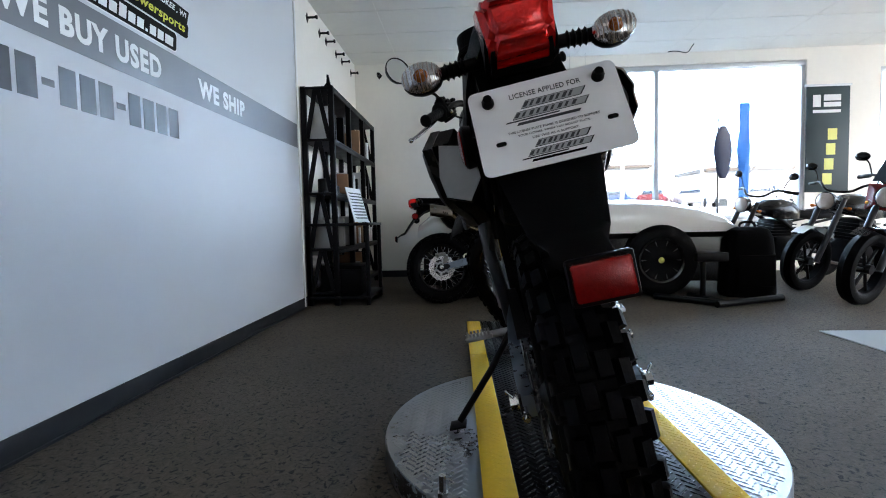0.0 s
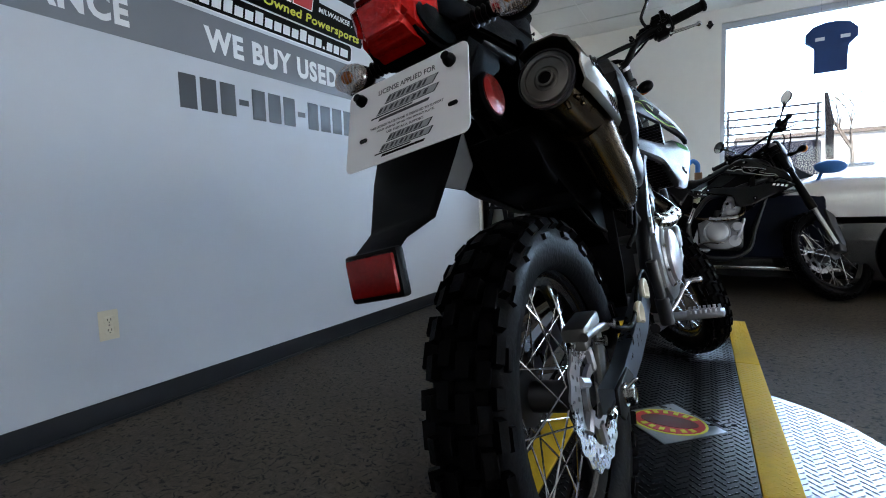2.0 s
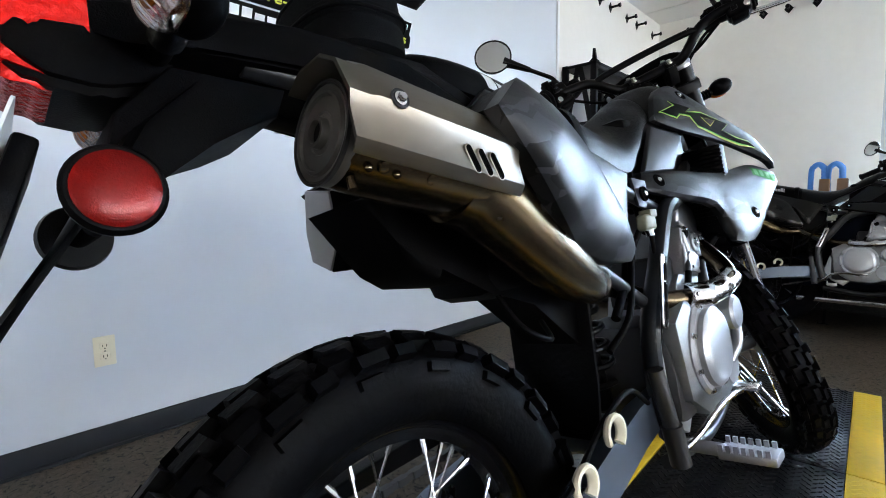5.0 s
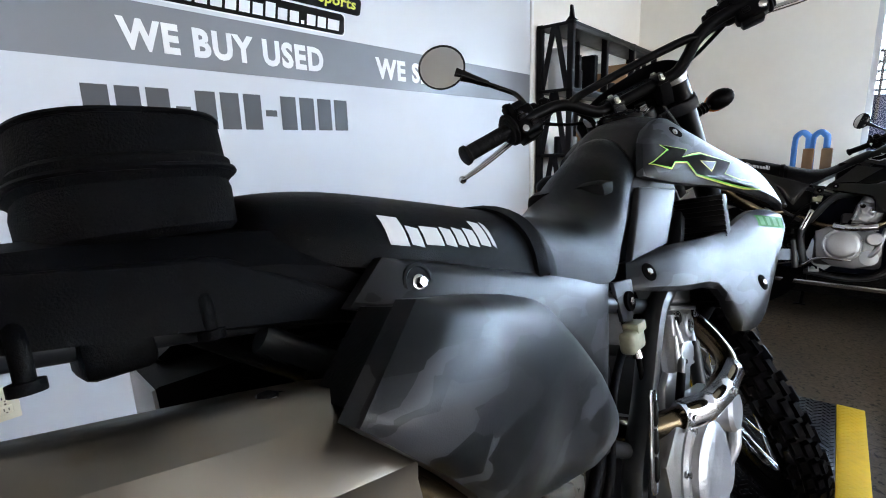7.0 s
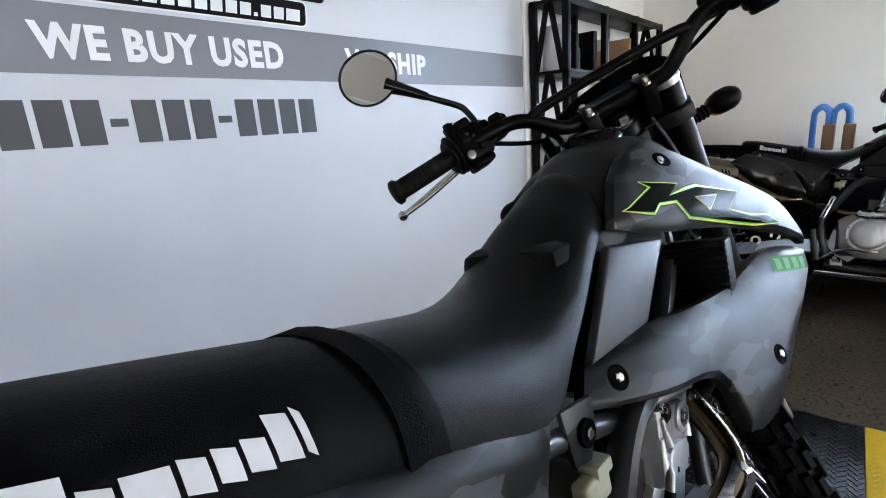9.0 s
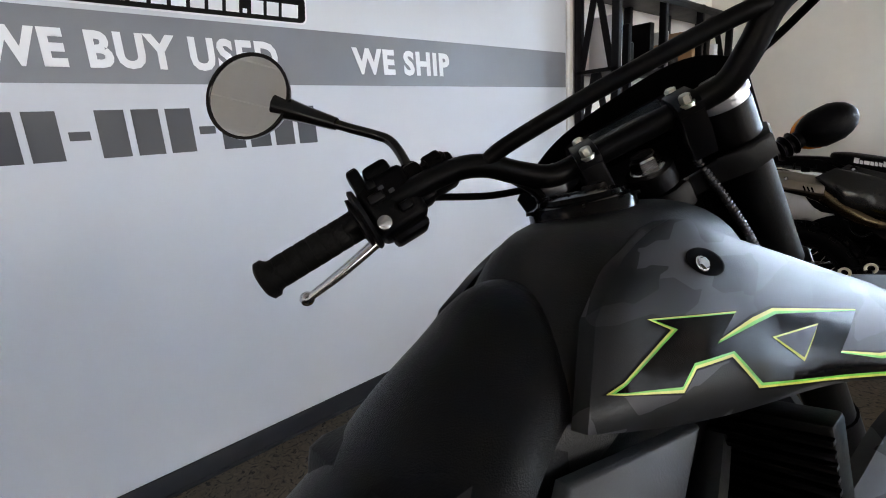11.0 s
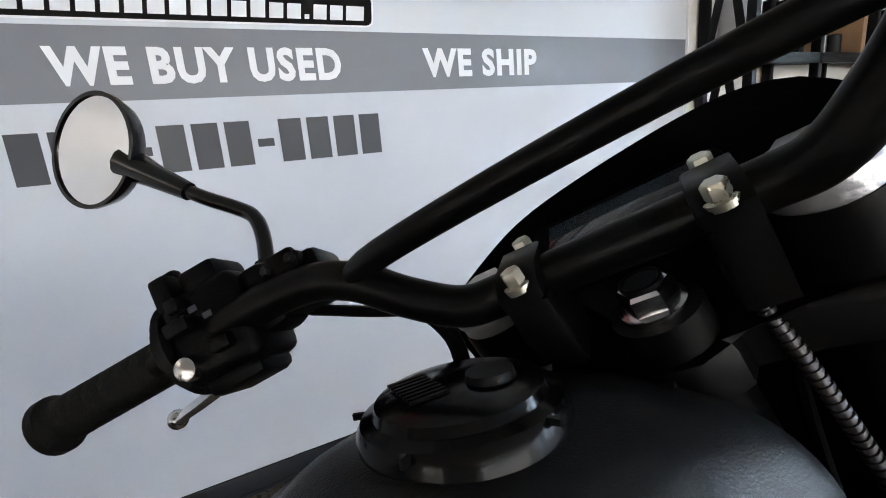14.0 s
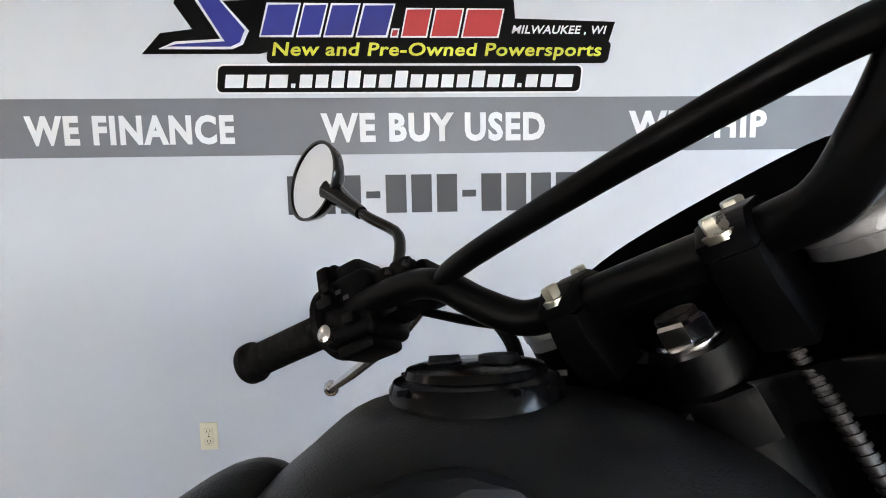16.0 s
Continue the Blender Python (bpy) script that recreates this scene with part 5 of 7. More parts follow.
# side covers, seat, tank, shrouds on both sides
EMBLEM = [(0.836, 1.014), (0.913, 0.998), (0.884, 0.986), (0.925, 0.990), (0.95, 0.990), (1.051, 0.961), (1.004, 0.941), (1.049, 0.925), (1.10, 0.914), (1.118, 0.893), (1.06, 0.902), (0.902, 0.947), (0.889, 0.973), (0.855, 0.976), (0.838, 0.966), (0.786, 0.982), (0.850, 1.003)]


def widen(pts, d):
    """The outline moved outwards by d."""
    n = len(pts)
    area = sum(pts[i][0] * pts[(i + 1) % n][1] - pts[(i + 1) % n][0] * pts[i][1] for i in range(n))
    q = 1 if area > 0 else -1
    out = []
    for i in range(n):
        a, b, c = Vector(pts[i - 1]), Vector(pts[i]), Vector(pts[(i + 1) % n])
        e, f = (b - a).normalized(), (c - b).normalized()
        m = (Vector((e.y, -e.x)) + Vector((f.y, -f.x))) * q
        m = m.normalized() if m.length > 1e-6 else Vector((0, 0))
        out.append(tuple(b + m * d))
    return out


for s in (-1, 1):
    def mir(pts):
        q = [(s * u, v, w) for u, v, w in pts]
        return q if s > 0 else q[::-1]
    bm = B()
    patch(bm, mir([(0.115, 0.160, 0.930), (0.112, 0.33, 0.886), (0.119, 0.53, 0.833)])[::s], mir([(0.120, 0.118, 0.899), (0.128, 0.22, 0.862), (0.130, 0.36, 0.80), (0.132, 0.42, 0.73), (0.130, 0.455, 0.695)])[::s], (-s * 0.012, 0, 0), 0.004)
    sc = P("side_cover", bm, CAMO, "matt grey camouflage side cover")
    bm = B()
    TOP = [(0.192, 0.118, 0.906), (0.168, 0.238, 0.880), (0.152, 0.325, 0.843), (0.149, 0.39, 0.765), (0.150, 0.428, 0.690)]
    LOW = [(0.213, 0.048, 0.858), (0.206, 0.11, 0.796), (0.196, 0.165, 0.738), (0.170, 0.233, 0.704), (0.158, 0.33, 0.676), (0.152, 0.41, 0.672)]
    patch(bm, mir(TOP)[::s], mir(LOW)[::s], (-s * 0.02, 0, 0), 0.02, m=15, roll=0.004)
    part("number_panel", bm, CAMO, sc)
    bm = B()
    patch(bm, [(u - s * 0.022, v - 0.004, w - 0.004) for u, v, w in mir(TOP)[::s]], [(u - s * 0.024, v + 0.008, w + 0.004) for u, v, w in mir(LOW)[::s]], (-s * 0.035, 0, 0), 0.004, roll=0.002)
    part("panel_backing", bm, BLACK_PLASTIC, sc)
    T = along((s * 0.1185, 0.183, 0.904), (s * 1.1, 0.183, 1.0))
    # black disc stands in for the shade of the bolt's recess
    bm = B(); lathe(bm, [(0.0005, 0.0165), (0.0025, 0.016), (0.0028, 0.0135), (0.0016, 0.0125), (0.0016, 0.001)], T, seg=28)
    part("bolt_recess", bm, INK_HOLE_BLACK, sc)
    bolt("cover_bolt", (s * 0.1205, 0.183, 0.904), (s, 0, 0.1), 0.005, CHROME, sc, washer=1.4)
    bm = B()
    patch(bm, mir([(0.087, 0.802, 1.022), (0.081, 0.855, 1.052), (0.087, 0.92, 1.068), (0.104, 0.965, 1.045), (0.133, 1.055, 1.0), (0.175, 1.17, 0.935), (0.205, 1.205, 0.86)])[::s], mir([(0.093, 0.768, 0.964), (0.105, 0.81, 0.951), (0.125, 0.877, 0.936), (0.155, 1.0, 0.915), (0.185, 1.10, 0.885), (0.205, 1.16, 0.862), (0.212, 1.20, 0.84)])[::s], (-s * 0.012, 0, 0), 0.007)
    skin = tree_of(bm)
    up = P("tank_shroud", bm, CAMO, "matt grey camouflage tank shroud")
    bm = B()
    patch(bm, mir([(0.107, 0.605, 0.852), (0.126, 0.722, 0.856), (0.161, 0.912, 0.848), (0.180, 1.066, 0.868), (0.200, 1.15, 0.858), (0.213, 1.20, 0.838)])[::s], mir([(0.114, 0.577, 0.816), (0.150, 0.69, 0.788), (0.172, 0.80, 0.765), (0.190, 0.815, 0.70), (0.200, 0.825, 0.684), (0.211, 0.905, 0.684), (0.216, 1.0, 0.73), (0.217, 1.10, 0.778), (0.215, 1.19, 0.825)])[::s], (-s * 0.012, 0, 0), 0.005)
    skin2 = tree_of(bm)
    lo = P("radiator_shroud", bm, CAMO, "matt grey camouflage radiator shroud")
    bm = B()
    slab(bm, mir([(0.108, 0.61, 0.853), (0.094, 0.72, 0.96), (0.112, 0.84, 0.945), (0.120, 0.735, 0.86)]), (-s * 0.01, 0, 0), bev=0.003)
    part("inner_panel", bm, GREY_PLASTIC, lo)
    for q, dd in (((0.122, 0.633, 0.832), (1, 0.1, 0.1)), ((0.1195, 0.560, 0.805), (1, 0, 0.05)), ((0.209, 0.946, 0.743), (1, -0.1, -0.2))):
        ray = skin2.ray_cast(Vector((s * 0.6, q[1], q[2])), Vector((-s, 0, 0)))
        c, nn = (ray[0], ray[1]) if ray[0] is not None else (Vector((s * q[0], q[1], q[2])), Vector((s * dd[0], dd[1], dd[2])).normalized())
        nn = nn if nn.x * s > 0 else -nn
        T = along(c, c + nn)
        # near-flush black disc, painted as the shade inside a bolt recess
        bm = B(); lathe(bm, [(-0.006, 0.0145), (0.0008, 0.0143), (0.0012, 0.0136), (0.0006, 0.0128), (0.0004, 0.001)], T, seg=28)
        part("bolt_recess", bm, HOLE_SHADE_BLACK, lo)
        bm = B(); lathe(bm, [(0.0003, 0.006), (0.003, 0.006), (0.0045, 0.0045)], T, seg=6)
        part("bolt", bm, CHROME, lo)
    bm = B(); slab(bm, mir([(0.112, 0.532, 0.838), (0.115, 0.585, 0.832), (0.118, 0.580, 0.800), (0.119, 0.560, 0.776), (0.118, 0.532, 0.782)]), (-s * 0.006, 0, 0), bev=0.002)
    part("mounting_lug", bm, CAMO, lo)
    # flat black oval on the skin imitates a deep, shaded bolt hole
    hole_shade = [(0.911 + 0.0172 * math.cos(a), 1.035 - 0.003 * math.cos(a) + 0.0108 * math.sin(a)) for a in [2 * math.pi * k / 28 for k in range(28)]]
    part("bolt_recess", decal(hole_shade, s, skin, 0.0014, 0.006), HOLE_SHADE_BLACK, up)
    hit = skin.ray_cast(Vector((s * 0.6, 0.905, 1.034)), Vector((-s, 0, 0)))
    bolt("bolt", hit[0] + hit[1] * 0.0015, hit[1] if hit[1].x * s > 0 else -hit[1], 0.005, CHROME, up, h=0.003, washer=1.25)
    # slanted emblem shapes on the shroud
    for grow, off, mt in ((0.0016, 0.0008, INK_HOLE_BLACK), (0.0, 0.0014, INK_LIME), (-0.0022, 0.002, INK_GREEN), (-0.0042, 0.0026, EMBLEM_BLACK)):
        part("emblem_shape", decal(widen(EMBLEM, grow), s, skin, off, 0.006), mt, up)
    GAP = [(0.932, 0.974), (0.990, 0.967), (0.954, 0.949)]
    part("emblem_gap", decal(GAP, s, skin, 0.0032), INK_LIME, up)
    part("emblem_gap", decal(widen(GAP, -0.003), s, skin, 0.0038), CAMO, up)
    label = [(1.045, 0.838), (1.15, 0.815), (1.165, 0.837), (1.06, 0.860)]
    part("shroud_label", decal(label, s, skin2, 0.0008), LABEL_GREEN, lo)
    for i in range(4):
        v0, w0 = 1.056 + i * 0.025, 0.839 - i * 0.0054
        part("label_mark", decal([(v0, w0), (v0 + 0.017 - 0.003 * (i % 2), w0 - 0.003), (v0 + 0.024, w0 + 0.014), (v0 + 0.009, w0 + 0.017)], s, skin2, 0.0014), LABEL_PALE, lo)
# box behind the cover of the far side, closed by a grey lid with reflected light in its colour
BOX = [(-0.167, 0.876), (-0.100, 0.860), (-0.094, 0.79), (-0.125, 0.746), (-0.173, 0.765), (-0.18, 0.81)]
bu, bw = sum(p[0] for p in BOX) / 6, sum(p[1] for p in BOX) / 6
bm = B(); ringed(bm, [[(bu + (u - bu) * k, v, bw + (w - bw) * k) for u, w in BOX] for v, k in ((0.0515, 1.0), (0.054, 1.03), (0.14, 1.02), (0.24, 0.95))])
sb = P("side_box", bm, BLACK_PLASTIC, "black side box with a grey lid")
bm = B(); slab(bm, [(u, 0.0475, w) for u, w in BOX], (0, 0.006, 0), bev=0.003)
part("lid", bm, LIT_LID_GREY, sb, "grey lid, paled for the light it reflects")
# seat
bm = B()
def seat_ring(v, a, wt, wb, crown=0.012, n=19, p=3.2):
    """Half a squared-off oval across the bike at v."""
    out = []
    for k in range(n):
        t = math.pi * (1 - k / (n - 1))
        x, z = math.copysign(abs(math.cos(t)) ** (2 / p), math.cos(t)), math.sin(t) ** (2 / p)
        out.append((a * x, v, wb + (wt - wb) * z + crown * (1 - x * x) * z))
    return out
SEAT = [(0.080, 0.056, 0.984, 0.956), (0.10, 0.086, 0.989, 0.940), (0.16, 0.103, 0.986, 0.922), (0.24, 0.110, 0.972, 0.900), (0.34, 0.114, 0.952, 0.875), (0.44, 0.118, 0.932, 0.850), (0.53, 0.122, 0.918, 0.828), (0.60, 0.112, 0.925, 0.870), (0.66, 0.100, 0.955, 0.905), (0.71, 0.089, 0.990, 0.938), (0.75, 0.081, 1.012, 0.958), (0.78, 0.076, 1.030, 0.968), (0.803, 0.066, 1.034, 0.975), (0.818, 0.048, 1.026, 0.982), (0.826, 0.022, 1.008, 0.988)]
ss = np.array(SEAT)
tt = np.linspace(0, len(SEAT) - 1, 49)
fine = []
for t in tt:
    i = min(int(t), len(SEAT) - 2); f = t - i
    p0, p1, p2, p3 = ss[max(i - 1, 0)], ss[i], ss[i + 1], ss[min(i + 2, len(SEAT) - 1)]
    fine.append(0.5 * (2 * p1 + (p2 - p0) * f + (2 * p0 - 5 * p1 + 4 * p2 - p3) * f * f + (3 * p1 - p0 - 3 * p2 + p3) * f ** 3))
k_split = 16
ringed(bm, [seat_ring(*q, p=3.0) for q in fine[:k_split + 1]])
seat_skin = tree_of(bm)
seat = link("seat", bm, SEAT_VINYL, bike, "black vinyl seat with white side lettering shapes", 75)
bm = B(); ringed(bm, [seat_ring(*q, p=3.0 - 0.95 * min(1, max(0, (q[0] - 0.38) / 0.25))) for q in fine[k_split:]])
link("seat_front", bm, SEAT_GREY, seat, "charcoal vinyl seat front", 75)
bm = B()
for q in (fine[k_split - 1],):
    rows = []
    for dv, k in ((-0.012, 1.0), (-0.011, 1.035), (0.011, 1.035), (0.012, 1.0)):
        rows.append([(p[0] * k, p[1] + dv, p[2] + (k - 1) * 0.12) for p in seat_ring(*q)])
    ringed(bm, rows)
part("strap", bm, FABRIC_BLACK, seat, "black woven grab strap")
# white blocks where the maker's name stands
_v = 0.180
for wdt, hgt in ((0.0225, 0.0265), (0.016, 0.0175), (0.024, 0.0175), (0.016, 0.0175), (0.015, 0.0175), (0.016, 0.0175), (0.017, 0.0255), (0.008, 0.0255)):
    for s in (-1, 1):
        w0 = 0.938 - (_v - 0.18) * 0.17
        part("letter_shape", decal([(_v, w0), (_v + wdt - 0.003, w0 - 0.005), (_v + wdt - 0.003, w0 + hgt - 0.005), (_v, w0 + hgt)], s, seat_skin, 0.0007), SEAT_WHITE, seat)
    _v += wdt
# tank cover and cap
bm = B()
TANK = [(0.745, 0.066, 0.985, 0.92), (0.79, 0.076, 1.008, 0.93), (0.825, 0.083, 1.036, 0.95), (0.865, 0.088, 1.064, 0.96), (0.93, 0.094, 1.072, 0.96), (1.00, 0.092, 1.066, 0.96), (1.05, 0.082, 1.050, 0.965), (1.085, 0.064, 1.025, 0.97), (1.10, 0.045, 1.0, 0.975)]
ts_ = np.array(TANK)
rows = []
for t in np.linspace(0, len(TANK) - 1, 41):
    i = min(int(t), len(TANK) - 2); f = t - i
    p0, p1, p2, p3 = ts_[max(i - 1, 0)], ts_[i], ts_[i + 1], ts_[min(i + 2, len(TANK) - 1)]
    rows.append(0.5 * (2 * p1 + (p2 - p0) * f + (2 * p0 - 5 * p1 + 4 * p2 - p3) * f * f + (3 * p1 - p0 - 3 * p2 + p3) * f ** 3))
ringed(bm, [seat_ring(*q, 0.008) for q in rows])
tank = link("fuel_tank", bm, TANK_BLACK, bike, "matt black tank cover", 75)
CAP = pose(-0.004, 0.925, 1.072, 2, 0, 0) @ Matrix.Diagonal((0.83, 0.83, 1, 1))
bm = B(); lathe(bm, [(-0.01, 0.058), (0.010, 0.058), (0.014, 0.055), (0.016, 0.048), (0.02, 0.046), (0.022, 0.036), (0.023, 0.0005)], CAP @ pose(0, 0, 0, 0, -90, 0), seg=64)
cap = part("fuel_cap", bm, CAP_BLACK, tank, "round black fuel cap with raised rim")
for k in range(5):
    a = radians(20 + 72 * k)
    bm = B(); box(bm, (-0.004, -0.0012, 0), (0.012, 0.0012, 0.003), CAP @ pose(0.05 * math.cos(a), 0.05 * math.sin(a), 0.011, 0, 0, math.degrees(a)))
    part("rim_notch", bm, INK_HOLE_BLACK, cap)
for k in range(8):
    bm = B(); box(bm, (-0.0012, -0.011, 0), (0.0012, 0.011, 0.0012), CAP @ pose(-0.026 + k * 0.005, -0.02, 0.0225, 0, 0, 0))
    part("rib", bm, SATIN_BLACK, cap)
bm = B(); lathe(bm, [(0.022, 0.014), (0.026, 0.013)], CAP @ pose(0.01, 0.015, 0, 0, -90, 0), seg=20)
part("lock_cover", bm, SATIN_BLACK, cap)

# tail bag
bm = B()
def bag_ring(z, k):
    return [(0.084 * k * math.copysign(abs(math.cos(a)) ** 0.7, math.cos(a)), 0.036 + 0.066 * k * math.copysign(abs(math.sin(a)) ** 0.7, math.sin(a)), z) for a in [2 * math.pi * i / 28 for i in range(28)]]
ringed(bm, [bag_ring(z, k) for z, k in ((0.978, 0.9), (0.983, 0.98), (1.008, 0.99), (1.014, 0.97), (1.018, 1.02), (1.028, 1.02), (1.031, 0.98), (1.052, 0.97), (1.06, 0.92), (1.063, 0.8))])
bag = P("tail_bag", bm, FABRIC_BLACK, "black zipped nylon tool bag on the tail")
bm = B(); tube(bm, [p for p in bag_ring(1.021, 1.035)] + [bag_ring(1.021, 1.035)[0]], 0.0022, seg=6, n=2)
part("zip", bm, RUBBER, bag)
bm = B(); tube(bm, [p for p in bag_ring(1.057, 0.955)] + [bag_ring(1.057, 0.955)[0]], 0.002, seg=6, n=2)
part("piping", bm, RUBBER, bag)

# engine
bm = B()
box(bm, (-0.10, 0.60, 0.36), (0.115, 0.92, 0.56), bev=0.03)
box(bm, (-0.06, 0.72, 0.54), (0.075, 0.88, 0.68), bev=0.012)
eng = P("engine", bm, DARK_ALLOY, "cast aluminium single-cylinder engine")
bm = B(); slab(bm, [(0.088, v, w) for v, w in ((0.715, 0.56), (0.845, 0.555), (0.88, 0.62), (0.775, 0.645), (0.74, 0.62))], (-0.154, 0, 0), bev=0.008)
part("cylinder", bm, ALLOY, eng)
bm = B(); slab(bm, [(0.090, v, w) for v, w in ((0.765, 0.640), (0.872, 0.618), (0.925, 0.700), (0.915, 0.712), (0.80, 0.742), (0.785, 0.735))], (-0.165, 0, 0), bev=0.008)
part("cylinder_head", bm, ALLOY, eng)
bm = B(); slab(bm, [(0.092, v, w) for v, w in ((0.796, 0.748), (0.918, 0.717), (0.924, 0.748), (0.905, 0.782), (0.84, 0.805), (0.81, 0.79))], (-0.165, 0, 0), bev=0.014, seg=3)
part("cam_cover", bm, ALLOY, eng)
bm = B(); slab(bm, [(0.097, v, w) for v, w in ((0.790, 0.742), (0.917, 0.710), (0.919, 0.718), (0.792, 0.750))], (-0.178, 0, 0), bev=0.002)
part("cover_flange", bm, ALLOY, eng)
bm = B(); slab(bm, [(0.099, v, w) for v, w in ((0.784, 0.736), (0.868, 0.715), (0.872, 0.690), (0.858, 0.668), (0.846, 0.622), (0.766, 0.637), (0.774, 0.682))], (-0.02, 0, 0), bev=0.005)
part("cam_chain_cover", bm, ALLOY, eng)
bm = B(); slab(bm, [(0.106, v, w) for v, w in ((0.790, 0.676), (0.806, 0.682), (0.842, 0.672), (0.850, 0.660), (0.842, 0.629), (0.776, 0.642))], (-0.012, 0, 0), bev=0.004)
part("chain_cover_boss", bm, ALLOY, eng)
for v, w, v1, w1 in ((0.797, 0.684, 0.790, 0.724), (0.855, 0.668, 0.866, 0.700), (0.772, 0.640, 0.782, 0.700)):
    bm = B(); tube(bm, [(0.101, v, w), (0.099, v1, w1)], [0.0075, 0.004], seg=10, smooth=False)
    part("cover_rib", bm, ALLOY, eng)
bm = B(); lathe(bm, [(-0.004, 0.021), (0.004, 0.021), (0.006, 0.018), (0.006, 0.014), (0.002, 0.0135), (0.002, 0.009)], pose(0.099, 0.850, 0.699), seg=28)
part("inspection_cap", bm, ALLOY, eng)
bolt("cap_bolt", (0.101, 0.850, 0.699), (1, 0, 0), 0.007, CHROME, eng, h=0.006)
for v, w in ((0.80, 0.732), (0.90, 0.706), (0.80, 0.648), (0.838, 0.640)):
    bolt("head_bolt", (0.100, v, w), (1, 0, 0), 0.0045, CHROME, eng)
bm = B(); lathe(bm, [(0, 0.013), (0.003, 0.013), (0.004, 0.009), (0.006, 0.0085)], pose(0.098, 0.806, 0.724), seg=20)
part("dowel_plug", bm, INK_HOLE_BLACK, eng)
bm = B(); tube(bm, [(0.095, 0.785, 0.668), (0.106, 0.774, 0.656), (0.108, 0.762, 0.640)], 0.0065, seg=12)
part("water_union", bm, CASE_GREY, eng)
bm = B(); tube(bm, [(0.108, 0.763, 0.641), (0.106, 0.745, 0.605), (0.104, 0.735, 0.58)], 0.007, seg=12)
part("water_hose", bm, RUBBER, eng)
bm = B(); box(bm, (-0.02, 0.80, 0.785), (0.05, 0.90, 0.812), bev=0.008)
part("head_cover", bm, BLACK_PLASTIC, eng)
bm = B(); lathe(bm, [(0, 0.012), (0.03, 0.012), (0.034, 0.009)], pose(0.07, 0.775, 0.79, 0, -90, 0), seg=16)
part("plug_cap", bm, RUBBER, eng)
bm = B(); slab(bm, [(0.128, v, w) for v, w in ((0.60, 0.56), (0.66, 0.595), (0.76, 0.60), (0.86, 0.585), (0.905, 0.54), (0.915, 0.45), (0.88, 0.385), (0.80, 0.355), (0.70, 0.36), (0.62, 0.41))], (-0.03, 0, 0), bev=0.008)
part("crankcase_cover", bm, CASE_GREY, eng, "grey crankcase side cover")
CL = pose(0.105, 0.735, 0.490, 0, 0, 0)
bm = B(); lathe(bm, [(0.0, 0.098), (0.026, 0.096), (0.032, 0.09), (0.032, 0.08), (0.042, 0.078), (0.048, 0.07), (0.051, 0.06), (0.052, 0.0005)], CL, seg=48)
part("clutch_cover", bm, ALLOY, eng, "round silver clutch cover")
for k in range(8):
    a = radians(22 + 45 * k)
    bolt("cover_bolt", (0.134, 0.735 + 0.088 * math.cos(a), 0.490 + 0.088 * math.sin(a)), (1, 0, 0), 0.005, CHROME, eng)
bm = B(); lathe(bm, [(0.0, 0.04), (0.05, 0.038), (0.056, 0.032), (0.057, 0.0005)], pose(0.10, 0.872, 0.535), seg=28)
part("oil_filter_cover", bm, ALLOY, eng)
bm = B(); lathe(bm, [(0.0, 0.045), (0.03, 0.043), (0.034, 0.0005)], pose(0.10, 0.86, 0.425), seg=28); tube(bm, [(0.125, 0.86, 0.43), (0.14, 0.89, 0.48), (0.12, 0.92, 0.60)], 0.012)
part("water_pump", bm, ALLOY, eng)
bm = B(); lathe(bm, [(0.0, 0.09), (-0.03, 0.088), (-0.045, 0.07), (-0.046, 0.0005)], pose(-0.095, 0.74, 0.46), seg=40)
part("generator_cover", bm, ALLOY, eng)
bm = B(); slab(bm, [(0.10, v, w) for v, w in ((0.56, 0.42), (0.60, 0.36), (0.66, 0.33), (0.70, 0.37), (0.62, 0.46), (0.585, 0.52))], (-0.03, 0, 0), bev=0.006)
P("pivot_plate", bm, ALLOY)
# rider's pedal and pegs
bm = B(); tube(bm, [(0.125, 0.53, 0.36), (0.15, 0.565, 0.385), (0.17, 0.60, 0.415), (0.178, 0.66, 0.425), (0.18, 0.73, 0.42)], 0.008, seg=10, flat=0.7); box(bm, (0.165, 0.725, 0.418), (0.21, 0.765, 0.43), bev=0.003)
P("brake_pedal", bm, CHROME, "silver forged brake pedal")
for s in (-1, 1):
    bm = B(); box(bm, (s * 0.215 - 0.045, 0.575, 0.345), (s * 0.215 + 0.045, 0.625, 0.361), bev=0.003)
    for k in range(7):
        for e in (0.577, 0.621):
            box(bm, (s * 0.215 - 0.042 + k * 0.012, e - 0.003, 0.359), (s * 0.215 - 0.035 + k * 0.012, e + 0.003, 0.372))
    tube(bm, [(s * 0.085, 0.60, 0.355), (s * 0.18, 0.60, 0.353)], 0.012, smooth=False)
    P("foot_peg", bm, ALLOY, "serrated steel foot peg")
bm = B(); tube(bm, [(-0.105, 0.57, 0.34), (-0.20, 0.575, 0.22), (-0.335, 0.57, 0.075)], 0.011, smooth=False); box(bm, (-0.37, 0.53, 0.062), (-0.315, 0.595, 0.07), pose(0, 0, 0), bev=0.003)
P("side_stand", bm, SATIN_BLACK, "black side stand folded out")
# reservoir, lines, radiator
bm = B(); box(bm, (0.108, 0.538, 0.733), (0.130, 0.585, 0.764), bev=0.007, seg=3)
rv = P("brake_reservoir", bm, RESERVOIR, "small cloudy brake fluid reservoir")
bm = B(); box(bm, (0.107, 0.560, 0.757), (0.131, 0.590, 0.772), bev=0.003)
part("cap", bm, RESERVOIR, rv)
bm = B(); tube(bm, [(0.119, 0.566, 0.738), (0.121, 0.566, 0.722)], 0.008, smooth=False)
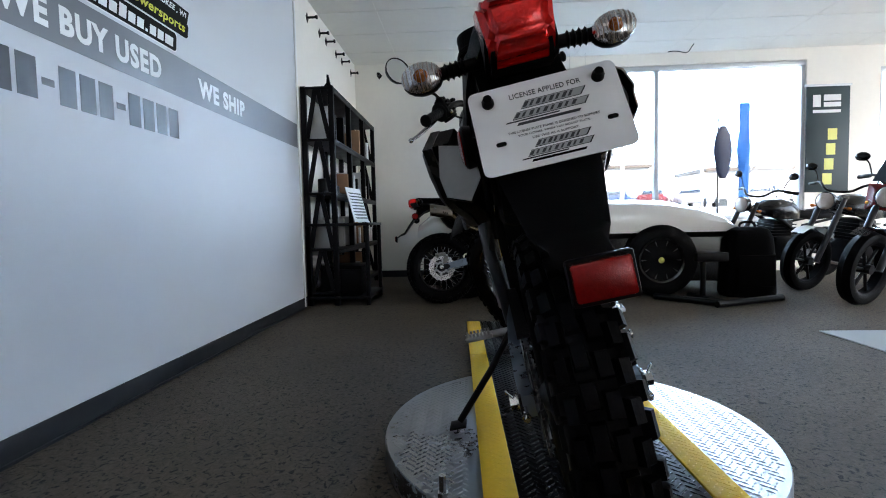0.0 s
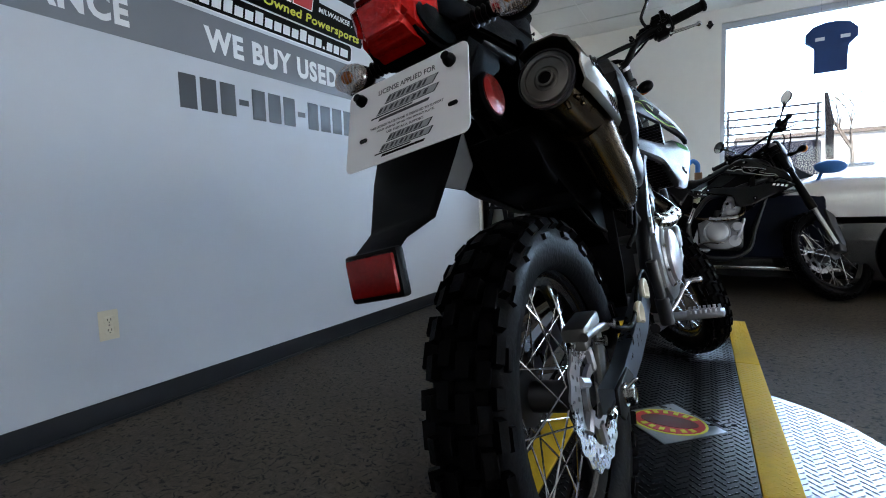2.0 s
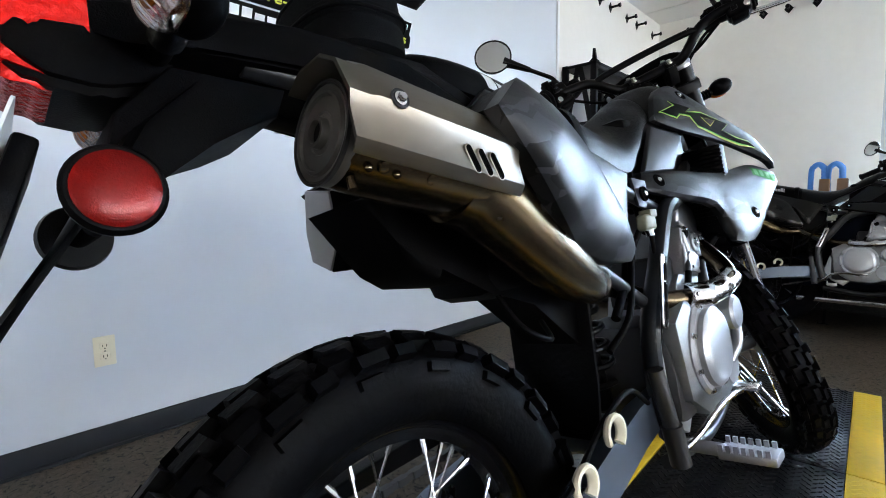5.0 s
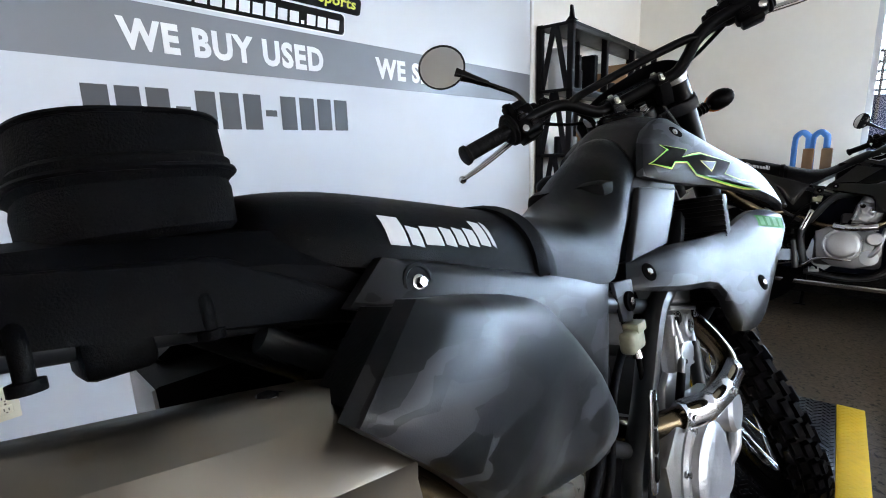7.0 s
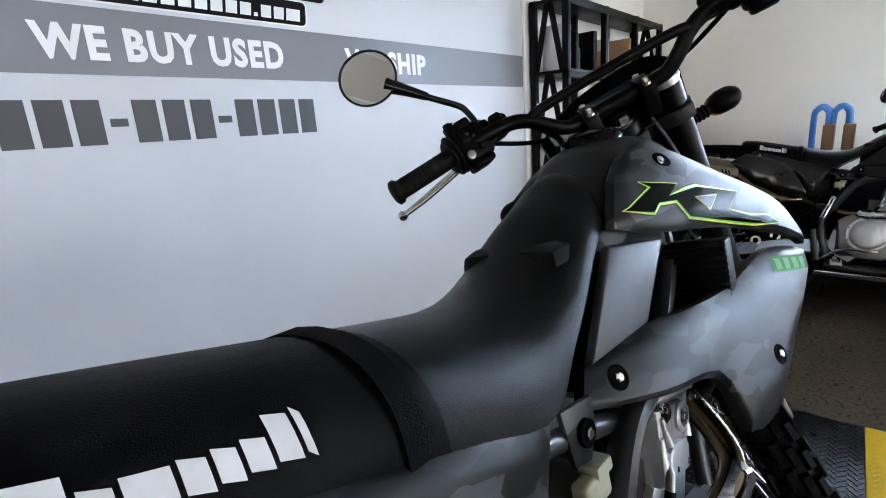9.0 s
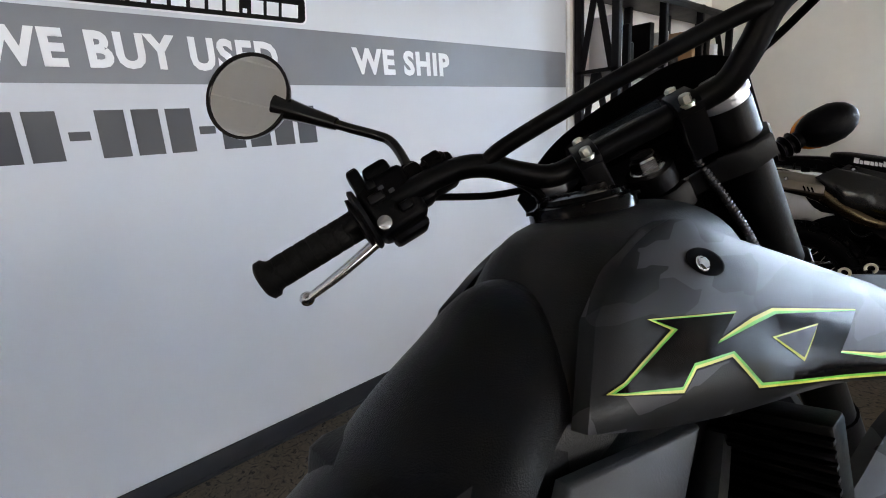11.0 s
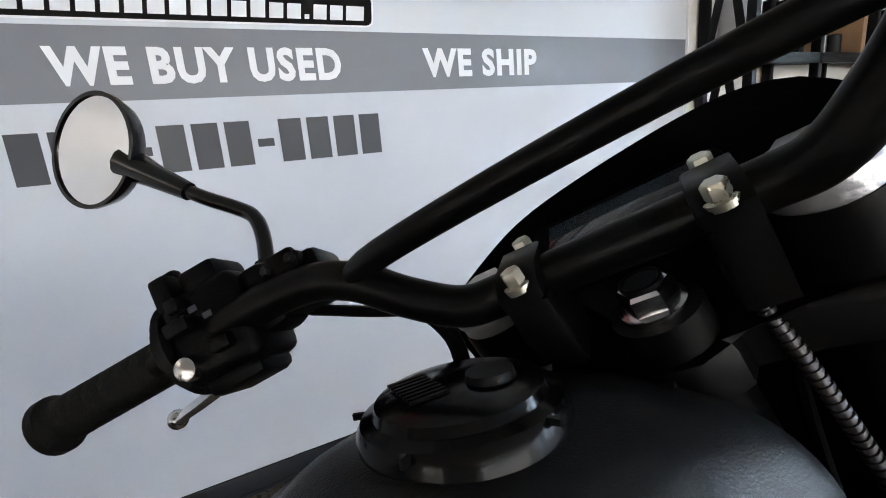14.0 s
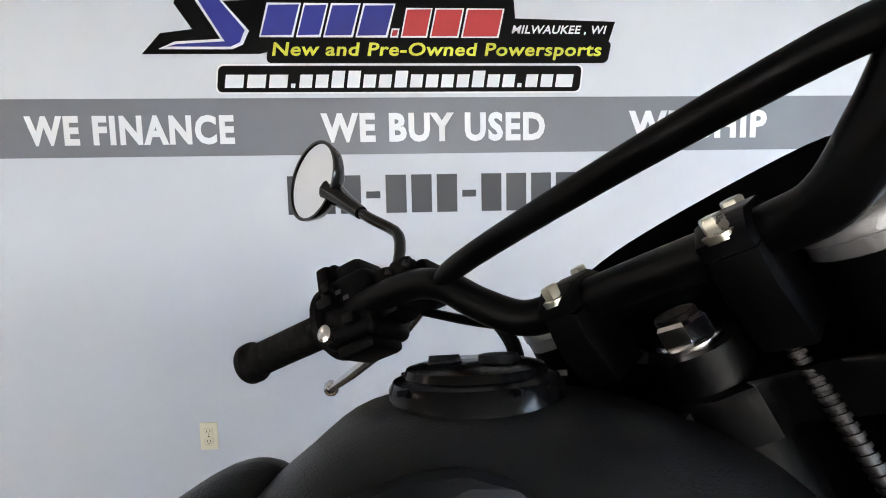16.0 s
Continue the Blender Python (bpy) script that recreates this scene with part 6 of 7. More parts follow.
part("clamp", bm, CHROME, rv)
bm = B(); tube(bm, [(0.12, 0.57, 0.735), (0.122, 0.565, 0.66), (0.125, 0.53, 0.56), (0.12, 0.50, 0.48)], 0.004)
part("fluid_hose", bm, RUBBER, rv)
bm = B(); tube(bm, [(0.128, 0.49, 0.50), (0.132, 0.515, 0.36)], 0.014, smooth=False); tube(bm, [(0.131, 0.508, 0.40), (0.132, 0.518, 0.33)], 0.018, smooth=False)
P("brake_cylinder", bm, DARK_ALLOY)
for s in (-1, 1):
    bm = B(); box(bm, (s * 0.115 - 0.05, 0.955, 0.70), (s * 0.115 + 0.05, 0.985, 0.92), pose(0, 0, 0), bev=0.004)
    rad = P("radiator", bm, SATIN_BLACK)
    bm = B(); box(bm, (s * 0.115 - 0.05, 0.948, 0.705), (s * 0.115 + 0.05, 0.955, 0.708))
    fin = part("fin", bm, SATIN_BLACK, rad)
    for k in range(1, 22):
        share("fin", fin.data, rad, pose(0, 0, k * 0.0097))
bm = B()
for pts, r in (([(0.09, 0.66, 0.74), (0.06, 0.70, 0.80), (0.0, 0.74, 0.82)], 0.018), ([(0.07, 0.88, 0.66), (0.09, 0.93, 0.67), (0.115, 0.965, 0.71)], 0.014), ([(0.11, 0.42, 0.60), (0.10, 0.50, 0.66), (0.06, 0.60, 0.70)], 0.008), ([(0.10, 0.40, 0.55), (0.115, 0.46, 0.60), (0.11, 0.52, 0.70), (0.10, 0.62, 0.76)], 0.006), ([(0.05, 0.30, 0.62), (0.09, 0.26, 0.60), (0.07, 0.22, 0.63), (0.04, 0.2, 0.7)], 0.004)):
    bm = B(); tube(bm, pts, r, seg=10)
    P("hose", bm, RUBBER)

# front fork, clamps, bars (all turn with the steering)
FD = V(0, math.sin(RAKE), -math.cos(RAKE))
for s in (-1, 1):
    top = V(s * 0.092, 1.058, 1.138)
    bm = B(); tube(bm, [top, top + FD * 0.50], 0.0275, smooth=False, seg=24); tube(bm, [top + FD * 0.48, top + FD * 0.56], 0.031, smooth=False, seg=24)
    leg = S("fork_leg", bm, SATIN_BLACK, "black upside-down fork leg")
    bm = B(); tube(bm, [top + FD * 0.55, top + FD * 0.86], 0.0215, smooth=False, seg=20)
    S("fork_slider", bm, CHROME, "", leg)
    bm = B(); box(bm, (s * 0.092 - 0.025, 1.44, 0.31), (s * 0.092 + 0.025, 1.50, 0.43), bev=0.01); slab(bm, [(s * 0.122, v, w) for v, w in ((1.40, 0.52), (1.46, 0.36), (1.50, 0.36), (1.45, 0.60), (1.38, 0.64))], (-s * 0.02, 0, 0), bev=0.004)
    S("fork_foot", bm, DARK_ALLOY, "", leg)
    T = along(top - FD * 0.008, top - FD * 1)
    bm = B(); lathe(bm, [(-0.01, 0.0265), (-0.001, 0.0265), (0.0, 0.0285), (0.006, 0.0285), (0.010, 0.026), (0.010, 0.022)], T, seg=32); lathe(bm, [(0.008, 0.0165), (0.017, 0.0165), (0.018, 0.014)], T, seg=6)
    S("fork_cap", bm, ALLOY, "silver hexagon fork cap", leg)
bm = B()
up_ = AXIS
fw_ = V(0, math.cos(RAKE), math.sin(RAKE))
def clamp_outline(dz, sc=1.0):
    pts = []
    half = ((0.128, 0.023), (0.118, -0.003), (0.092, -0.013), (0.062, -0.008), (0.032, -0.008), (0.028, -0.02), (0.012, -0.03))
    fore = ((0.02, 0.03), (0.05, 0.03), (0.066, 0.05), (0.092, 0.06), (0.118, 0.05))
    for x, y in [(x, y) for x, y in fore] + list(half) + [(-x, y) for x, y in half[::-1]] + [(-x, y) for x, y in fore[::-1]]:
        pts.append(STEM + V(x, 0, 0) + fw_ * y + up_ * dz)
    return pts
slab(bm, clamp_outline(-0.032), up_ * -0.028, bev=0.006)
slab(bm, [p + V(0, 0, 0) for p in clamp_outline(-0.20)], up_ * -0.035, bev=0.004)
tube(bm, [STEM + up_ * -0.012, STEM + up_ * -0.22], [0.025, 0.03], smooth=False, seg=20)
tc_ = S("triple_clamp", bm, SATIN_BLACK, "black triple clamp")
T = along(STEM - up_ * 0.012, STEM + up_)
bm = B(); lathe(bm, [(0, 0.0185), (0.003, 0.0185), (0.004, 0.016)], T, seg=28); lathe(bm, [(0.003, 0.0155), (0.014, 0.0155), (0.016, 0.0135)], T, seg=6)
S("stem_nut", bm, CHROME, "bright zinc steering stem nut", tc_)
bm = B(); lathe(bm, [(0.014, 0.0118), (0.0185, 0.0118), (0.0192, 0.0105), (0.0180, 0.0092), (0.0178, 0.001)], T, seg=24)
S("stem_cap", bm, BLACK_PLASTIC, "", tc_)
for s in (-1, 1):
    c = V(s * 0.05, 1.022, 1.147)
    def cl(a, b):
        return c + V(-s * 0.012, 0, 0) + fw_ * a + up_ * b
    bm = B()
    slab(bm, [cl(a, b) for a, b in ((-0.022, -0.001), (-0.024, -0.02), (-0.016, -0.05), (0.02, -0.05), (0.026, -0.02), (0.025, -0.001))], (s * 0.024, 0, 0), bev=0.004)
    rs = S("bar_riser", bm, SATIN_BLACK, "black handlebar clamp", tc_)
    bm = B(); slab(bm, [cl(a, b) for a, b in ((-0.024, 0.0), (0.026, 0.0), (0.026, 0.008), (0.014, 0.016), (-0.012, 0.016), (-0.024, 0.008))], (s * 0.024, 0, 0), bev=0.003)
    S("bar_cap", bm, SATIN_BLACK, "black handlebar clamp cap", rs.parent)
    for a in (-0.018, 0.019):
        bolt("clamp_bolt", c + fw_ * a + up_ * 0.009, up_, 0.0058, BRASS, tc_, steer=True, h=0.009, washer=1.35)
bm = B()
half = [(0.0, 1.022, 1.147), (0.065, 1.022, 1.147), (0.092, 1.014, 1.149), (0.118, 1.002, 1.166), (0.145, 0.992, 1.188), (0.18, 0.984, 1.199), (0.24, 0.966, 1.197), (0.32, 0.950, 1.189), (0.388, 0.921, 1.180)]
full = [(-u, v, w) for u, v, w in half[::-1]] + half[1:]
tube(bm, full, 0.0125, seg=18, n=6)
tube(bm, [(-0.146, 0.990, 1.187), (-0.115, 0.986, 1.194), (0.0, 0.986, 1.197), (0.115, 0.986, 1.194), (0.146, 0.990, 1.187)], 0.0088, seg=16, n=5)
bar = S("handlebar", bm, SATIN_BLACK, "satin black braced handlebar")
for s in (-1, 1):
    g0, g1 = V(s * 0.286, 0.966, 1.194), V(s * 0.396, 0.918, 1.179)
    T = along(g0, g1)
    L = (g1 - g0).length
    prof = [(0.0, 0.028), (0.004, 0.029), (0.006, 0.018)]
    for k in range(7):
        x = 0.008 + k * (L - 0.026) / 7
        prof += [(x, 0.0170), (x + (L - 0.026) / 7 - 0.003, 0.0170), (x + (L - 0.026) / 7 - 0.0025, 0.0164), (x + (L - 0.026) / 7 - 0.001, 0.0164)]
    prof += [(L - 0.014, 0.0172), (L - 0.010, 0.0215), (L - 0.003, 0.0215), (L, 0.017)]
    bm = B(); lathe(bm, prof, T, seg=24)
    S("grip", bm, GRIP_RUBBER, "ribbed black rubber grip", bar)
    turned = Matrix.Diagonal((1, s, 1, 1))
    sw = T @ pose(-0.03, 0, 0) @ turned
    bm = B()
    box(bm, (-0.036, -0.03, -0.034), (0.022, 0.03, 0.03), sw, bev=0.009, seg=3)
    hs = S("switch_housing", bm, BLACK_PLASTIC, "black switch housing", bar)
    for piece, lo, hi, bev in (("lower_shell", (-0.03, -0.026, -0.044), (0.012, 0.02, -0.03), 0.006), ("upper_shell", (-0.026, -0.024, 0.024), (0.004, 0.018, 0.044), 0.006),
                               ("rocker", (0.006, -0.03, 0.02), (0.02, -0.002, 0.046), 0.003), ("cable_shell", (-0.056, -0.02, -0.022), (-0.03, 0.022, 0.026), 0.009)):
        bm = B(); box(bm, lo, hi, sw, bev=bev)
        S(piece, bm, BLACK_PLASTIC, "", hs)
    bm = B(); lathe(bm, [(0.0225, 0.034), (0.027, 0.036), (0.029, 0.033), (0.03, 0.016)], sw, seg=28)
    S("grip_flange", bm, GRIP_RUBBER, "", hs)
    for x, y, z, a in ((0.006, -0.034, 0.006, 0.009), (-0.016, -0.033, -0.016, 0.007), (0.012, -0.012, 0.046, 0.006), (0.004, -0.033, 0.02, 0.005)):
        bm = B(); box(bm, (x - a, y - 0.006, z - 0.005), (x + a, y + 0.004, z + 0.005), sw, bev=0.0025)
        S("switch", bm, SATIN_BLACK, "", hs)
    for x, z in ((-0.004, 0.014), (-0.012, 0.006)):
        bm = B(); box(bm, (x - 0.003, -0.0306, z - 0.002), (x + 0.003, -0.0298, z + 0.002), sw)
        S("mark", bm, INK_GREY, "", hs)
    bm = B(); lathe(bm, [(0, 0.0085), (0.007, 0.0075), (0.008, 0.004)], sw @ pose(0.012, -0.03, -0.02, 0, 0, -90), seg=16)
    S("horn_button", bm, CHROME, "", hs)
    lp = T @ pose(-0.098, 0.0, 0) @ turned
    bm = B(); box(bm, (-0.022, -0.018, -0.017), (0.022, 0.03, 0.017), lp, bev=0.006); box(bm, (-0.01, -0.024, -0.012), (0.012, -0.014, 0.022), lp, bev=0.004)
    ph = S("lever_perch", bm, BLACK_PLASTIC, "black lever perch", bar)
    for x in (-0.008, 0.01):
        bolt("perch_bolt", lp @ V(x, -0.02, 0.012), (0, -1, 0.2), 0.004, SATIN_BLACK, ph, steer=True)
    pv = lp @ V(0.01, 0.032, 0)
    bm = B(); tube(bm, [pv, pv.lerp(V(s * 0.421, 1.02, 1.155), 0.3) + V(0, 0.006, -0.004), pv.lerp(V(s * 0.421, 1.02, 1.155), 0.7) + V(0, 0.002, -0.004), V(s * 0.416, 1.02, 1.156)], [0.010, 0.0095, 0.0085, 0.0065], seg=12, flat=0.7); ball(bm, V(s * 0.422, 1.021, 1.156), (0.0095, 0.0095, 0.0095), seg=14)
    S("lever", bm, CHROME, "polished silver lever", bar)
    # mirror
    base = V(s * 0.222, 0.998, 1.203)
    mc = V(s * 0.352, 0.975, 1.392)
    bm = B(); tube(bm, [base, base + V(0, 0.003, 0.03)], 0.0088, smooth=False); tube(bm, [base + V(0, 0, 0.02), V(s * 0.226, 1.008, 1.252), V(s * 0.232, 1.012, 1.272), V(s * 0.243, 1.010, 1.285), V(s * 0.265, 1.0, 1.305), V(s * 0.285, 0.994, 1.325)], 0.0058, seg=10, n=5); tube(bm, [V(s * 0.276, 0.996, 1.316), V(s * 0.305, 0.990, 1.345), mc + V(-s * 0.022, 0.012, -0.022)], [0.0075, 0.0105, 0.015], seg=12, n=4)
    ms = S("mirror", bm, GLOSS_BLACK, "round black rear-view mirror on a bent stem", bar)
    T = along(mc, mc + V(-s * 0.14, -1.0, -0.045))
    def oval(x, k):
        return [T @ V(x, 0.052 * k * math.cos(a), 0.0485 * k * math.sin(a)) for a in [2 * math.pi * i / 36 for i in range(36)]]
    bm = B(); ringed(bm, [oval(-0.028, 0.25), oval(-0.024, 0.6), oval(-0.012, 0.92), oval(0.0, 1.02), oval(0.004, 1.02), oval(0.004, 0.95), oval(0.001, 0.94)])
    S("mirror_shell", bm, GLOSS_BLACK, "", ms)
    bm = B(); ringed(bm, [oval(0.0012, 0.94), oval(0.0022, 0.94)])
    S("mirror_glass", bm, MIRROR, "", ms)
# cables
bm = B()
for pts, r in (([(-0.215, 1.02, 1.19), (-0.16, 1.05, 1.165), (-0.08, 1.10, 1.14), (-0.03, 1.11, 1.08), (0.02, 1.09, 0.98)], 0.0042), ([(0.215, 1.02, 1.19), (0.17, 1.09, 1.175), (0.10, 1.14, 1.16), (0.05, 1.12, 1.05), (0.03, 1.05, 0.95)], 0.0045), ([(0.23, 1.02, 1.20), (0.20, 1.12, 1.20), (0.12, 1.17, 1.12), (0.10, 1.14, 0.95), (0.10, 1.30, 0.7)], 0.0045), ([(-0.13, 1.015, 1.17), (-0.11, 1.02, 1.135), (-0.115, 1.03, 1.09), (-0.08, 1.05, 1.05)], 0.0055)):
    bm = B(); tube(bm, pts, r, seg=8, n=6)
    S("cable", bm, RUBBER, "black control cable")
pth = spline([(0.045, 1.05, 1.10), (0.055, 1.06, 1.04), (0.06, 1.075, 0.98), (0.055, 1.09, 0.90)], 14)
prof = []
for a, b in zip(pth, pth[1:]):
    prof += [(a, 0.0046), (a.lerp(b, 0.5), 0.0046), (a.lerp(b, 0.55), 0.0035), (a.lerp(b, 0.95), 0.0035)]
bm = B(); tube(bm, [p for p, _ in prof], [r for _, r in prof], seg=10, smooth=False)
S("corrugated_sleeve", bm, DARK_ALLOY)
# instrument, cowl, front fender, signals
bm = B()
patch(bm, [(-0.138, 1.085, 1.148), (-0.112, 1.10, 1.170), (-0.055, 1.115, 1.196), (0.05, 1.118, 1.208), (0.10, 1.10, 1.198), (0.13, 1.08, 1.168)], [(-0.12, 1.15, 1.0), (-0.09, 1.19, 0.96), (-0.04, 1.22, 0.94), (0.04, 1.22, 0.94), (0.09, 1.19, 0.96), (0.12, 1.15, 1.0)], (0, -0.02, 0), 0.05, roll=0.002)
S("headlight_cowl", bm, TANK_BLACK, "matt black headlight cowl")
bm = B(); box(bm, (-0.065, -0.03, -0.012), (0.065, 0.03, 0.012), pose(0, 1.088, 1.158, 40, 0, 0), bev=0.008)
ins = S("instrument", bm, BLACK_PLASTIC, "black digital instrument")
bm = B(); box(bm, (-0.05, -0.02, 0.0115), (0.05, 0.018, 0.0135), pose(0, 1.088, 1.158, 40, 0, 0), bev=0.001)
S("display", bm, TINT, "", ins)
bm = B()
ringed(bm, [[(-a, v, w - 0.02), (-a * 0.85, v, w), (-a * 0.3, v, w + 0.012), (a * 0.3, v, w + 0.012), (a * 0.85, v, w), (a, v, w - 0.02), (a * 0.8, v, w - 0.012), (-a * 0.8, v, w - 0.012)] for v, w, a in ((1.10, 0.80, 0.05), (1.25, 0.83, 0.07), (1.42, 0.84, 0.07), (1.60, 0.80, 0.06), (1.78, 0.72, 0.035))])
S("front_fender", bm, CAMO, "grey high front fender")
for s in (-1, 1):
    turn_signal((s * 0.155, 1.175, 1.075), (s, 0.1, 0.05), True, ORANGE, r=0.024, flip=1)
    bm = B(); tube(bm, [V(s * 0.08, 1.13, 1.06), V(s * 0.14, 1.173, 1.074)], 0.012, smooth=False)
    S("signal_bracket", bm, BLACK_PLASTIC)

# the seat, covers and exhaust sit a little higher and further forward than the frame's own lines
SEATED = {"seat": (0, 0.012, 0.018), "side_cover": (0.004, 0.014, 0.018), "muffler": (0.004, 0.010, 0.018), "mid_pipe": (0, 0.010, 0.012), "tail_bag": (0, 0.0, 0.012),
          "radiator_shroud": (0.002, 0.03, 0.002), "tank_shroud": (0.008, 0.006, 0.016), "fuel_tank": (0.008, 0.008, 0.022), "engine": (0.008, -0.008, 0), "brake_reservoir": (0, 0.02, 0.004),
          "license_plate": (0, -0.014, -0.003), "rear_fender": (0, -0.012, -0.004), "rear_reflector": (0, -0.014, -0.006), "tail_light": (0, -0.012, -0.004), "side_reflector": (0, -0.012, -0.004),
          "swing_arm": (0.004, -0.005, -0.014), "chain_adjuster": (0.006, -0.005, -0.014), "rear_caliper": (0, -0.005, -0.014), "brake_hose": (0, 0, -0.012), "hose_guide": (0.006, 0.004, -0.03), "foot_peg": (0, 0.006, -0.025), "brake_pedal": (0, 0.006, -0.02), "drive_chain": (0, 0, -0.013)}
for kind in ("fork_leg", "triple_clamp", "handlebar", "cable", "corrugated_sleeve", "headlight_cowl", "instrument", "signal_bracket"):
    SEATED[kind] = (0.008, 0.006, 0.013)
for ob in bike.children:
    if ob.name.split(".")[0] in SEATED:
        ob.location = SEATED[ob.name.split(".")[0]]


# ---- shelving in the corner ----
shelf = thing("shelving_unit", pose(0.012, 5.86, 0), "tall black slotted steel shelving unit beside the wall", "shelves")
SW, SL, SH = 0.31, 1.95, 2.06
for y in (0.0, 0.65, 1.3, SL):
    for x in (0.0, SW - 0.05):
        bm = B(); box(bm, (x, y - 0.02, 0), (x + 0.05, y + 0.02, SH), bev=0.003)
        part("post", bm, BLACK_STEEL, shelf)
for z in (0.11, 0.52, 1.05, 1.55, SH - 0.03):
    bm = B(); box(bm, (0.0, -0.02, z), (SW, SL + 0.02, z + 0.025), bev=0.003); box(bm, (SW - 0.012, -0.02, z - 0.03), (SW, SL + 0.02, z))
    part("shelf_board", bm, BLACK_STEEL, shelf)
for y in (-0.012, SL):
    for z0, z1 in ((0.12, 0.52), (0.54, 1.05), (1.07, 1.55), (1.57, SH - 0.03)):
        for a, b in (((0.05, z0), (SW / 2 - 0.012, z1)), ((SW - 0.05, z0), (SW / 2 + 0.012, z1))):
            bm = B(); slab(bm, [(a[0] - 0.022, y - 0.004, a[1]), (a[0] + 0.022, y - 0.004, a[1]), (b[0] + 0.022, y - 0.004, b[1]), (b[0] - 0.022, y - 0.004, b[1])], (0, 0.008, 0), bev=0)
            part("cross_brace", bm, BLACK_STEEL, shelf)
rnd = random.Random(4)
for z in (0.135, 0.545, 1.075, 1.575):
    y = 0.06
    while y < SL - 0.15:
        h, w = rnd.uniform(0.16, 0.33), rnd.uniform(0.05, 0.14)
        lean = rnd.uniform(-12, 12)
        bm = B()
        if rnd.random() < 0.3:
            lathe(bm, [(0, 0.055), (h * 0.55, 0.055), (h * 0.58, 0.045)], pose(0.15, y + 0.07, z, 0, -90, 0), seg=20)
            tagged(link("coil_spring", bm, rnd.choice([DARK_ALLOY, BLACK_STEEL])), "dark coil spring standing on the black shelf", "spare part")
            w = 0.13
        else:
            box(bm, (0.06, y, z), (0.27, y + w * 0.6, z + h), pose(0, 0, 0), bev=0.004)
            tagged(link("boxed_part", bm, rnd.choice([PAPER, PAPER, BROWN_BOX, BLACK_PLASTIC, SNOW_GREY])), "packed spare part standing on the black shelf", "box")
        bpy.context.scene.collection.objects[-1].matrix_world = pose(0.012, 5.86, 0)
        y += w + 0.05
bm = B(); slab(bm, [(0.2, 5.94, 2.075), (0.3, 5.94, 2.075), (0.27, 5.94, 2.10), (0.255, 5.94, 2.19), (0.24, 5.94, 2.19), (0.24, 5.94, 2.11)], (0, 0.03, 0), bev=0.003)
tagged(link("clamp_hook", bm, BLACK_PLASTIC), "small black hook on top of the shelving", "hook")

cart = thing("work_cart", pose(0.02, 5.84, 0), "low black steel work cart with a crate on its lower shelf", "cart")
for x in (0.0, 0.56):
    for y in (0.0, 0.62):
        bm = B(); box(bm, (x, y, 0.0), (x + 0.035, y + 0.035, 0.76), bev=0.003)
        part("leg", bm, BLACK_STEEL, cart)
for z in (0.06, 0.755):
    bm = B(); box(bm, (-0.005, -0.01, z), (0.60, 0.66, z + 0.028), bev=0.004)
    part("tray", bm, BLACK_STEEL, cart)
bm = B(); box(bm, (0.13, 5.88, 0.095), (0.52, 6.32, 0.36), bev=0.012); box(bm, (0.12, 5.87, 0.34), (0.53, 6.33, 0.37), bev=0.006)
tagged(link("plastic_crate", bm, BLACK_PLASTIC), "black plastic crate in the lower tray of the cart", "crate")
bm = B(); slab(bm, [(0.44, 6.07, 0.79), (0.50, 6.44, 0.79), (0.40, 6.48, 1.14), (0.34, 6.11, 1.14)], (-0.006, 0, 0), bev=0)
leaf = tagged(link("printed_sheet", bm, PAPER), "leaning white sheet with rows of grey print on the cart", "sheet")
for k in range(9):
    f = 0.1 + k * 0.09
    bm = B(); slab(bm, [(0.4415 - 0.10 * f + 0.012 * j * 0 + 0.003 + (0.06 if e else 0) * 1, 6.07 + 0.04 * f + (0.33 if e else 0.04) * 1.0, 0.79 + 0.35 * f + dz) for e, dz in ((0, 0), (1, 0), (1, 0.012), (0, 0.012)) for j in (0,)], (-0.0015, 0, 0), bev=0)
    part("print_bar", bm, INK_GREY, leaf)

# pegs along the two walls under the ceiling
peg = thing("wall_peg", pose(0.0, 6.17, 2.82), "black display peg on the white wall", "peg", "row of display pegs")
bm = B(); slab(bm, [(0.006, 0, -0.05), (0.006, 0.04, 0), (0.006, 0, 0.05), (0.006, -0.04, 0)], (-0.006, 0, 0), bev=0.002)
part("peg_plate", bm, BLACK_STEEL, peg)
bm = B(); rod(bm, (0.0, 0, 0), (0.10, 0, 0), 0.011); lathe(bm, [(0, 0.02), (0.015, 0.02)], pose(0.09, 0, 0), seg=14)
part("peg_arm", bm, BLACK_STEEL, peg)
for y in (6.57, 6.81, 7.22, 7.49, 7.96):
    copy_thing(peg, pose(0.0, y, 2.82))
for x in (0.35, 1.06, 1.28, 1.51, 1.93):
    copy_thing(peg, pose(x, NY, 2.84, 0, 0, -90))

# ---- second bike: same model in black, parked before the car ----
SWAP = {CAMO.name: GLOSS_BLACK, GREY_PLASTIC.name: GLOSS_BLACK, INK_LIME.name: INK_WHITE, INK_GREEN.name: INK_WHITE, LABEL_PALE.name: INK_WHITE, LABEL_GREEN.name: GLOSS_BLACK, BRASS.name: CHROME}
twin = copy_thing(bike, pose(1.30, 5.90, 0.013, 0, -10, -87))
gone = []
for ob in twin.children:
    if ob.name.split(".")[0] in ("tail_bag", "license_plate"):
        gone += [ob, *ob.children_recursive]
for ob in gone:
    bpy.data.objects.remove(ob)
for ob in twin.children_recursive:
    if ob.material_slots and ob.material_slots[0].material.name in SWAP:
        new_mat = SWAP[ob.material_slots[0].material.name]
        ob.material_slots[0].link = "OBJECT"
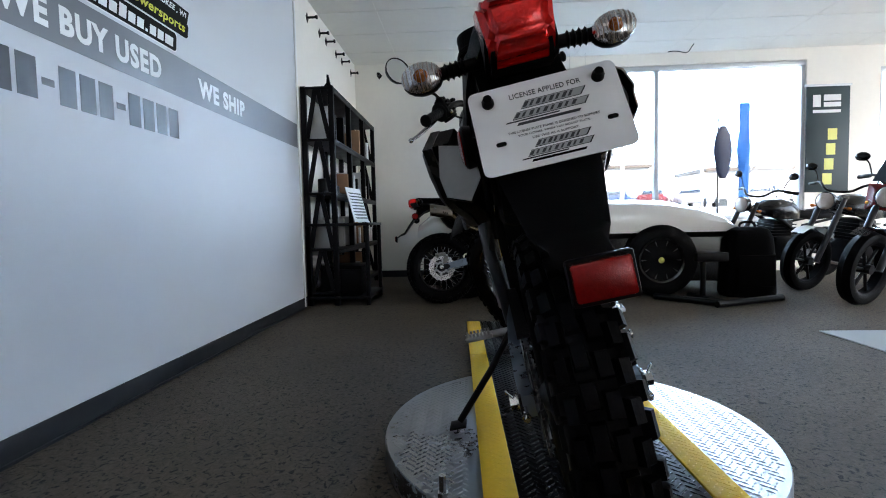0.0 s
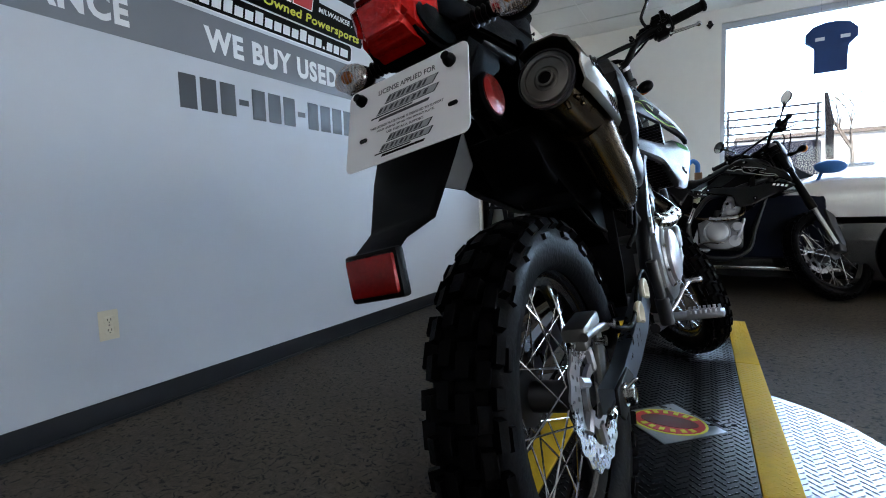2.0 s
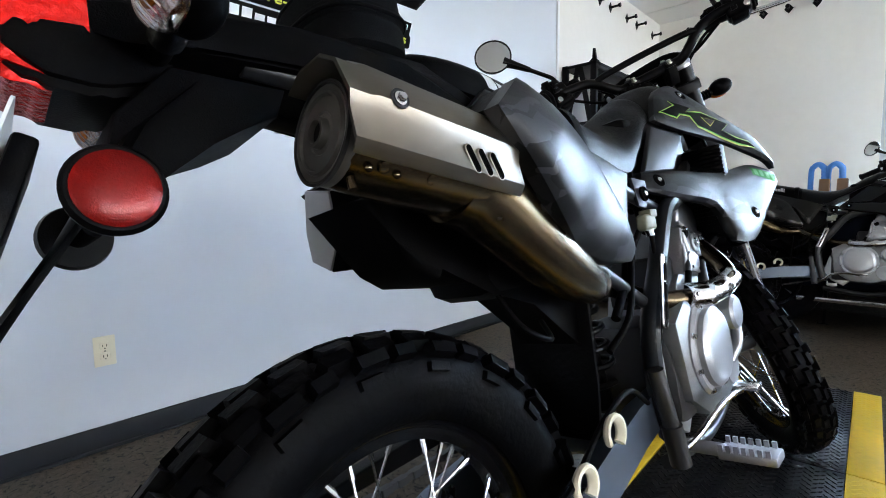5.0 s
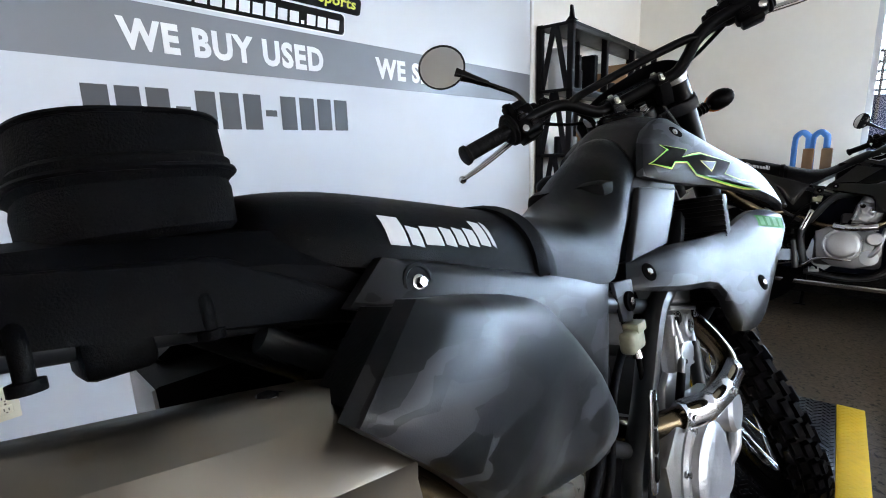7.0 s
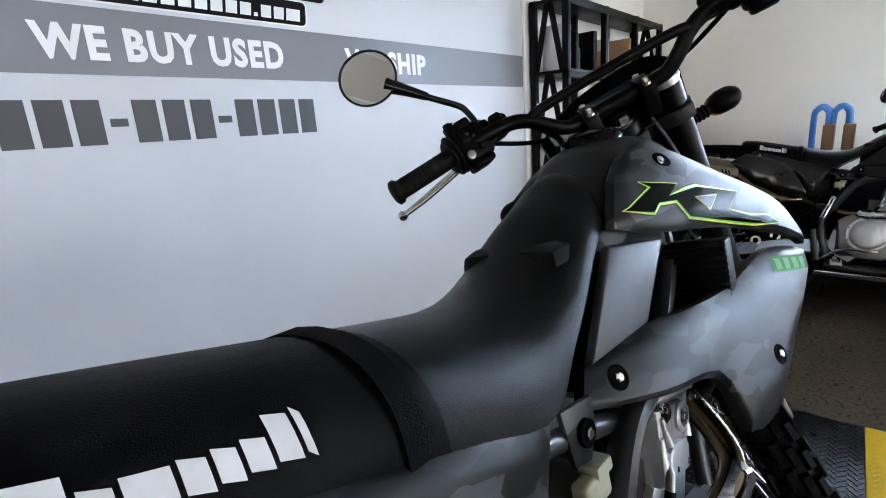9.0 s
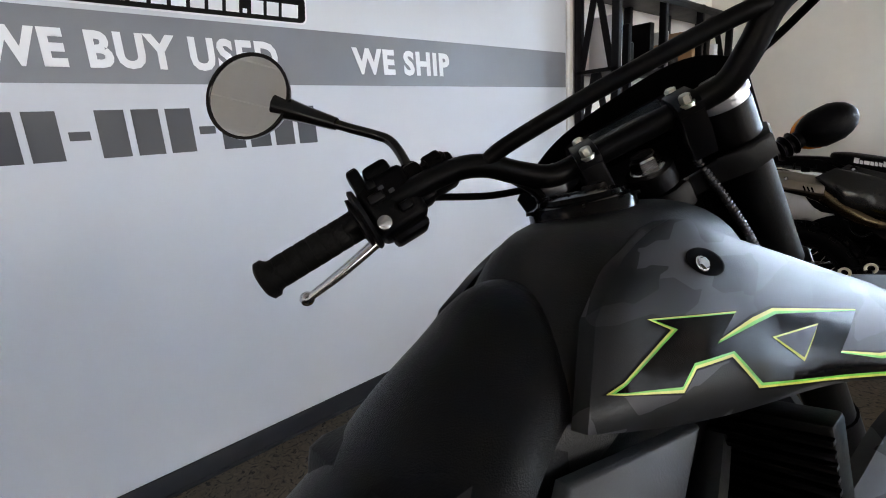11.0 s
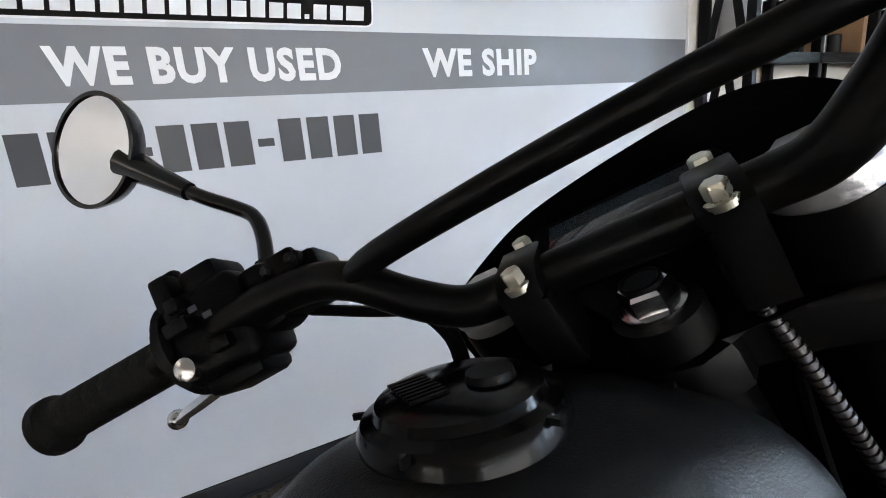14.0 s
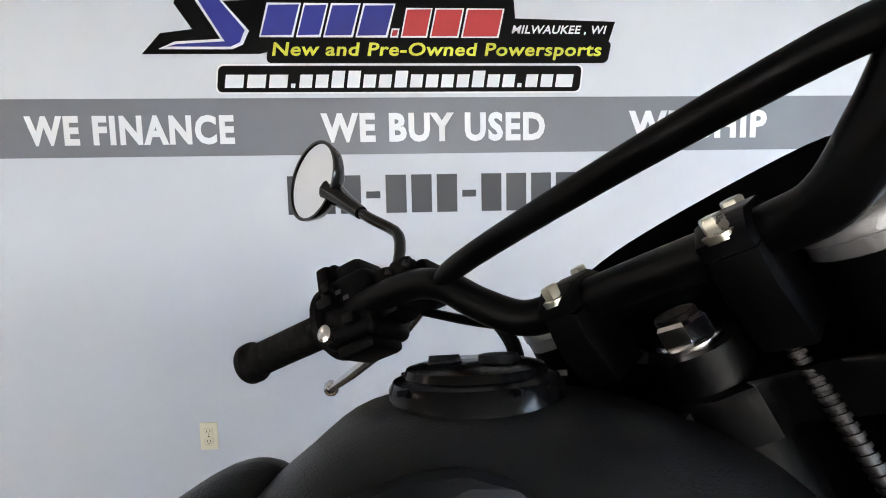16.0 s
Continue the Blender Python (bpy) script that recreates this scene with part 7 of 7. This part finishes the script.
        ob.material_slots[0].material = new_mat
    if "label" in ob.keys() and "camouflage" in ob["label"]:
        ob["label"] = ob["label"].replace("matt grey camouflage", "gloss black")
tagged(twin, "gloss black dual-sport motorcycle parked in front of the car")


# ---- street bikes by the window ----
def road_wheel(parent, m, R, w, name):
    bm = B()
    lathe(bm, [(-w * 0.4, R * 0.72), (-w * 0.5, R * 0.82), (-w * 0.42, R * 0.94), (0, R), (w * 0.42, R * 0.94), (w * 0.5, R * 0.82), (w * 0.4, R * 0.72)], seg=40, cap=False)
    lathe(bm, [(-w * 0.4, R * 0.72), (-w * 0.3, R * 0.66), (w * 0.3, R * 0.66), (w * 0.4, R * 0.72)], seg=40, cap=False)
    t = part(name, bm, RUBBER, parent)
    t.matrix_local = m
    bm = B(); rod(bm, (-0.05, 0, 0), (0.05, 0, 0), 0.04)
    for k in range(6):
        a = 2 * math.pi * k / 6
        rod(bm, (0, 0.03 * math.cos(a), 0.03 * math.sin(a)), (0, R * 0.68 * math.cos(a + 0.15), R * 0.68 * math.sin(a + 0.15)), 0.013, seg=8)
    part("rim", bm, BLACK_STEEL, t)
    bm = B(); disc_rotor(bm, 0.06, R * 0.46, R * 0.3)
    part("brake_disc", bm, DISC_STEEL, t)


def street_bike(m, label, tank_mat, fender_mat, screen=False):
    k = thing("street_motorcycle", m, label, "motorcycle", "bikes by the window")
    st = pose(0, 1.40, 0.31)
    road_wheel(k, pose(0, 0, 0.31), 0.31, 0.16, "rear_wheel")
    road_wheel(k, st, 0.31, 0.12, "front_wheel")
    for s in (-1, 1):
        bm = B(); tube(bm, [(s * 0.1, 1.41, 0.31), (s * 0.1, 1.20, 0.80)], 0.026, smooth=False); tube(bm, [(s * 0.1, 1.24, 0.70), (s * 0.1, 1.15, 0.93)], 0.022, smooth=False)
        part("fork_leg", bm, DARK_ALLOY, k)
    bm = B()
    for s in (-1, 1):
        tube(bm, [(s * 0.03, 1.14, 0.85), (s * 0.13, 0.85, 0.74), (s * 0.12, 0.42, 0.46), (s * 0.11, 0.38, 0.34)], 0.024)
        tube(bm, [(s * 0.09, 0.0, 0.31), (s * 0.11, 0.4, 0.36)], 0.025, smooth=False)
        tube(bm, [(s * 0.12, 0.5, 0.66), (s * 0.10, 0.0, 0.74), (s * 0.07, -0.25, 0.80)], 0.015)
    part("frame", bm, BLACK_STEEL, k)
    bm = B(); box(bm, (-0.15, 0.42, 0.25), (0.15, 0.88, 0.55), bev=0.04); box(bm, (-0.12, 0.62, 0.5), (0.12, 0.9, 0.72), bev=0.03)
    for i in range(5):
        box(bm, (-0.135, 0.6, 0.53 + i * 0.035), (0.135, 0.92, 0.54 + i * 0.035))
    part("engine", bm, BLACK_STEEL, k)
    bm = B(); ringed(bm, [seat_ring(v, a, t_, b_, 0.02) for v, a, t_, b_ in ((0.50, 0.09, 0.83, 0.76), (0.6, 0.15, 0.90, 0.74), (0.78, 0.17, 0.95, 0.74), (0.95, 0.15, 0.94, 0.76), (1.06, 0.08, 0.88, 0.80))])
    part("fuel_tank", bm, tank_mat, k)
    bm = B(); ringed(bm, [seat_ring(v, a, t_, b_, 0.02) for v, a, t_, b_ in ((-0.28, 0.07, 0.90, 0.84), (-0.1, 0.12, 0.88, 0.80), (0.15, 0.14, 0.82, 0.74), (0.38, 0.13, 0.80, 0.72), (0.52, 0.1, 0.83, 0.74))])
    part("seat", bm, SEAT_VINYL, k)
    bm = B(); ringed(bm, [[(0.055 * a + 0, 1.40 + 0.345 * math.sin(b), 0.31 + 0.345 * math.cos(b)) for a in (-1.1, -0.8, 0, 0.8, 1.1)] for b in [radians(-50 + 12 * i) for i in range(8)]], cap=False)
    bmesh.ops.solidify(bm, geom=list(bm.faces), thickness=0.006)
    part("front_fender", bm, fender_mat, k)
    bm = B(); lathe(bm, [(0.0, 0.03), (0.03, 0.075), (0.08, 0.09), (0.10, 0.092)], pose(0, 1.17, 0.90, 0, 0, 90), seg=28)
    hl = part("headlight", bm, GLOSS_BLACK, k)
    bm = B(); ball(bm, (0, 1.268, 0.90), (0.085, 0.02, 0.085), seg=24)
    part("headlight_lens", bm, CLEAR_LENS, hl)
    bm = B(); tube(bm, [(-0.38, 0.94, 1.05), (-0.22, 1.04, 1.07), (-0.1, 1.10, 1.0), (0.1, 1.10, 1.0), (0.22, 1.04, 1.07), (0.38, 0.94, 1.05)], 0.012)
    part("handlebar", bm, SATIN_BLACK, k)
    for s in (-1, 1):
        bm = B(); rod(bm, (s * 0.28, 1.0, 1.065), (s * 0.39, 0.935, 1.048), 0.018)
        part("grip", bm, GRIP_RUBBER, k)
        bm = B(); tube(bm, [(s * 0.26, 1.01, 1.07), (s * 0.30, 1.0, 1.17), (s * 0.34, 1.0, 1.21)], 0.006); ball(bm, (s * 0.36, 1.0, 1.23), (0.06, 0.02, 0.04))
        part("mirror", bm, GLOSS_BLACK, k)
        bm = B(); rod(bm, (s * 0.1, 1.16, 0.84), (s * 0.16, 1.17, 0.84), 0.008); ball(bm, (s * 0.17, 1.18, 0.84), (0.022, 0.018, 0.016))
        part("turn_signal", bm, ORANGE, k)
    bm = B(); tube(bm, [(0.08, 0.92, 0.55), (0.14, 0.98, 0.35), (0.15, 0.7, 0.22), (0.17, 0.3, 0.25), (0.19, -0.1, 0.36)], [0.022, 0.022, 0.024, 0.04, 0.045])
    part("exhaust", bm, CHROME, k)
    bm = B(); tube(bm, [(-0.1, 0.55, 0.27), (-0.24, 0.58, 0.02)], 0.011, smooth=False)
    part("side_stand", bm, BLACK_STEEL, k)
    if screen:
        bm = B(); crowned(bm, [(-0.16, 1.20, 1.02), (0.16, 1.20, 1.02), (0.13, 1.08, 1.28), (-0.13, 1.08, 1.28)], (0, -0.02, 0.0), 0.02)
        part("windscreen", bm, TINT, k)
        bm = B(); crowned(bm, [(-0.2, 1.16, 0.78), (0.2, 1.16, 0.78), (0.18, 1.2, 1.0), (-0.18, 1.2, 1.0)], (0, -0.05, 0), 0.06)
        part("front_fairing", bm, tank_mat, k)
    return k


RED_PAINT = mat("dark_red_paint", (0.14, 0.008, 0.008), 0.25, var=0.08, coat=0.3)
street_bike(pose(6.2, 6.9, 0, 0, -8, 112), "black roadster motorcycle with a white front fender", GLOSS_BLACK, CAR_WHITE)
street_bike(pose(5.85, 7.5, 0, 0, -8, 106), "black roadster motorcycle beside the window", GLOSS_BLACK, GLOSS_BLACK)
street_bike(pose(6.05, 6.14, 0, 0, -8, 116), "dark red touring motorcycle with a tinted windscreen", RED_PAINT, GLOSS_BLACK, True)

# ---- white sports car behind the black bike ----
car = thing("sports_car", pose(-0.1, -0.42, 0), "low white sports car with black lower body", "car")
def car_ring(x, y0, zb, zt, bulge, n=9):
    out = []
    for f, z in ((0.0, zb), (-bulge, (zb + zt) / 2), (0.0, zt - 0.05), (0.12, zt), (0.75, zt + 0.02), (1.38, zt), (1.5, zt - 0.05), (1.5 + bulge, (zb + zt) / 2), (1.5, zb)):
        out.append((x, y0 + f, z))
    return out
bm = B(); ringed(bm, [car_ring(x, 6.56, 0.62, t_, 0.03) for x, t_ in ((1.15, 0.74), (1.3, 0.86), (1.9, 0.86), (2.5, 0.88), (2.85, 0.95), (3.3, 0.95), (3.6, 0.93), (3.9, 0.86), (4.15, 0.78), (4.25, 0.70))])
part("upper_body", bm, CAR_WHITE, car, "white painted hood and fenders")
bm = B(); ringed(bm, [car_ring(x, 6.60 if 2.98 < x < 4.0 else 6.57, 0.14, 0.618, 0.01) for x in (1.2, 1.6, 2.9, 3.02, 3.9, 4.02, 4.2)])
part("lower_body", bm, GLOSS_BLACK, car, "black lower body")
bm = B(); box(bm, (1.8, 6.535, 0.20), (2.95, 6.56, 0.23), bev=0.004)
part("sill_strip", bm, CHROME, car)
bm = B(); box(bm, (1.75, 6.53, 0.3), (2.85, 6.56, 0.80), bev=0.02)
part("door", bm, DARK_NAVY, car, "very dark blue door")
bm = B(); ringed(bm, [[(x, 6.72 + i, z), (x, 7.9 - i, z), (x + dx, 7.9 - i, z + 0.01), (x + dx, 6.72 + i, z + 0.01)] for x, dx, z, i in ((2.55, 0.3, 0.9, 0.0), (2.25, 0.25, 1.12, 0.1))])
part("windscreen", bm, TINT, car)
bm = B(); ball(bm, (2.86, 6.50, 1.0), (0.10, 0.05, 0.05)); rod(bm, (2.82, 6.52, 0.98), (2.80, 6.62, 0.90), 0.012)
part("door_mirror", bm, BLUE_FOAM, car, "light blue wing mirror")
for x in (1.62, 3.52):
    for y in (6.63, 8.0):
        bm = B(); lathe(bm, [(-0.09, 0.22), (-0.1, 0.30), (-0.085, 0.345), (0, 0.352), (0.085, 0.345), (0.1, 0.30), (0.09, 0.22)], pose(x, y, 0.352, 0, 0, 90), seg=48)
        wh = part("tyre", bm, RUBBER, car)
        bm = B(); lathe(bm, [(-0.102, 0.22), (-0.098, 0.2), (-0.07, 0.18), (-0.07, 0.05), (-0.085, 0.04), (-0.086, 0.001)], pose(x, y, 0.352, 0, 0, 90), seg=32, cap=False)
        part("rim", bm, GLOSS_BLACK, wh)
        bm = B(); lathe(bm, [(-0.088, 0.03), (-0.094, 0.028), (-0.095, 0.001)], pose(x, y, 0.352, 0, 0, 90), seg=20, cap=False)
        part("hub_cap", bm, INK_LIME, wh, "yellow-green hub cap")
        if y < 7:
            for q in range(10):
                a = 2 * math.pi * q / 10
                bm = B(); rod(bm, (x + 0.04 * math.cos(a), y - 0.075, 0.352 + 0.04 * math.sin(a)), (x + 0.19 * math.cos(a), y - 0.085, 0.352 + 0.19 * math.sin(a)), 0.009, seg=6)
                part("wheel_spoke", bm, DARK_ALLOY, wh)
# blue foam rings with cork blocks on the car's tail
for dx in (0.0, 0.115):
    x = 1.69 + dx
    bm = B(); tube(bm, [(x - 0.045, 7.15, 0.885), (x - 0.045, 7.15, 1.12), (x - 0.03, 7.15, 1.165), (x, 7.15, 1.185), (x + 0.03, 7.15, 1.165), (x + 0.045, 7.15, 1.12), (x + 0.045, 7.15, 0.885)], 0.017, seg=10, flat=1.5)
    tagged(link("foam_hoop", bm, BLUE_FOAM), "blue padded hoop standing on the car's tail", "hoop")
    bm = B(); box(bm, (x + 0.02, 7.02, 0.88), (x + 0.09, 7.10, 1.06), bev=0.008)
    tagged(link("cork_block", bm, BROWN_BOX), "brown cork block standing beside the blue hoop", "block")

# ---- gear bag, folded stand, shirt, banner ----
bag2 = thing("gear_bag", pose(4.22, 6.12, 0), "large black nylon gear bag standing on the floor", "bag")
bm = B(); ringed(bm, [[(0.23 * k * math.copysign(abs(math.cos(a)) ** 0.6, math.cos(a)), 0.17 * k * math.copysign(abs(math.sin(a)) ** 0.6, math.sin(a)), z) for a in [2 * math.pi * i / 24 for i in range(24)]] for z, k in ((0.0, 0.95), (0.03, 1.02), (0.35, 0.98), (0.55, 0.9), (0.63, 0.75), (0.66, 0.5))])
part("body", bm, FABRIC_BLACK, bag2)
bm = B(); tube(bm, [(-0.08, 0, 0.65), (-0.05, 0, 0.70), (0.05, 0, 0.70), (0.08, 0, 0.65)], 0.012)
part("handle", bm, FABRIC_BLACK, bag2)
bm = B(); box(bm, (-0.17, -0.19, 0.1), (0.17, -0.15, 0.4), bev=0.02)
part("pocket", bm, FABRIC_BLACK, bag2)
stand = thing("lift_stand", pose(3.72, 5.72, 0), "black folded motorcycle lift stand on the floor", "stand")
for a, b in (((-0.42, 0.25, 0.03), (0.0, -0.22, 0.03)), ((-0.1, -0.25, 0.03), (0.62, 0.06, 0.03)), ((-0.1, 0.26, 0.03), (0.0, -0.22, 0.03))):
    bm = B(); tube(bm, [a, b], 0.03, smooth=False, seg=8)
    part("rail", bm, BLACK_STEEL, stand)
bm = B(); tube(bm, [(-0.05, 0.1, 0.03), (-0.05, 0.1, 0.42)], 0.025, smooth=False); box(bm, (-0.12, 0.06, 0.36), (0.16, 0.14, 0.44), bev=0.01)
part("upright", bm, BLACK_STEEL, stand)
shirt = thing("display_shirt", pose(3.05, 8.05, 2.33) @ Matrix.Scale(0.88, 4), "black sleeveless riding shirt hanging by the window", "shirt")
bm = B(); slab(bm, [(-0.16, 0, -0.27), (0.16, 0, -0.27), (0.155, 0, 0.02), (0.25, 0, 0.10), (0.25, 0, 0.20), (0.18, 0, 0.28), (0.06, 0, 0.31), (-0.06, 0, 0.31), (-0.18, 0, 0.28), (-0.25, 0, 0.20), (-0.25, 0, 0.10), (-0.155, 0, 0.02)], (0, 0.05, 0), bev=0.012)
part("cloth", bm, NAVY, shirt)
for x in (-0.11, 0.13):
    bm = B(); box(bm, (x - 0.045, -0.004, 0.10), (x + 0.045, 0.001, 0.14))
    part("patch", bm, PAPER, shirt)
bm = B(); rod(bm, (-0.1, 0.02, 0.30), (-0.1, 0.02, 0.765), 0.002, seg=6); rod(bm, (0.14, 0.02, 0.30), (0.14, 0.02, 0.765), 0.002, seg=6)
part("wire", bm, CHROME, shirt)
banner = thing("banner", pose(6.42, 8.178, 1.78), "tall dark teal banner with pale emblem shapes", "banner")
bm = B(); box(bm, (-0.28, 0, -0.72), (0.28, 0.02, 0.70), bev=0.003)
part("cloth", bm, TEAL, banner)
bm = B(); box(bm, (-0.3, -0.01, 0.69), (0.3, 0.03, 0.72), bev=0.005)
part("rail", bm, ALU_FRAME, banner)
for x0, x1, z0, z1 in ((-0.2, -0.1, 0.42, 0.58), (-0.06, 0.16, 0.50, 0.58), (-0.06, 0.16, 0.42, 0.48), (-0.2, 0.16, 0.34, 0.38)):
    bm = B(); box(bm, (x0, -0.004, z0), (x1, 0.0, z1))
    part("emblem_shape", bm, PAPER, banner)
for k in range(4):
    bm = B(); box(bm, (-0.06, -0.004, -0.62 + k * 0.2), (0.06, 0.0, -0.47 + k * 0.2), pose(0.02 * k, 0, 0))
    part("emblem_shape", bm, INK_LIME, banner)
bm = B(); tube(bm, [(4.3, 8.15, 2.995), (4.36, 8.05, 2.97), (4.48, 8.0, 2.93), (4.5, 7.9, 2.97), (4.52, 7.88, 3.0)], 0.006, seg=8)
tagged(link("ceiling_cable", bm, BLACK_PLASTIC), "loose dark cable hanging from the ceiling", "cable")

# ---- outside ----
bm = B(); ringed(bm, [[(x, 8.4, -0.25), (x, 90, -0.25), (x, 90, 1.6), (x, 40, 1.5), (x, 30, 1.2), (x, 14, -0.15), (x, 8.4, -0.15)] for x in (-60, 80)]); box(bm, (-60, -90, -0.25), (80, -6.15, -0.15)); box(bm, (10.15, -6.15, -0.25), (80, 8.4, -0.15)); box(bm, (-60, -6.15, -0.25), (-0.15, 8.4, -0.15))
tagged(link("ground", bm, ASPHALT), "pale sunlit car park outside the windows", "ground", kind="structure")
truck = thing("flatbed_truck", pose(2.9, 11.0, -0.15), "dark flatbed truck with a rail rack outside the window", "truck")
bm = B(); box(bm, (-1.3, 0.02, 0.5), (0.55, 1.8, 1.83), bev=0.05)
part("bed", bm, DARK_NAVY, truck)
for z in (1.88, 2.0, 2.12, 2.24, 2.375):
    bm = B(); rod(bm, (-1.3, 0, z), (0.53, 0, z), 0.016, seg=8)
    part("rail", bm, BLACK_STEEL, truck)
for x in (-1.25, -0.72, 0.48):
    bm = B(); rod(bm, (x, 0, 1.5), (x, 0, 2.39), 0.018, seg=8)
    part("rail_post", bm, BLACK_STEEL, truck)
bm = B(); slab(bm, [(0.60, 0, 1.5), (0.70, 0, 1.5), (0.68, 0, 2.1), (0.60, 0, 2.53), (0.555, 0, 2.53)], (0, 0.06, 0), bev=0.01)
part("headboard", bm, BLACK_STEEL, truck)
for x in (-0.9, 0.4):
    bm = B(); lathe(bm, [(-0.1, 0.2), (-0.1, 0.35), (0.1, 0.35), (0.1, 0.2)], pose(x, 0.12, 0.35, 0, 0, 90), seg=28)
    part("tyre", bm, RUBBER, truck)


def rise(y):
    """Height of the ground outside, which climbs towards the street."""
    return float(np.interp(y, (8.4, 14, 30, 40, 90), (-0.15, -0.15, 1.2, 1.5, 1.6)))


def parked_car(x, y, rz, paint, label):
    c = thing("parked_car", pose(x, y, rise(y), 0, 0, rz), label, "car", "cars in the car park")
    bm = B(); ringed(bm, [[(u, -0.85, 0.3), (u, -0.9, zt * 0.7), (u, -0.8, zt), (u, 0.8, zt), (u, 0.9, zt * 0.7), (u, 0.85, 0.3)] for u, zt in ((-2.2, 0.7), (-2.1, 0.9), (-1.2, 0.97), (1.0, 0.95), (2.0, 0.82), (2.2, 0.6))])
    part("body", bm, paint, c)
    bm = B(); ringed(bm, [[(u, -0.78, 0.95), (u, -0.62, zt), (u, 0.62, zt), (u, 0.78, 0.95)] for u, zt in ((-1.7, 0.97), (-1.0, 1.42), (0.2, 1.45), (1.1, 0.97))])
    part("cabin", bm, TINT, c)
    for u in (-1.35, 1.4):
        for s in (-1, 1):
            bm = B(); lathe(bm, [(-0.1, 0.18), (-0.1, 0.32), (0.1, 0.32), (0.1, 0.18)], pose(u, s * 0.8, 0.32, 0, 0, 90), seg=24)
            part("tyre", bm, RUBBER, c)


SILVER_PAINT = mat("silver_car_paint", (0.3, 0.31, 0.33), 0.3, metal=0.5, var=0.05, coat=0.5)
BLUE_PAINT = mat("blue_car_paint", (0.012, 0.035, 0.11), 0.25, var=0.05, coat=0.2)
parked_car(12.2, 35.4, 62, BLUE_PAINT, "blue sedan in the car park")
parked_car(14.8, 35.8, 58, RED_PAINT, "red sedan in the car park")
parked_car(17.6, 36.0, 50, SILVER_PAINT, "silver sedan in the car park")
parked_car(22.5, 36.0, 40, SILVER_PAINT, "silver sedan in the car park")
parked_car(9.4, 37.0, 66, SILVER_PAINT, "silver sedan in the car park")
parked_car(26.0, 35.0, 50, BLUE_PAINT, "blue sedan in the car park")
for x, y, h in ((10.6, 30.0, 7.0), (17.0, 34.0, 8.0), (5.0, 40.0, 8.0)):
    pl = thing("lamp_post", pose(x, y, rise(y)), "tall grey lamp post in the car park", "lamp post")
    bm = B(); tube(bm, [(0, 0, 0), (0, 0, h)], [0.1, 0.06], smooth=False)
    part("pole", bm, ALU_FRAME, pl)
    bm = B(); box(bm, (-0.6, -0.1, h), (0.2, 0.1, h + 0.12), bev=0.03)
    part("lamp_head", bm, ALU_FRAME, pl)
flag = thing("feather_flag", pose(6.6, 10.5, -0.15), "blue feather flag on a pole outside the window", "flag")
bm = B(); tube(bm, [(-0.45, 0, 0), (-0.45, 0, 2.7)], 0.015, smooth=False)
part("pole", bm, BLACK_STEEL, flag)
bm = B(); ringed(bm, [[(-0.08 + 0.02 * math.sin(z * 5), 0.0 + 0.03 * math.sin(z * 4), z), (0.02, 0.04 * math.sin(z * 6), z), (0.12, 0.02 * math.sin(z * 5 + 1), z), (0.11, 0.012 + 0.02 * math.sin(z * 5 + 1), z), (0.02, 0.012 + 0.04 * math.sin(z * 6), z), (-0.07, 0.012, z)] for z in np.linspace(1.1, 2.95, 14)])
part("cloth", bm, FLAG_BLUE, flag)
bm = B(); ringed(bm, [[(-0.36 + w * math.cos(a), 0.05 * math.sin(a), z) for a in [2 * math.pi * i / 12 for i in range(12)]] for z, w in ((1.6, 0.05), (1.75, 0.12), (2.1, 0.17), (2.4, 0.13), (2.55, 0.05))])
part("furled_cloth", bm, DARK_NAVY, flag)
for i, (x, y, s) in enumerate(((8.5, 36, 1.0), (12.0, 40, 1.2), (22.0, 38, 1.1), (2.0, 44, 1.2), (-6.0, 40, 1.1))):
    tr = thing("bare_tree", pose(x, y, rise(y)), "leafless tree at the edge of the car park", "tree")
    r2 = random.Random(i)
    bm = B()
    def limb(p, d, ln, r, depth):
        e = p + d * ln
        tube(bm, [p, p.lerp(e, 0.5) + V(r2.uniform(-1, 1), r2.uniform(-1, 1), 0) * ln * 0.05, e], [r, r * 0.8, r * 0.6], seg=5, n=2)
        if depth:
            for _ in range(3):
                limb(e, (d + V(r2.uniform(-1, 1), r2.uniform(-1, 1), r2.uniform(-0.2, 0.6)) * 0.75).normalized(), ln * 0.68, r * 0.55, depth - 1)
    limb(V(0, 0, 0), V(0, 0, 1), 2.0 * s, 0.16, 4)
    part("trunk", bm, BARK, tr)
for x, y, w, h in ((-8, 60, 16, 6), (14, 62, 20, 7), (38, 58, 18, 6)):
    hs = thing("far_building", pose(x, y, -0.15), "pale low building across the street", "building")
    bm = B(); box(bm, (-w / 2, 0, 0), (w / 2, 8, h), bev=0.05)
    part("wall", bm, SNOW_GREY, hs)
    bm = B(); box(bm, (-w / 2 - 0.3, -0.3, h), (w / 2 + 0.3, 8.3, h + 0.4))
    part("roof", bm, BARK, hs)
    for k in range(int(w / 2.5)):
        bm = B(); box(bm, (-w / 2 + 0.8 + k * 2.5, -0.05, 1.2), (-w / 2 + 2.2 + k * 2.5, 0.05, 2.8))
        part("window", bm, TINT, hs)

bm = B(); slab(bm, [(-90, 88, -0.2), (110, 88, -0.2), (110, 88, 60), (-90, 88, 60)], (0, 0.5, 0), bev=0)
tagged(link("backdrop", bm, SKY_GLOW), "hazy bright sky beyond the far buildings", "sky", kind="structure")
